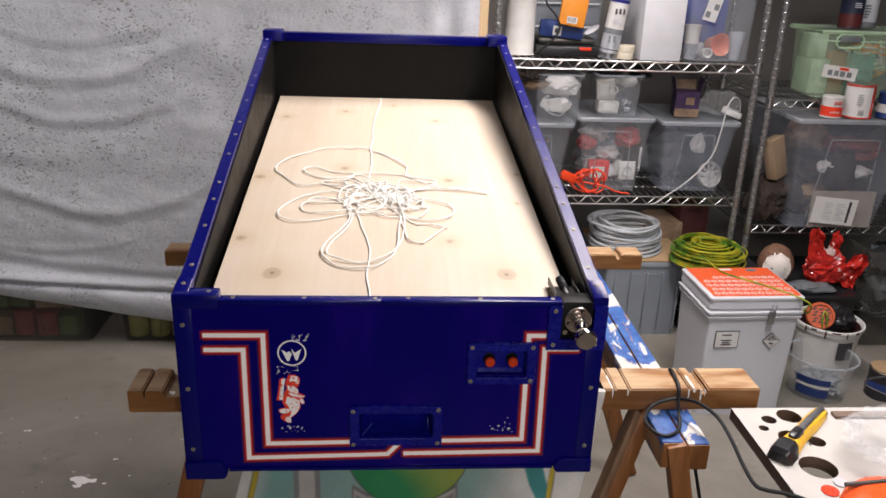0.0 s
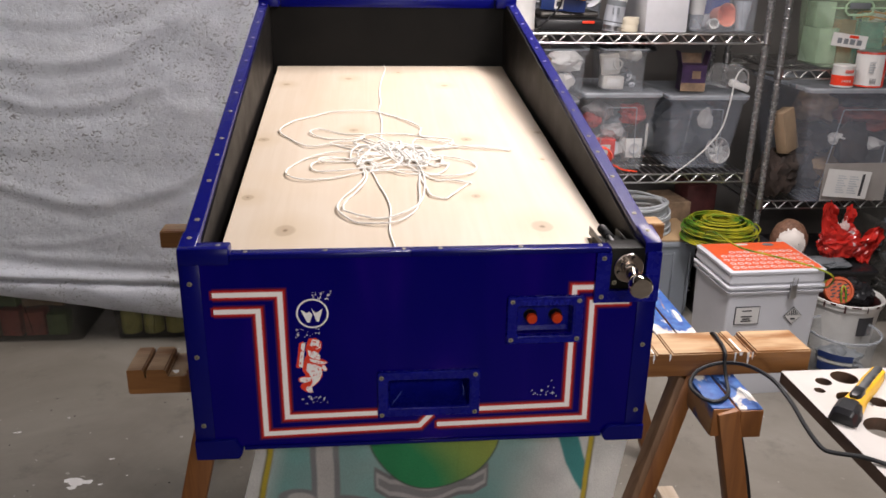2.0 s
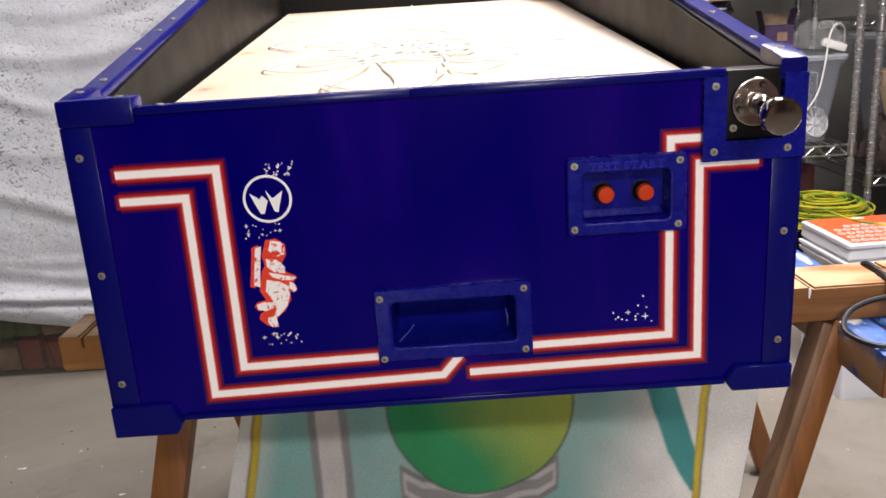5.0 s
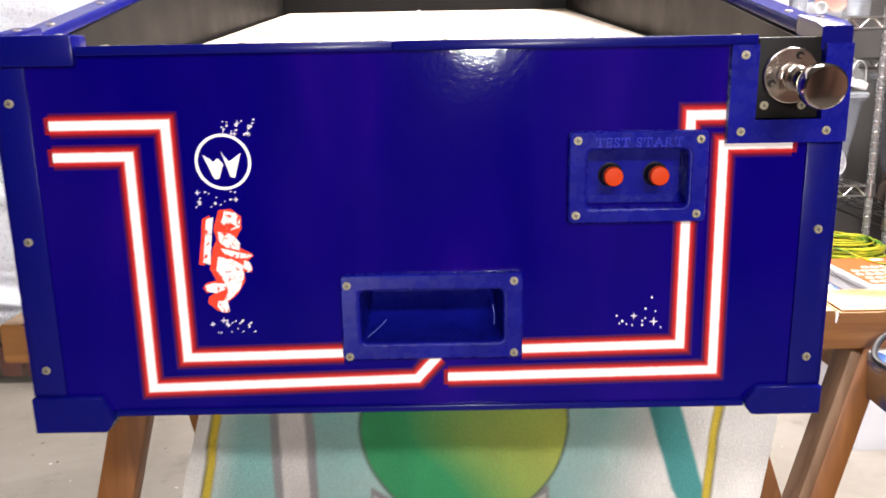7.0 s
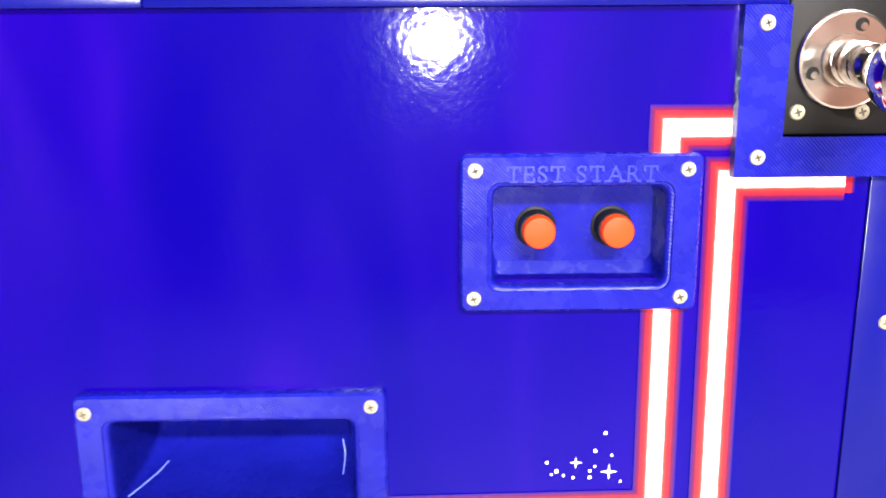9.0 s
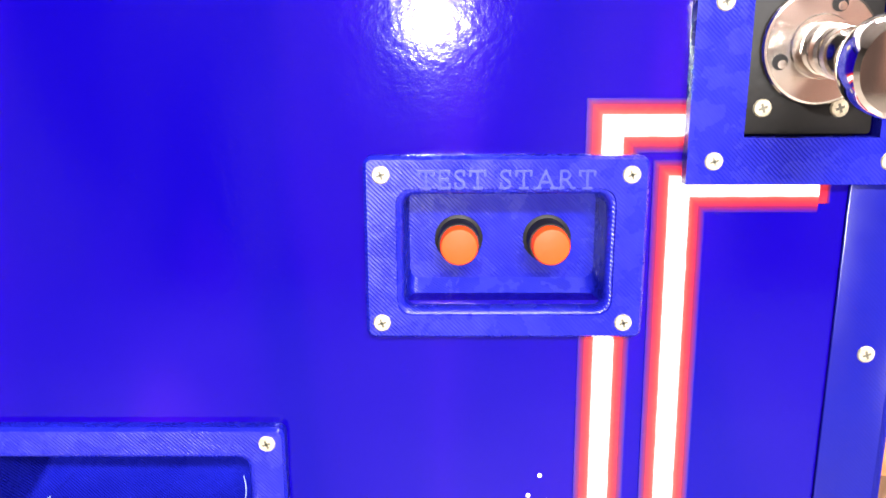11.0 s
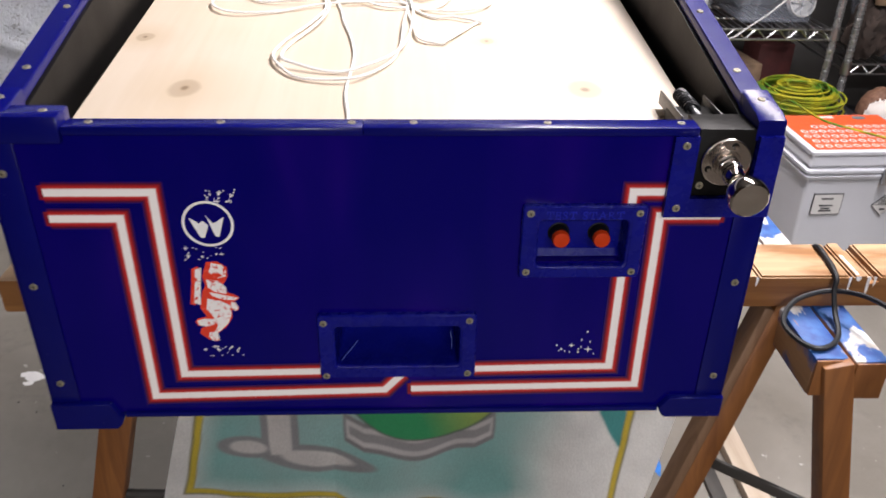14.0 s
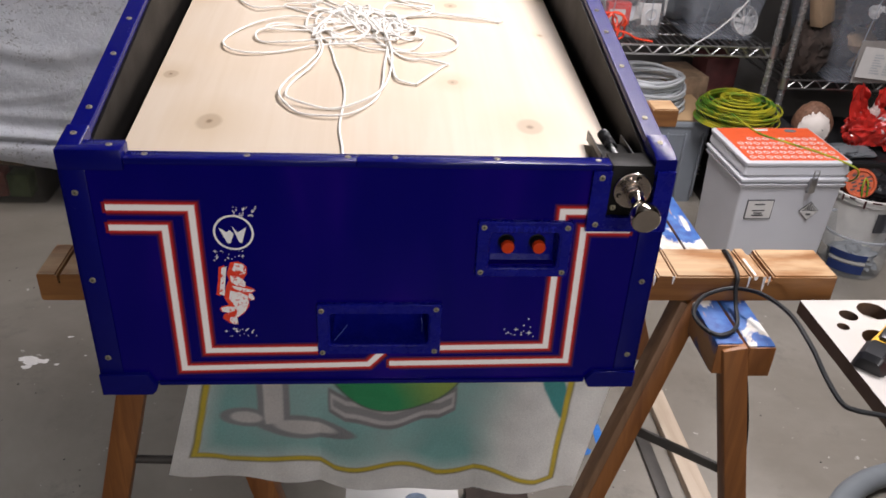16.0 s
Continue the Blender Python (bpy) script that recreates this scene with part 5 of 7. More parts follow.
def knife():
    """Retractable cutter lying flat on the board."""
    m = pose(0.653, 0.114, 0.653, 0, 0, -46) @ Matrix.Diagonal((0.95, 1.1, 1.0, 1))      # its length along local y
    k = thing("utility_knife", 0.655, 0.117, 0.653, "yellow and black utility knife lying on the board", "utility knife")
    def shape(rows, bm=None):
        bm = bm or bmesh.new()
        rings = []
        for y, w, z0, z1 in rows:
            rings.append([bm.verts.new(m @ Vector(p)) for p in ((-w, y, z0), (-w * 0.8, y, z1 * 0.8 + z0 * 0.2), (-w * 0.5, y, z1), (w * 0.5, y, z1), (w * 0.8, y, z1 * 0.8 + z0 * 0.2), (w, y, z0))])
        return loft(bm, rings, True, True)
    part("body", shape([(-0.070, 0.017, 0, 0.018), (-0.045, 0.017, 0, 0.020), (-0.01, 0.013, 0, 0.019), (0.03, 0.0145, 0, 0.018), (0.078, 0.0125, 0, 0.014)]), YELLOW, k, "yellow rubber body")
    part("butt", shape([(-0.088, 0.0165, 0, 0.015), (-0.083, 0.0205, 0, 0.022), (-0.058, 0.0205, 0, 0.024), (-0.050, 0.015, 0, 0.021)]), DARK, k, "black rubber butt")
    part("slider", shape([(-0.046, 0.006, 0.018, 0.025), (-0.040, 0.009, 0.018, 0.027), (-0.018, 0.009, 0.017, 0.026), (-0.012, 0.005, 0.016, 0.021)]), DARK, k, "black ribbed slider")
    part("channel", shape([(-0.020, 0.0085, 0.012, 0.0212), (0.03, 0.0085, 0.012, 0.0200), (0.079, 0.0080, 0.006, 0.0160)]), STEEL, k, "grey blade channel")
    part("nose", shape([(0.074, 0.013, 0.001, 0.013), (0.085, 0.011, 0.002, 0.010)]), STEEL, k, "steel nose")


knife()


def crumple(cx, cy, cz, rx, ry, rz, seed, amp=0.35, sub=4, fine=0.35, bm=None, tone=0):
    """A creased bag-like lump."""
    bm = bm or bmesh.new()
    made = bmesh.ops.create_icosphere(bm, subdivisions=sub, radius=1)["verts"]
    for f in {f for v in made for f in v.link_faces}:
        f.material_index = tone
    for v in made:
        p = v.co.copy()
        d = 1 + amp * (noise.noise(p * 1.6 + Vector((seed, 0, 0))) + 0.6 * abs(noise.noise(p * 4.1 + Vector((0, seed, 0)))) + fine * noise.noise(p * 9 + Vector((0, 0, seed))))
        v.co = Vector((cx + rx * p.x * d, cy + ry * p.y * d, max(cz - rz * 0.95, cz + rz * p.z * d)))
    return bm


def film_bag(cx, cy, cz, rx, ry, rz, seed, ears=1.0, coarse=1.3):
    """A stiff bag of thin film, all folds and dents, with pulled-up handles."""
    bm = bmesh.new()
    bmesh.ops.create_icosphere(bm, subdivisions=5, radius=1)
    for v in bm.verts:
        p = v.co.copy()
        q = p + 0.5 * Vector((noise.noise(p * 1.7 + Vector((seed, 1, 0))), noise.noise(p * 1.7 + Vector((3, seed, 0))), noise.noise(p * 1.7 + Vector((0, 7, seed)))))
        ridge = 1 - abs(noise.noise(q * coarse + Vector((seed, 0, 2)))) * 2
        small = 1 - abs(noise.noise(q * coarse * 2.3 + Vector((0, seed, 5)))) * 2
        d = 0.66 + 0.30 * ridge + 0.10 * small
        ear = ears * max(0.0, p.z) ** 2 * (0.55 * math.exp(-((p.x - 0.45) / 0.25) ** 2) + 0.25 * math.exp(-((p.x + 0.5) / 0.2) ** 2))
        v.co = Vector((cx + rx * p.x * d, cy + ry * p.y * d, max(cz - rz * 0.95, cz + rz * (p.z * d + ear))))
    return bm


solo("plastic_bag", film_bag(0.782, 0.050, 0.692, 0.105, 0.070, 0.040, 2.0, 0.0, 2.0), FILM, "crumpled clear plastic bag lying on the board", "plastic bag", smooth=20)
solo("orange_dish", lathe([(0.079, 0.0), (0.080, 0.004), (0.078, 0.014), (0.071, 0.024), (0.056, 0.031), (0.030, 0.035), (0.0, 0.036), (0.0, 0.032), (0.054, 0.027), (0.074, 0.008), (0.076, 0.0)], pose(0.692, -0.094, 0.6525), 40), ORANGE, "upturned orange plastic dish on the white board", "dish")
solo("steel_rod", rod((0.630, -0.050, 0.683), (0.86, -0.040, 0.694), 0.0035), IRON, "thin dark steel rod lying across the orange dish", "rod")
wire = [(0.80, 0.10, 0.720), (0.775, 0.115, 0.728), (0.765, 0.15, 0.725), (0.79, 0.175, 0.722), (0.84, 0.18, 0.72), (0.88, 0.16, 0.70), (0.90, 0.13, 0.657)]
solo("wire_loop", sweep(spline(wire, 6), 0.002, 6), BLACKCORD, "loop of thin black wire on the bag", "wire")
ringpts = [(1.13 + 0.287 * math.cos(a), 0.20 + 0.287 * math.sin(a), 0.024) for a in (2 * math.pi * k / 64 for k in range(64))]
solo("rubber_hose_ring", sweep(ringpts, 0.024, 12, None, True), SLATE, "dark grey rubber ring lying on the floor", "rubber ring")


# ---- silver cloth hung over the crates ----
# hanging folds: lowest point x, z, half-curvature, depth, thickness, reach along x
SWAGS = [(-0.98, 1.036, 0.80, 0.010, 0.020, 0.35), (-0.99, 0.913, 0.95, 0.017, 0.026, 0.45), (-0.96, 0.791, 0.85, 0.013, 0.022, 0.36), (-0.93, 0.482, 0.85, 0.020, 0.026, 0.50), (-0.82, 0.288, 0.28, 0.013, 0.018, 0.65),
         (-1.05, 0.660, 0.50, 0.007, 0.030, 0.40), (-1.10, 0.360, 0.60, 0.009, 0.016, 0.30), (-0.55, 0.62, 0.40, 0.006, 0.045, 0.50), (-1.9, 0.75, 0.30, 0.014, 0.040, 0.50), (-1.8, 1.15, 0.30, 0.014, 0.040, 0.50),
         (-0.85, 1.18, 0.50, 0.010, 0.035, 0.50), (-0.45, 1.00, 0.30, 0.006, 0.050, 0.45), (-0.75, 1.38, 0.30, 0.012, 0.050, 0.7)]


def curtain():
    bm = bmesh.new()
    nx, nz = 190, 260
    rows = []
    for k in range(nz + 1):
        v = k / nz
        row = []
        for i in range(nx + 1):
            u = i / nx
            x = -2.45 + 2.73 * u
            hem = 0.205 - 0.162 * max(0.0, (x + 1.31)) if x > -1.31 else 0.205
            z = max(hem, 0.05) + (2.05 - max(hem, 0.05)) * v
            y = 1.655 + 0.022 * noise.noise((x * 0.9, z * 1.5, 0)) + 0.006 * noise.noise((x * 5, z * 7, 4)) + 0.0025 * noise.noise((x * 16, z * 22, 9))
            for x0, z0, bow, deep, thick, reach in SWAGS:
                d = (z - z0 - bow * (x - x0) ** 2 - 0.010 * noise.noise((x * 6, z0 * 9, 1))) / thick
                if abs(d) < 4:
                    y -= 0.34 * deep * math.exp(-((x - x0) / reach) ** 4) * (math.exp(-(d - 0.9) ** 2) - 0.7 * math.exp(-(d + 0.5) ** 2))
            # gathered hem with a long crease above it
            crease = z - hem - 0.105 - 0.10 * (x + 1.0) - 0.008 * noise.noise((x * 5, 2, 3))
            y -= 0.012 * math.exp(-(crease / 0.013) ** 2) - 0.014 * math.exp(-((crease + 0.020) / 0.010) ** 2)
            if z < hem + 0.12:
                y -= 0.02 * math.sin((z - hem) / 0.12 * math.pi) + 0.005 * noise.noise((x * 14 + z * 20, z * 6, 7))
            right = max(0.0, (x - 0.05) / 0.23)
            y += 0.016 * right * math.sin(z * 3 + x * 60)
            row.append(bm.verts.new((x, y, z)))
        rows.append(row)
    for a, b in zip(rows, rows[1:]):
        for i in range(nx):
            bm.faces.new((a[i], a[i + 1], b[i + 1], b[i]))
    bmesh.ops.solidify(bm, geom=bm.faces[:], thickness=0.002)
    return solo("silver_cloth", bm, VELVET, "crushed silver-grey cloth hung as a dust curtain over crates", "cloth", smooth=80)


curtain()
solo("curtain_rail", rod((-2.5, 1.665, 2.06), (0.33, 1.665, 2.06), 0.012), STEEL, "thin steel rail that carries the cloth", "rail")
for x in (-2.3, -1.2, -0.2, 0.30):
    solo("rail_hanger", rod((x, 1.665, 2.06), (x, 1.665, 2.3), 0.005), STEEL, "steel hanger between rail and ceiling", "hanger", "rail hangers")


def jumble(x0, x1, y0, y1, z0, z1, mats, count, seed, size=(0.02, 0.06)):
    """Loose contents of a container, one heap."""
    rng = random.Random(seed)
    bm = bmesh.new()
    for k in range(count):
        w, d, h = (rng.uniform(*size) for _ in range(3))
        x, y = rng.uniform(x0 + w, x1 - w), rng.uniform(y0 + d, y1 - d)
        layer = z0 + h + (z1 - z0) * rng.random() ** 1.3
        start = len(bm.faces)
        m = pose(x, y, min(layer, z1), rng.uniform(-40, 40), rng.uniform(-40, 40), rng.uniform(0, 180))
        if k % 3 == 1:
            lathe([(0, -h / 2), (w * 0.45, -h / 2), (w * 0.45, h / 2), (0, h / 2)], m, 12, bm)
        elif k % 7 == 2:
            sweep([m @ Vector((w * math.cos(a), w * math.sin(a), 0.003 * a)) for a in (0.5 * i for i in range(22))], 0.003, 5, bm)
        else:
            box(-w / 2, w / 2, -d / 2, d / 2, -h / 2, h / 2, 0, bm, m)
        bm.faces.ensure_lookup_table()
        tone = rng.randrange(len(mats))
        for f in bm.faces[start:]:
            f.material_index = tone
    return bm


def rags(lumps, seed):
    """Soft things pressed into a container: (x, y, z, width, depth, height, tone) each."""
    bm = bmesh.new()
    for k, (x, y, z, w, d, h, tone) in enumerate(lumps):
        crumple(x, y, z, w, d, h, seed + 3.7 * k, 0.45, 3, 0.5, bm, tone)
    return bm


CAMO = [plain("dull_green_pack", (0.09, 0.13, 0.05), 0.6, vary=0.4), plain("dull_red_pack", (0.26, 0.06, 0.045), 0.6, vary=0.4), plain("dull_olive_can", (0.42, 0.40, 0.12), 0.5, vary=0.3), plain("dull_brown_pack", (0.24, 0.16, 0.10), 0.7, vary=0.4)]


def tub(name, x0, x1, y0, y1, z0, z1, material, label, category="storage box", group="", taper=0.03, lid=None, wall=0.003, handles=True):
    """A tapered plastic box with a rolled rim; lid: material of a lid."""
    t = thing(name, (x0 + x1) / 2, (y0 + y1) / 2, z0, label, category, group)
    bm = bmesh.new()
    cx, cy = (x0 + x1) / 2, (y0 + y1) / 2
    def ring(w, d, z, r=0.018, seg=4):
        out = []
        for sx, sy, a0 in ((1, 1, 0), (-1, 1, 90), (-1, -1, 180), (1, -1, 270)):
            for k in range(seg + 1):
                a = radians(a0 + 90 * k / seg)
                out.append(bm.verts.new((cx + sx * (w / 2 - r) + r * math.cos(a), cy + sy * (d / 2 - r) + r * math.sin(a), z)))
        return out
    W, D = x1 - x0, y1 - y0
    rings = [ring(W - 2 * taper, D - 2 * taper, z0), ring(W - 0.014, D - 0.014, z1 - 0.02), ring(W - 0.002, D - 0.002, z1 - 0.018), ring(W, D, z1 - 0.006), ring(W - 0.004, D - 0.004, z1),
             ring(W - 0.018, D - 0.018, z1), ring(W - 0.018 - wall, D - 0.018 - wall, z1 - 0.02), ring(W - 2 * taper - 2 * wall, D - 2 * taper - 2 * wall, z0 + wall)]
    loft(bm, rings, True, True)
    part("body", bm, material, t)
    if material is CLEAR and not lid:
        bm = bmesh.new()
        rings = [ring(W + 0.001, D + 0.001, z1 - 0.005), ring(W + 0.002, D + 0.002, z1 + 0.001), ring(W - 0.006, D - 0.006, z1 + 0.001), ring(W - 0.005, D - 0.005, z1 - 0.005)]
        loft(bm, rings + rings[:1], False, False)
        part("rim", bm, MILKY, t, "milky rolled rim")
    if lid:
        bm = bmesh.new()
        rings = [ring(W + 0.006, D + 0.006, z1 - 0.006), ring(W + 0.010, D + 0.010, z1 + 0.004), ring(W + 0.004, D + 0.004, z1 + 0.009), ring(W - 0.03, D - 0.03, z1 + 0.009), ring(W - 0.04, D - 0.04, z1 + 0.005)]
        loft(bm, rings, True, True)
        part("lid", bm, lid, t, "milky plastic lid" if lid is MILKY else "")
    if handles:
        h = z1 - z0
        low, high = y0 + 0.004 + taper * 0.85, y0 + 0.005 + taper * 0.14
        b2 = sweep([(cx - W * 0.24, low, z0 + h * 0.10), (cx - W * 0.20, high, z1 - h * 0.17), (cx - W * 0.19, high, z1 - h * 0.16), (cx + W * 0.19, high, z1 - h * 0.16), (cx + W * 0.20, high, z1 - h * 0.17), (cx + W * 0.24, low, z0 + h * 0.10)], 0.0016, 6)
        part("moulded_ridge", b2, MILKY if lid is MILKY else material, t)
    return t


for k, (x0, x1, z1) in enumerate(((-1.72, -1.03, 0.30), (-0.955, -0.40, 0.27), (-2.44, -1.78, 0.30))):
    tub("crate", x0, x1, 1.70, 2.1, 0.0, z1, SMOKY, "cloudy plastic crate full of tins and packets on the floor", "crate", "crates under the cloth", 0.02, None)
    bm = bmesh.new()
    rng = random.Random(40 + k)
    cols = int((x1 - x0 - 0.06) / 0.075)
    for i in range(cols):
        for lev in range(2):
            x, z = x0 + 0.06 + 0.075 * i, 0.012 + lev * 0.11
            start = len(bm.faces)
            if k == 1:
                lathe([(0, 0), (0.034, 0), (0.034, 0.095), (0.031, 0.1), (0, 0.1)], pose(x, 1.765, z), 18, bm)
                tone = 2
            else:
                box(-0.033, 0.033, -0.03, 0.03, 0, 0.1 * rng.uniform(0.7, 1.0), 0.003, bm, pose(x, 1.77, z, 0, 0, rng.uniform(-12, 12)))
                tone = rng.choice((0, 1, 3))
            bm.faces.ensure_lookup_table()
            for f in bm.faces[start:]:
                f.material_index = tone
    solo("tinned_goods", bm, CAMO, "rows of dull tins and packets inside a crate", "tins", kind="stuff")


# ---- chrome wire shelving along the far wall ----
def shelf_part(x0, x1, y0, y1, z, parent, truss=0.030):
    bm = bmesh.new()
    for y in (y0, y1):
        rod((x0, y, z - 0.004), (x1, y, z - 0.004), 0.0036, 8, bm)
    for x in (x0, x1):
        rod((x, y0, z - 0.004), (x, y1, z - 0.004), 0.0036, 8, bm)
    shelf = part("shelf", bm, SHELFWIRE, parent, "chrome wire shelf with zigzag edge")
    n = max(4, int((x1 - x0) / 0.062))
    step = (x1 - x0) / n
    for y in (y0, y1):
        zig = []
        for k in range(n):
            x = x0 + k * step
            zig += [(x, y, z - truss - 0.002), (x + step * 0.42, y, z - 0.006), (x + step * 0.58, y, z - 0.006), (x + step * 0.98, y, z - truss - 0.002)]
        part("zigzag_wire", sweep(zig, 0.0028, 6), SHELFWIRE, shelf)
        part("lower_rail", rod((x0, y, z - truss - 0.004), (x1, y, z - truss - 0.004), 0.0036, 8), SHELFWIRE, shelf)
    for x in (x0, x1):
        part("lower_rail", rod((x, y0, z - truss - 0.004), (x, y1, z - truss - 0.004), 0.0036, 8), SHELFWIRE, shelf)
    for y in (y0 + (y1 - y0) * 0.33, y0 + (y1 - y0) * 0.66):
        part("cross_rail", rod((x0, y, z - 0.007), (x1, y, z - 0.007), 0.003, 6), SHELFWIRE, shelf)
    bm = bmesh.new()
    k = int((x1 - x0) / 0.024)
    for i in range(1, k):
        x = x0 + (x1 - x0) * i / k
        rod((x, y0, z - 0.002), (x, y1, z - 0.002), 0.0019, 5, bm)
    part("wire_deck", bm, SHELFWIRE, shelf, "close-set chrome deck wires")["kind"] = "stuff"
    return shelf


def post_part(x, y, top, parent):
    prof = [(0, 0.0), (0.016, 0.0), (0.016, 0.018), (0.0115, 0.02)]
    z = 0.03
    while z < top:
        prof += [(0.0115, z - 0.0045), (0.0123, z - 0.0022), (0.0115, z), (0.0109, z + 0.0004), (0.0109, z + 0.0028), (0.0115, z + 0.0032)]
        z += 0.0315
    prof += [(0.0115, top), (0, top)]
    bm = lathe(prof, pose(x, y, 0), 14)
    for f in bm.faces:
        if all(math.hypot(v.co.x - x, v.co.y - y) < 0.0111 for v in f.verts) and 0.025 < f.calc_center_median().z < top - 0.01:
            f.material_index = 1
    return part("post", bm, (POSTSTEEL, GROOVE), parent, "grooved chrome post", 30)


def shelving(x0, x1, y0, y1, levels, top, label):
    unit = thing("wire_shelving_unit", (x0 + x1) / 2, (y0 + y1) / 2, 0, label, "shelving unit", "wire shelving")
    for x in (x0, x1):
        for y in (y0, y1):
            post_part(x, y, top, unit)
            for z in levels:
                part("collar", lathe([(0.0128, -0.034), (0.0155, -0.034), (0.0142, 0.004), (0.0128, 0.004)], pose(x, y, z), 14), DARK if z == levels[0] else SHELFWIRE, unit, "shelf collar")
    for z in levels:
        shelf_part(x0 + 0.014, x1 - 0.014, y0, y1, z, unit)
    return unit


SA, SB = 1.018, 0.533
shelving(0.362, 1.290, 1.850, 2.28, [0.11, SB, SA, 1.62], 1.86, "chrome wire shelving unit loaded with boxes")
RA, RB = 0.900, 0.428
shelving(1.352, 2.45, 1.850, 2.28, [0.11, RB, RA, 1.45], 1.86, "chrome wire shelving unit loaded with tubs and cans")


def bars(x, y, z, w, h, n, parent, mat=INK, seed=1, upright=True, name="printed_bars"):
    """Rows of plain bars that stand for small print."""
    rng = random.Random(seed)
    bm = bmesh.new()
    for k in range(n):
        if upright:
            a = x - w / 2 + w * k / n
            box(a, a + w / n * rng.uniform(0.25, 0.7), y - 0.0006, y, z - h / 2, z + h / 2, 0, bm)
        else:
            b = z + h / 2 - h * (k + 1) / n
            box(x - w / 2, x - w / 2 + w * rng.uniform(0.5, 1.0), y - 0.0006, y, b, b + h / n * 0.5, 0, bm)
    return part(name, bm, mat, parent, "", 0)


def can(name, x, y, z, r, h, body, label, category, bands=(), cap=None, tilt=(0, 0), group=""):
    t = thing(name, x, y, z, label, category, group)
    m = pose(x, y, z, tilt[0], tilt[1], 0)
    part("body", lathe([(0, 0), (r, 0), (r * 1.03, 0.003), (r, 0.006), (r, h - 0.006), (r * 1.03, h - 0.003), (r * 0.98, h), (0, h - 0.002)], m, 32), body, t)
    for z0, z1, mat_ in bands:
        part("label_band", lathe([(r * 1.012, z0), (r * 1.012, z1)], m, 32), mat_, t)
    if cap:
        r2, h2, mat_ = cap
        part("cap", lathe([(r2 * 1.02, h - 0.001), (r2 * 1.02, h + h2 * 0.9), (r2 * 0.9, h + h2), (0, h + h2)], m, 28), mat_, t)
    return t


def arc_label(x, y, z, r, z0, z1, a0, a1, mat, parent, name="paper_label"):
    """A curved label round part of a can."""
    bm = bmesh.new()
    rows = [[bm.verts.new((x + r * math.cos(a), y + r * math.sin(a), z + h)) for a in (radians(a0 + (a1 - a0) * k / 14) for k in range(15))] for h in (z0, z1)]
    for k in range(14):
        bm.faces.new((rows[0][k], rows[0][k + 1], rows[1][k + 1], rows[1][k]))
    return part(name, bm, mat, parent, "printed paper label")


def carton(name, x0, x1, y0, y1, z0, z1, material, label, yaw=0.0, category="box", bevel=0.002):
    cx, cy = (x0 + x1) / 2, (y0 + y1) / 2
    bm = box(x0 - cx, x1 - cx, y0 - cy, y1 - cy, 0, z1 - z0, bevel, None, pose(cx, cy, z0, 0, 0, yaw))
    return solo(name, bm, material, label, category)


# top level of the first unit
can("white_canister", 0.455, 1.955, SA, 0.052, 0.235, WHITE, "white plastic canister on the wire shelf", "canister", [(0.10, 0.13, PAPER)], (0.03, 0.03, WHITE))
case = thing("tool_case", 0.63, 2.0, SA, "black plastic tool case on the wire shelf", "tool case")
part("body", box(0.515, 0.735, 1.90, 2.12, SA, SA + 0.038, 0.010), DARK, case)
part("lid", box(0.522, 0.728, 1.935, 2.12, SA + 0.0385, SA + 0.062, 0.012), IRON, case, "dark grey lid")
part("latch", box(0.660, 0.702, 1.895, 1.902, SA + 0.024, SA + 0.034, 0.002), REDPAINT, case, "small red latch")
org = thing("drawer_organiser", 0.655, 2.2, SA, "clear drawer organiser with dark parts on the wire shelf", "organiser")
part("body", box(0.525, 0.785, 2.135, 2.27, SA, SA + 0.26, 0.004), SLATE, org, "grey frame")
for k in range(3):
    drawer = part("drawer", box(0.533, 0.777, 2.129, 2.1345, SA + 0.012 + 0.083 * k, SA + 0.085 + 0.083 * k, 0.002), CLOUDY, org, "cloudy drawer front")
    part("drawer_pull", box(0.535, 0.775, 2.122, 2.1288, SA + 0.080 + 0.083 * k, SA + 0.086 + 0.083 * k, 0.001), GREYBOX, drawer, "pale drawer lip")
solo("white_scoop", lathe([(0, 0), (0.020, 0.002), (0.030, 0.010), (0.031, 0.012), (0.019, 0.005), (0, 0.003)], pose(0.713, 1.93, SA + 0.088, 62, 0, -58) @ Matrix.Rotation(radians(35), 4, "Z") @ Matrix.Diagonal((1, 0.42, 1, 1)), 24), GREYBOX, "white plastic scoop leaning on the tool case", "scoop")
sweepm = sweep(spline([(0.500, 1.880, SA + 0.010), (0.530, 1.872, SA + 0.035), (0.568, 1.868, SA + 0.075), (0.578, 1.872, SA + 0.11), (0.560, 1.88, SA + 0.145), (0.535, 1.90, SA + 0.175), (0.53, 1.95, SA + 0.22)], 6), 0.0035, 8)
solo("black_lead", sweepm, BLACKCORD, "black lead hanging over the tool case", "cable")
navy = thing("navy_carton", 0.602, 1.965, SA + 0.0625, "dark blue carton with an orange pack on the tool case", "carton")
nm = pose(0.602, 1.965, SA + 0.0625, 0, 4, -8)
part("body", box(-0.075, 0.075, -0.035, 0.045, 0.0, 0.052, 0.002, None, nm), NAVY, navy)
part("label_band", box(-0.030, 0.000, -0.0365, -0.0355, 0.006, 0.038, 0, None, nm), PAPER, navy)
part("print_mark", box(-0.024, -0.006, -0.0375, -0.0366, 0.014, 0.030, 0, None, nm), INK, navy)
pack = thing("orange_pack", 0.61, 1.94, SA + 0.10, "orange cardboard pack leaning on the shelf", "pack")
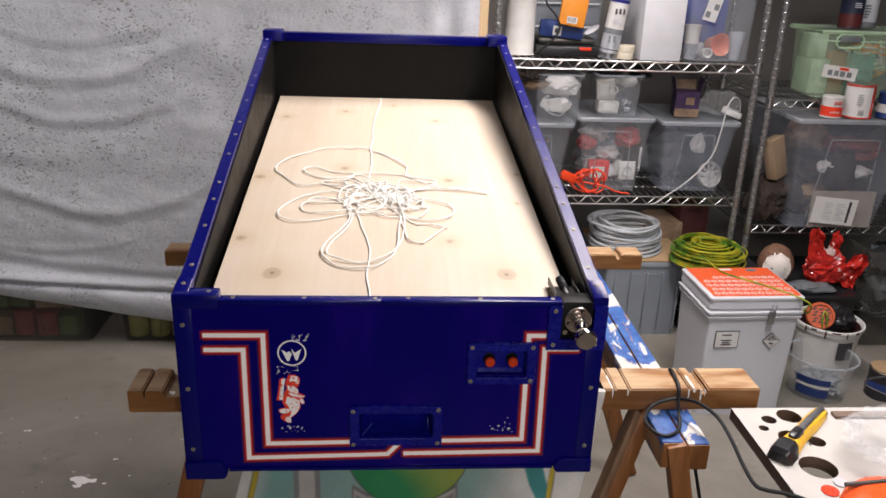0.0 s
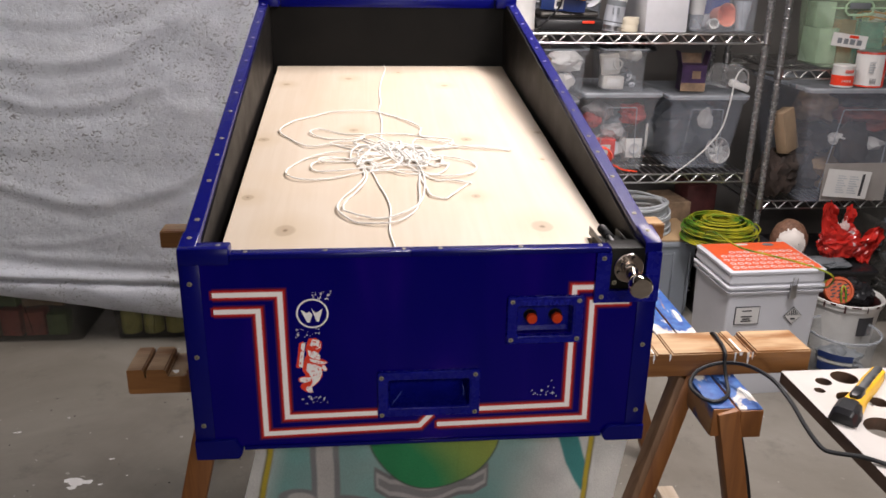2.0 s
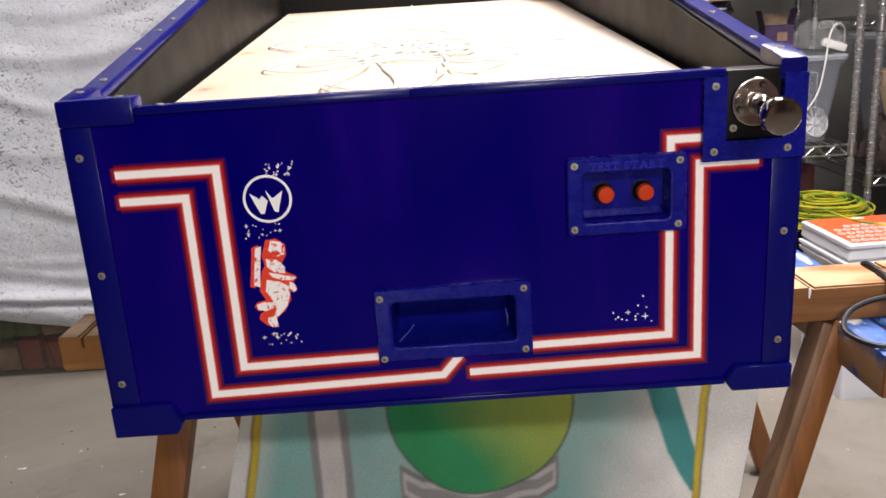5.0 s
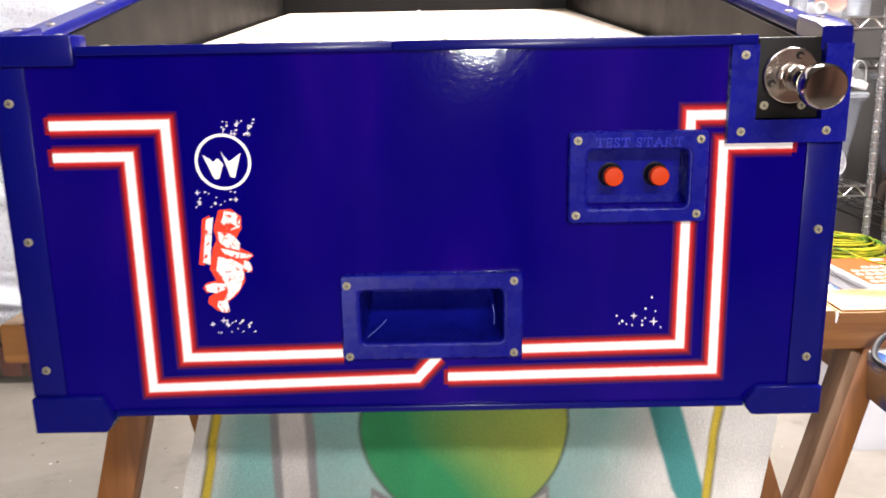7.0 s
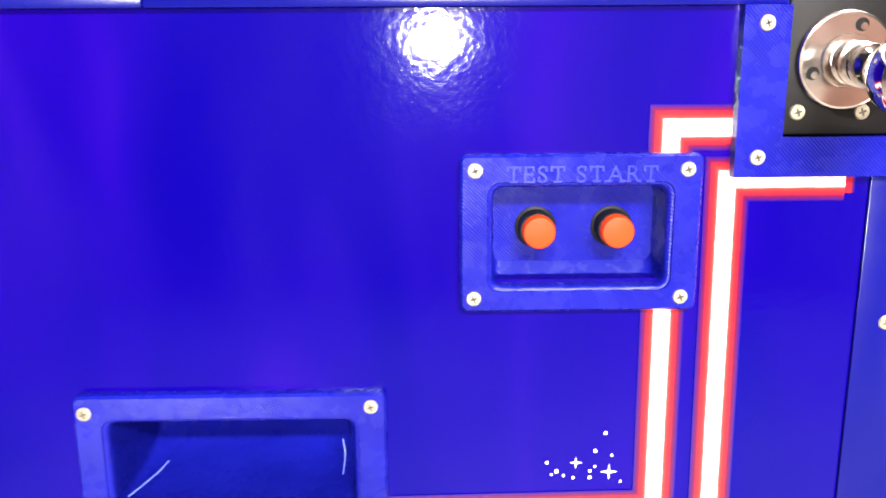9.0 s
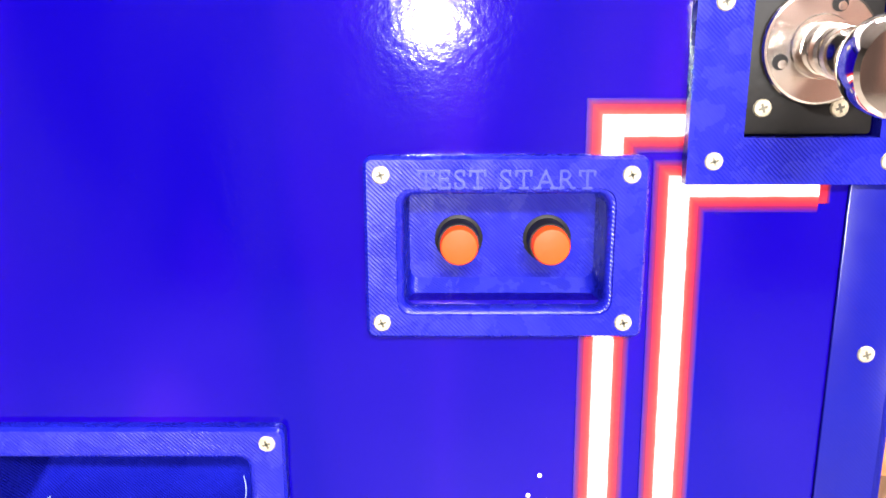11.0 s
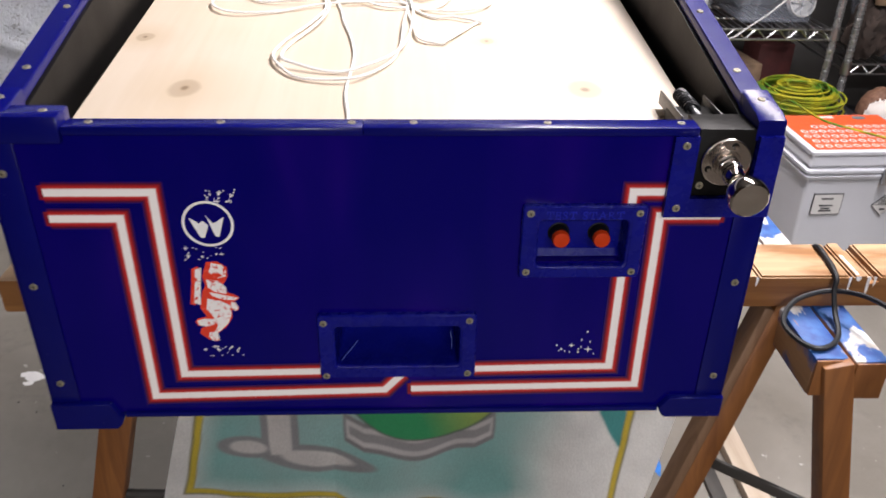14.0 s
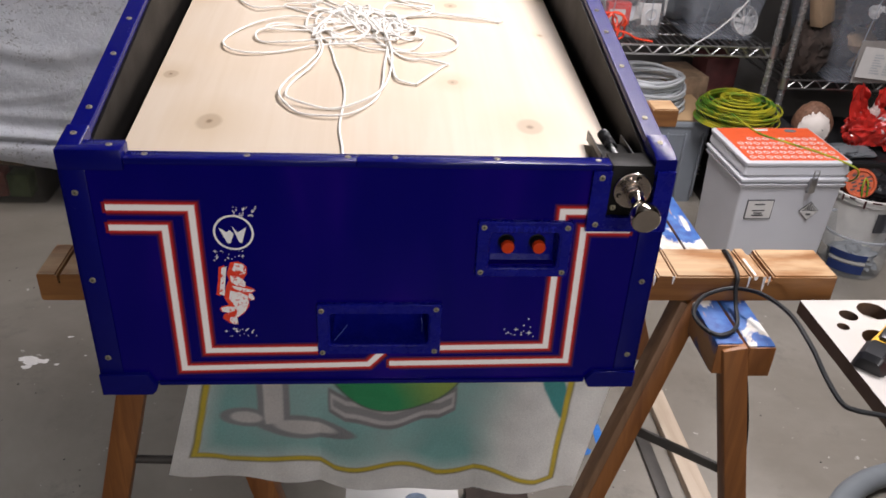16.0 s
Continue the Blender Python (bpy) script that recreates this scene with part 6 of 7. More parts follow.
part("body", box(-0.045, 0.045, -0.008, 0.008, 0.0, 0.17, 0.002, None, pose(0.622, 1.905, SA + 0.105, -6, 9, 0)), ORANGEPACK, pack)
part("barcode", box(-0.018, 0.018, -0.0095, -0.0085, 0.008, 0.030, 0, None, pose(0.622, 1.905, SA + 0.105, -6, 9, 0)), PAPER, pack, "white barcode label")
for k in range(6):
    part("print_bar", box(-0.015 + 0.005 * k, -0.0125 + 0.005 * k, -0.0102, -0.0096, 0.012, 0.027, 0, None, pose(0.622, 1.905, SA + 0.105, -6, 9, 0)), INK, pack, "", 0)
BLUECAP = plain("deep_blue_cap", (0.008, 0.010, 0.16), 0.35)
spray = can("spray_can", 0.762, 1.905, SA, 0.033, 0.205, plain("silver_can_label", (0.40, 0.42, 0.46), 0.35, 0.3), "silver-grey spray can with a blue cap leaning on the wire shelf", "spray can", [(0.0, 0.020, STEEL), (0.030, 0.033, INK), (0.084, 0.102, SLATE), (0.102, 0.188, PAPER), (0.190, 0.205, BLUECAP)], (0.030, 0.05, BLUECAP), (0, 8))
bars(0.786, 1.905 - 0.0350, SA + 0.160, 0.040, 0.018, 3, spray, INK, 12)
bars(0.779, 1.905 - 0.0350, SA + 0.130, 0.034, 0.020, 4, spray, GREYBOX, 13, False)
bars(0.768, 1.905 - 0.0350, SA + 0.068, 0.030, 0.022, 2, spray, SLATE, 14)
for k in range(2):
    solo("tape_roll", lathe([(0.018, 0), (0.0295, 0), (0.030, 0.002), (0.030, 0.021), (0.0295, 0.023), (0.018, 0.023)], pose(0.822 + 0.003 * k, 1.90, SA + 0.0235 * k), 28, None, True), plain("cream_tape", (0.62, 0.56, 0.44), 0.6, vary=0.05) if k == 0 else bpy.data.materials["cream_tape"],
         "roll of cream masking tape on the wire shelf", "tape roll", "tape rolls")
carton("white_carton", 0.862, 1.008, 1.865, 2.10, SA, SA + 0.28, plain("white_card", (0.60, 0.605, 0.635), 0.7, vary=0.04), "plain white upright carton on the wire shelf", 2)
tub("clear_tub", 1.025, 1.275, 1.872, 2.20, SA, SA + 0.26, CLEAR, "clear tub holding white cups on the wire shelf", "storage box", "plastic boxes", 0.012, None)
for x, z, r, h, mat_, lab in ((1.062, SA + 0.004, 0.027, 0.050, MILKY, "white"), (1.064, SA + 0.056, 0.029, 0.062, WHITE, "white")):
    solo("plastic_cup", lathe([(0, 0), (r * 0.85, 0), (r, h), (r * 1.06, h + 0.002), (r * 0.95, h), (r * 0.8, 0.004), (0, 0.004)], pose(x, 1.925, z), 24), mat_, "white plastic cup inside the clear tub", "cup", "cups in the tub")
solo("plastic_cup", lathe([(0, 0.002), (0.026, 0.002), (0.037, 0.062), (0.040, 0.064), (0.035, 0.06), (0.024, 0.006), (0, 0.006)], pose(1.158, 1.985, SA + 0.048, 84, 0, 14), 28), plain("salmon_plastic", (0.80, 0.30, 0.20), 0.4), "salmon pink beaker lying on its side in the tub", "cup", "cups in the tub")
solo("plastic_cup", lathe([(0, 0), (0.018, 0), (0.018, 0.03), (0.015, 0.03), (0.015, 0.004), (0, 0.004)], pose(1.120, 1.93, SA + 0.022, 80, 0, 0), 20), WHITE, "small white ring cup in the tub", "cup", "cups in the tub")
solo("plastic_cup", lathe([(0, 0), (0.017, 0), (0.027, 0.095), (0.028, 0.096), (0.026, 0.095), (0.016, 0.003), (0, 0.003)], pose(1.222, 1.915, SA + 0.004), 24), MILKY, "cloudy tapered beaker holding tubes in the clear tub", "cup", "cups in the tub")
for k in range(3):
    solo("white_tube", rod((1.214 + 0.006 * k, 1.910 + 0.005 * k, SA + 0.010), (1.208 + 0.019 * k, 1.915, SA + 0.098 - 0.010 * k), 0.0045, 8), GREYBOX, "white plastic tube standing in the tub", "tube", "tubes in the tub")
carton("blue_carton", 1.045, 1.225, 2.03, 2.16, SA + 0.05, SA + 0.30, plain("mid_blue_card", (0.045, 0.065, 0.26), 0.5), "large blue carton standing in the clear tub", -3)
solo("white_pack", box(1.05, 1.24, 2.02, 2.17, SA + 0.005, SA + 0.049, 0.004), GREYBOX, "pale pack under the blue carton in the tub", "pack")
lbl = thing("paper_label", 1.102, 1.869, SA + 0.13, "slanting white label with rows of print on the clear tub", "label")
lm = pose(1.094, 1.8685, SA + 0.138, 0, 14, 0) @ Matrix.Diagonal((1.2, 1, 1, 1))
part("sheet", box(-0.020, 0.020, -0.0008, 0.0008, 0.0, 0.10, 0, None, lm), PAPER, lbl, "", 0)
for k in range(6):
    part("print_bar", box(-0.016 + 0.018 * (k % 2), -0.002 + 0.018 * (k % 2), -0.0016, -0.0009, 0.010 + 0.030 * (k // 2), 0.030 + 0.030 * (k // 2), 0, None, lm), GREYBOX if k % 3 else SLATE, lbl, "", 0)

# middle level of the first unit
MIX = [WHITE, RED, GREYBOX, SLATE]
tub("clear_tub", 0.405, 0.665, 1.885, 2.24, SB, SB + 0.245, CLEAR, "clear lidded tub with mixed parts on the wire shelf", "storage box", "plastic boxes", 0.03, MILKY)
solo("clear_tub_contents", jumble(0.45, 0.62, 1.93, 2.2, SB + 0.01, SB + 0.15, [SLATE, DARK, CAMO[3], GREYBOX], 60, 8, (0.012, 0.05)), [SLATE, DARK, CAMO[3], GREYBOX], "mixed small parts heaped in the clear tub", "small parts", kind="stuff")
tub("clear_tub", 0.680, 0.958, 1.880, 2.24, SB, SB + 0.270, CLEAR, "clear lidded tub with red and white parts on the wire shelf", "storage box", "plastic boxes", 0.035, MILKY)
solo("clear_tub_contents", jumble(0.72, 0.92, 1.95, 2.2, SB + 0.004, SB + 0.09, MIX, 70, 9, (0.012, 0.045)), MIX, "red and white electrical parts heaped in the clear tub", "small parts", kind="stuff")
solo("film_scraps", rags([(0.775, 2.02, SB + 0.190, 0.050, 0.050, 0.030, 0), (0.745, 1.99, SB + 0.165, 0.035, 0.035, 0.025, 1), (0.895, 2.0, SB + 0.185, 0.045, 0.045, 0.035, 1), (0.84, 2.06, SB + 0.15, 0.07, 0.06, 0.04, 2), (0.82, 1.98, SB + 0.125, 0.04, 0.03, 0.03, 0), (0.76, 2.05, SB + 0.12, 0.05, 0.05, 0.04, 3)], 31.0),
     (plain("dull_white_wrap", (0.40, 0.38, 0.38), 0.5, vary=0.2, scale=60), plain("faded_red_wrap", (0.40, 0.060, 0.055), 0.5, vary=0.3, scale=60), CRATEGREY, SLATE), "crumpled white and red wrappings in the clear tub", "wrappings", kind="stuff", smooth=24)
small = thing("red_carton", 0.78, 1.93, SB + 0.03, "small red carton with a white label in the tub", "carton")
part("body", box(0.742, 0.818, 1.922, 1.96, SB + 0.036, SB + 0.108, 0.002), RED, small)
part("label", box(0.748, 0.800, 1.9205, 1.9215, SB + 0.045, SB + 0.088, 0), PAPER, small, "white printed label", 0)
solo("white_cable_ring", sweep([(0.934 + 0.006 * math.cos(a), 1.935 + 0.010 * math.cos(a), SB + 0.115 + 0.045 * math.sin(a)) for a in (2 * math.pi * k / 30 for k in range(30))], 0.0025, 6, None, True), WHITE, "ring of white cable standing in the tub", "cable ring")
sock = thing("wall_socket", 0.885, 1.922, SB + 0.06, "white wall socket lying in the tub", "socket")
part("plate", box(0.855, 0.915, 1.918, 1.926, SB + 0.04, SB + 0.11, 0.003), WHITE, sock)
part("well", lathe([(0.019, 0.0), (0.019, 0.004), (0.016, 0.004), (0.014, -0.004), (0, -0.004)], pose(0.885, 1.918, SB + 0.075, 90, 0, 0), 20), GREYBOX, sock)
tub("grey_tub", 0.990, 1.278, 1.885, 2.24, SB, SB + 0.260, CLOUDY, "cloudy grey lidded tub on the wire shelf", "storage box", "plastic boxes", 0.035, MILKY)
solo("grey_tub_contents", rags([(1.10, 2.13, SB + 0.09, 0.10, 0.06, 0.09, 0), (1.18, 2.14, SB + 0.09, 0.09, 0.05, 0.09, 0), (1.14, 2.14, SB + 0.17, 0.10, 0.05, 0.06, 0)], 51.0), (SLATE, DARK), "dark grey cloth lying in the grey tub", "cloth", kind="stuff", smooth=30)
fan = thing("fan_impeller", 1.212, 1.94, SB + 0.01, "white plastic fan impeller in the grey tub", "fan piece")
fm = pose(1.212, 1.945, SB + 0.058, 72, 0, 16)
part("hub", lathe([(0, -0.010), (0.014, -0.010), (0.016, 0.006), (0.012, 0.012), (0, 0.014)], fm, 20), WHITE, fan)
part("shroud", lathe([(0.043, -0.012), (0.046, -0.012), (0.049, 0.008), (0.046, 0.010), (0.042, -0.008)], fm, 32, None, True), WHITE, fan, "round white shroud")
for k in range(9):
    part("blade", box(0.013, 0.046, -0.010, 0.010, -0.0012, 0.0012, 0.0006, None, fm @ pose(0, 0, 0.0, 0, 0, 40 * k + 10) @ pose(0, 0, 0, 34, 0, 0)), WHITE, fan)
solo("white_scrap", crumple(1.155, 1.955, SB + 0.172, 0.022, 0.010, 0.034, 7, 0.5), PAPER, "white crumpled scrap in the grey tub", "scrap", smooth=24)
tub("small_clear_box", 0.508, 0.688, 1.870, 2.10, SB + 0.257, SB + 0.428, CLEAR, "small open clear box on a tub lid", "storage box", "small clear boxes", 0.012, None, handles=False)
solo("white_padding", crumple(0.612, 1.955, SB + 0.378, 0.066, 0.045, 0.036, 33, 0.28), PAPER, "crumpled roll of white padding lying in the small box", "padding roll", smooth=30)
solo("small_parts", jumble(0.525, 0.67, 1.89, 2.07, SB + 0.262, SB + 0.315, [GREYBOX, SLATE, WHITE], 24, 71, (0.015, 0.045)), [GREYBOX, SLATE, WHITE], "pale small parts in the bottom of the small box", "small parts", kind="stuff")
tub("small_clear_box", 0.738, 0.908, 1.895, 2.08, SB + 0.2805, SB + 0.426, CLEAR, "small open clear box with white fittings on a tub lid", "storage box", "small clear boxes", 0.010, None, handles=False)
CREAM = plain("cream_fitting_plastic", (0.50, 0.475, 0.43), 0.45, vary=0.12, scale=30)
for x, z, w, h, lean, yaw in ((0.790, SB + 0.286, 0.078, 0.046, 3, 4), (0.785, SB + 0.336, 0.066, 0.070, -7, -12), (0.845, SB + 0.385, 0.060, 0.026, 12, 18)):
    fit = thing("white_fitting", x, 1.955, z, "cream plastic fitting heaped in the small box", "fitting", "fittings")
    m = pose(x, 1.950, z, 0, lean, yaw)
    part("body", box(-w / 2, w / 2, -0.026, 0.026, 0, h, 0.006, None, m), CREAM, fit)
    part("rocker", box(-w * 0.30, w * 0.30, -0.0290, -0.0262, h * 0.22, h * 0.80, 0.001, None, m), WHITE, fit, "paler rocker plate")
solo("tape_ring", lathe([(0.014, 0), (0.017, 0), (0.017, 0.008), (0.014, 0.008)], pose(0.800, 1.918, SB + 0.372, 78, 0, 8), 24, None, True), CREAM, "pale tape ring on the fittings", "ring")
solo("fittings_heap", jumble(0.838, 0.895, 1.925, 2.05, SB + 0.286, SB + 0.32, [SLATE, GREYBOX, DARK], 22, 61, (0.008, 0.025)), [SLATE, GREYBOX, DARK], "small dark fittings in the small box", "small parts", kind="stuff")
solo("white_pipe", rod((0.845, 1.935, SB + 0.395), (0.885, 1.95, SB + 0.402), 0.016, 18), WHITE, "short white pipe lying on the small box contents", "pipe")
for k, (x, z) in enumerate(((0.765, SB + 0.432), (0.815, SB + 0.436), (0.918, SB + 0.425))):
    solo("black_cloth", crumple(x, 2.0, z, 0.038, 0.04, 0.022, 4 + k, 0.5), DARK, "crumpled black cloth on the small box", "cloth", "black rags")
glove = thing("work_glove", 0.49, 1.91, SB + 0.36, "dark furry work glove with a tan palm on a box", "glove")
part("cuff", crumple(0.506, 1.905, SA - 0.050, 0.048, 0.040, 0.034, 6, 0.4), BROWNFUR, glove, "dark furry cuff")
part("palm", crumple(0.520, 1.925, SA - 0.098, 0.042, 0.034, 0.022, 8, 0.2), CAMO[3], glove, "tan leather palm")
pb = thing("purple_carton", 1.105, 2.02, SB + 0.270, "open purple carton with brown flaps on the tub lid", "carton")
pm = pose(1.105, 2.010, SB + 0.270, 0, 0, -8)
part("body", holed(-0.043, 0.043, 0.0, 0.092, -0.038, 0.038, []), PURPLE, pb, "purple printed card", 0).matrix_basis = pm
part("base_band", box(-0.0435, 0.0435, -0.0392, -0.0384, 0.0, 0.030, 0, None, pm), CAMO[3], pb, "brown printed band")
part("print_spot", box(-0.006, 0.024, -0.0394, -0.0386, 0.045, 0.072, 0, None, pm), CAMO[3], pb)
for sx, a in ((-1, 14), (1, -12)):
    part("flap", box(-0.0008, 0.0008, -0.036, 0.036, 0, 0.048, 0, None, pm @ pose(sx * 0.043, 0, 0.092, 0, -a, 0)), PURPLE, pb, "open card flap", 0)
part("flap", box(-0.040, 0.040, -0.0008, 0.0008, 0, 0.036, 0, None, pm @ pose(0, 0.038, 0.092, -8, 0, 0)), CAMO[3], pb, "open brown card flap", 0)
strip = thing("power_strip", 1.235, 1.96, SB + 0.270, "white power strip in clear wrap on the tub lid", "power strip")
sm = pose(1.235, 1.955, SB + 0.290, 0, 18, -14)
part("body", box(-0.012, 0.062, -0.016, 0.016, 0.0, 0.024, 0.006, None, sm), PAPER, strip)
for k in range(1, 3):
    part("socket", lathe([(0.016, 0.0), (0.016, 0.003), (0.013, 0.003), (0.012, -0.002), (0, -0.002)], sm @ pose(-0.030 + 0.036 * k, 0, 0.0245) @ Matrix.Diagonal((0.8, 0.8, 0.8, 1)), 18), GREYBOX, strip)
solo("plastic_wrap", crumple(1.222, 1.980, SB + 0.322, 0.075, 0.035, 0.040, 12, 0.5), FILM, "crumpled clear wrap round the power strip", "plastic wrap", smooth=20)
lead = [(1.285, 1.93, SB + 0.300), (1.268, 1.905, SB + 0.345), (1.235, 1.885, SB + 0.360), (1.210, 1.872, SB + 0.325), (1.197, 1.864, SB + 0.24), (1.178, 1.858, SB + 0.16), (1.135, 1.850, SB + 0.10), (1.075, 1.842, SB + 0.045), (1.020, 1.838, SB + 0.006), (0.985, 1.838, SB - 0.022), (0.965, 1.84, SB - 0.03)]
solo("white_lead", sweep(spline(lead, 6), 0.0027, 8), plain("white_vinyl_lead", (0.52, 0.52, 0.515), 0.4), "white lead hanging from the power strip to the shelf", "cable")
rng = random.Random(6)
red_pts = []
for k in range(64):
    a = 2 * math.pi * k / 14
    red_pts.append((0.735 + (0.045 + 0.010 * math.sin(k * 1.3)) * math.cos(a) + 0.020 * math.sin(k * 0.3), 1.868 + 0.009 * math.sin(k * 1.7), SB + 0.048 + 0.042 * math.sin(a)))
red_pts += [(0.79, 1.862, SB + 0.03), (0.83, 1.86, SB + 0.012), (0.885, 1.858, SB + 0.004)]
ext = thing("red_extension_lead", 0.735, 1.868, SB, "coiled red extension lead with plug on the wire shelf", "extension lead")
part("cord", sweep(spline(red_pts, 4), 0.0034, 7), REDLEAD, ext)
gm = pose(0.655, 1.864, SB + 0.062, 0, 24, 10)
part("plug", box(-0.032, 0.030, -0.014, 0.014, -0.017, 0.017, 0.007, None, gm), REDLEAD, ext, "red plug")
for dy in (-0.008, 0.008):
    part("plug_pin", rod(gm @ Vector((-0.030, dy, -0.006)), gm @ Vector((-0.052, dy, -0.006)), 0.0024), CHROME, ext)

# upright pine board between cloth and shelving
carton("pine_board", 0.300, 0.330, 1.86, 1.89, 0.0, 1.9, PALEWOOD, "pale upright pine board beside the shelving", 0, "board")

# second unit
tub("green_tub", 1.505, 1.925, 1.862, 2.10, RA, RA + 0.236, GREENTUB, "green translucent tub on the wire shelf", "storage box", "plastic boxes", 0.02, None)
solo("green_tub_contents", jumble(1.66, 1.90, 1.93, 2.07, RA + 0.01, RA + 0.13, [plain("mint_pack", (0.50, 0.64, 0.50), 0.6), ORANGEPACK, NAVY, PAPER], 36, 17, (0.04, 0.09)), [bpy.data.materials["mint_pack"], ORANGEPACK, NAVY, PAPER], "packets heaped in the green tub", "packets", kind="stuff")
def loop_frame(name, x0, x1, z0, z1, y, r, parent, mat, label):
    pts = [(x0 + 0.012, y, z0), (x1 - 0.012, y, z0), (x1, y, z0 + 0.012), (x1, y, z1 - 0.012), (x1 - 0.012, y, z1), (x0 + 0.012, y, z1), (x0, y, z1 - 0.012), (x0, y, z0 + 0.012)]
    return part(name, sweep(pts, r, 6, None, True), mat, parent, label)


green = [ob for ob in scene.collection.all_objects if ob.name == "green_tub"][0]
loop_frame("handle", 1.560, 1.658, RA + 0.180, RA + 0.224, 1.8585, 0.0040, green, GREENRIM, "moulded grip opening")
part("grip_hole", box(1.572, 1.646, 1.8570, 1.8580, RA + 0.200, RA + 0.220, 0.0004), SLATE, green, "dark opening in the grip")
rim = [(1.505, 1.862, RA + 0.232), (1.925, 1.862, RA + 0.232), (1.925, 2.10, RA + 0.232), (1.505, 2.10, RA + 0.232)]
part("rim", sweep(rim, 0.0075, 6, None, True), GREENRIM, green, "thick pale green rim")
part("lip", sweep([(x, y - 0.001, z - 0.030) for x, y, z in rim[:2]], 0.0030, 6), GREENRIM, green)
carton("mint_carton", 1.530, 1.600, 1.985, 2.06, RA + 0.130, RA + 0.215, bpy.data.materials["mint_pack"], "pale green carton stacked inside the green tub", -4)
# Card colours dulled to paint in the haze of the tub's plastic.
carton("orange_carton", 1.610, 1.668, 1.96, 2.02, RA + 0.006, RA + 0.155, plain("hazed_orange_card", (0.36, 0.15, 0.07), 0.6, vary=0.3, scale=50), "orange carton dulled for haze standing inside the green tub", 5)
carton("teal_carton", 1.672, 1.760, 1.93, 2.0, RA + 0.006, RA + 0.15, plain("hazed_teal_card", (0.09, 0.26, 0.24), 0.6, vary=0.35, scale=45), "teal carton dulled for haze standing inside the green tub", -3)
carton("mint_carton", 1.528, 1.602, 1.95, 2.06, RA + 0.006, RA + 0.128, plain("mint_card", (0.52, 0.66, 0.52), 0.7), "pale green carton inside the green tub", 3)
carton("ochre_carton", 1.955, 2.10, 2.02, 2.16, RA, RA + 0.235, plain("ochre_card", (0.36, 0.22, 0.05), 0.7), "ochre cardboard carton beside the green tub", 4)
lbl = thing("paper_label", 1.59, 1.8575, RA + 0.07, "slanting white label with printed bars on the green tub", "label")
gl = pose(1.592, 1.8575, RA + 0.094, 0, 7, 0)
part("sheet", box(-0.064, 0.064, -0.0008, 0.0008, -0.022, 0.022, 0, None, gl), PAPER, lbl, "", 0)
for x0, w in ((-0.044, 0.016), (-0.020, 0.016), (0.002, 0.018), (0.028, 0.018)):
    part("print_bar", box(x0, x0 + w, -0.0016, -0.0009, -0.012, 0.006, 0, None, gl), SLATE, lbl, "", 0)
part("red_bar", box(-0.004, 0.030, -0.0016, -0.0009, 0.010, 0.019, 0, None, gl), REDPAINT, lbl, "", 0)
NAVYCAN, MAROON = plain("blue_black_tin", (0.02, 0.025, 0.05), 0.4), plain("maroon_tin", (0.10, 0.02, 0.02), 0.4)
tin = can("dark_can", 1.655, 1.97, RA + 0.2405, 0.040, 0.118, NAVYCAN, "dark blue and brown paint can on the green tub", "can", [(0.0, 0.050, MAROON)], None, (0, 0), "cans on the green tub")
bars(1.655, 1.9285, RA + 0.322, 0.030, 0.020, 3, tin, GREYBOX, 5, False)
tin = can("pale_can", 1.742, 2.02, RA + 0.2405, 0.036, 0.115, SLATE, "grey can with white print on the green tub", "can", [(0.020, 0.100, GREYBOX)], None, (0, 0), "cans on the green tub")
bars(1.728, 1.9850, RA + 0.300, 0.030, 0.050, 5, tin, SLATE, 6, False)
solo("tub_board", box(1.54, 1.88, 1.868, 2.095, RA + 0.2370, RA + 0.2400, 0), CLEAR, "clear lid laid on the green tub", "lid")
tub("big_tub", 1.428, 1.880, 1.755, 2.20, RB, RB + 0.409, CLOUDY, "large cloudy lidded tub full of dark clothes on the wire shelf", "storage box", "plastic boxes", 0.062, MILKY)
solo("big_tub_contents", rags([(1.59, 2.03, RB + 0.08, 0.07, 0.08, 0.08, 0), (1.70, 2.00, RB + 0.07, 0.11, 0.08, 0.07, 3), (1.60, 2.03, RB + 0.19, 0.08, 0.08, 0.06, 0), (1.670, 1.855, RB + 0.205, 0.058, 0.035, 0.075, 0), (1.612, 1.860, RB + 0.225, 0.026, 0.025, 0.022, 2),
                             (1.75, 1.875, RB + 0.20, 0.045, 0.03, 0.022, 2), (1.74, 1.93, RB + 0.285, 0.10, 0.08, 0.040, 4), (1.58, 1.98, RB + 0.32, 0.06, 0.08, 0.06, 5), (1.72, 1.98, RB + 0.355, 0.11, 0.08, 0.045, 0)], 71.0),
     (BROWNFUR, SLATE, PAPER, CARD, CAMO[1], CAMO[3]), "clothes and rags folded into the large tub", "clothes", kind="stuff", smooth=30)
solo("kraft_card", box(1.545, 1.785, 1.788, 1.792, RB + 0.012, RB + 0.150, 0, None), plain("grey_kraft_card", (0.27, 0.25, 0.235), 0.85, scale=9), "grey-brown card standing in the front of the large tub", "card")
lbl = thing("paper_label", 1.65, 1.776, RB + 0.03, "slanting white label with print on the large tub", "label")
lm = pose(1.630, 1.7755, RB + 0.078, 0, 5, 0)
part("sheet", box(-0.082, 0.082, -0.0008, 0.0008, -0.050, 0.050, 0, None, lm), PAPER, lbl, "", 0)
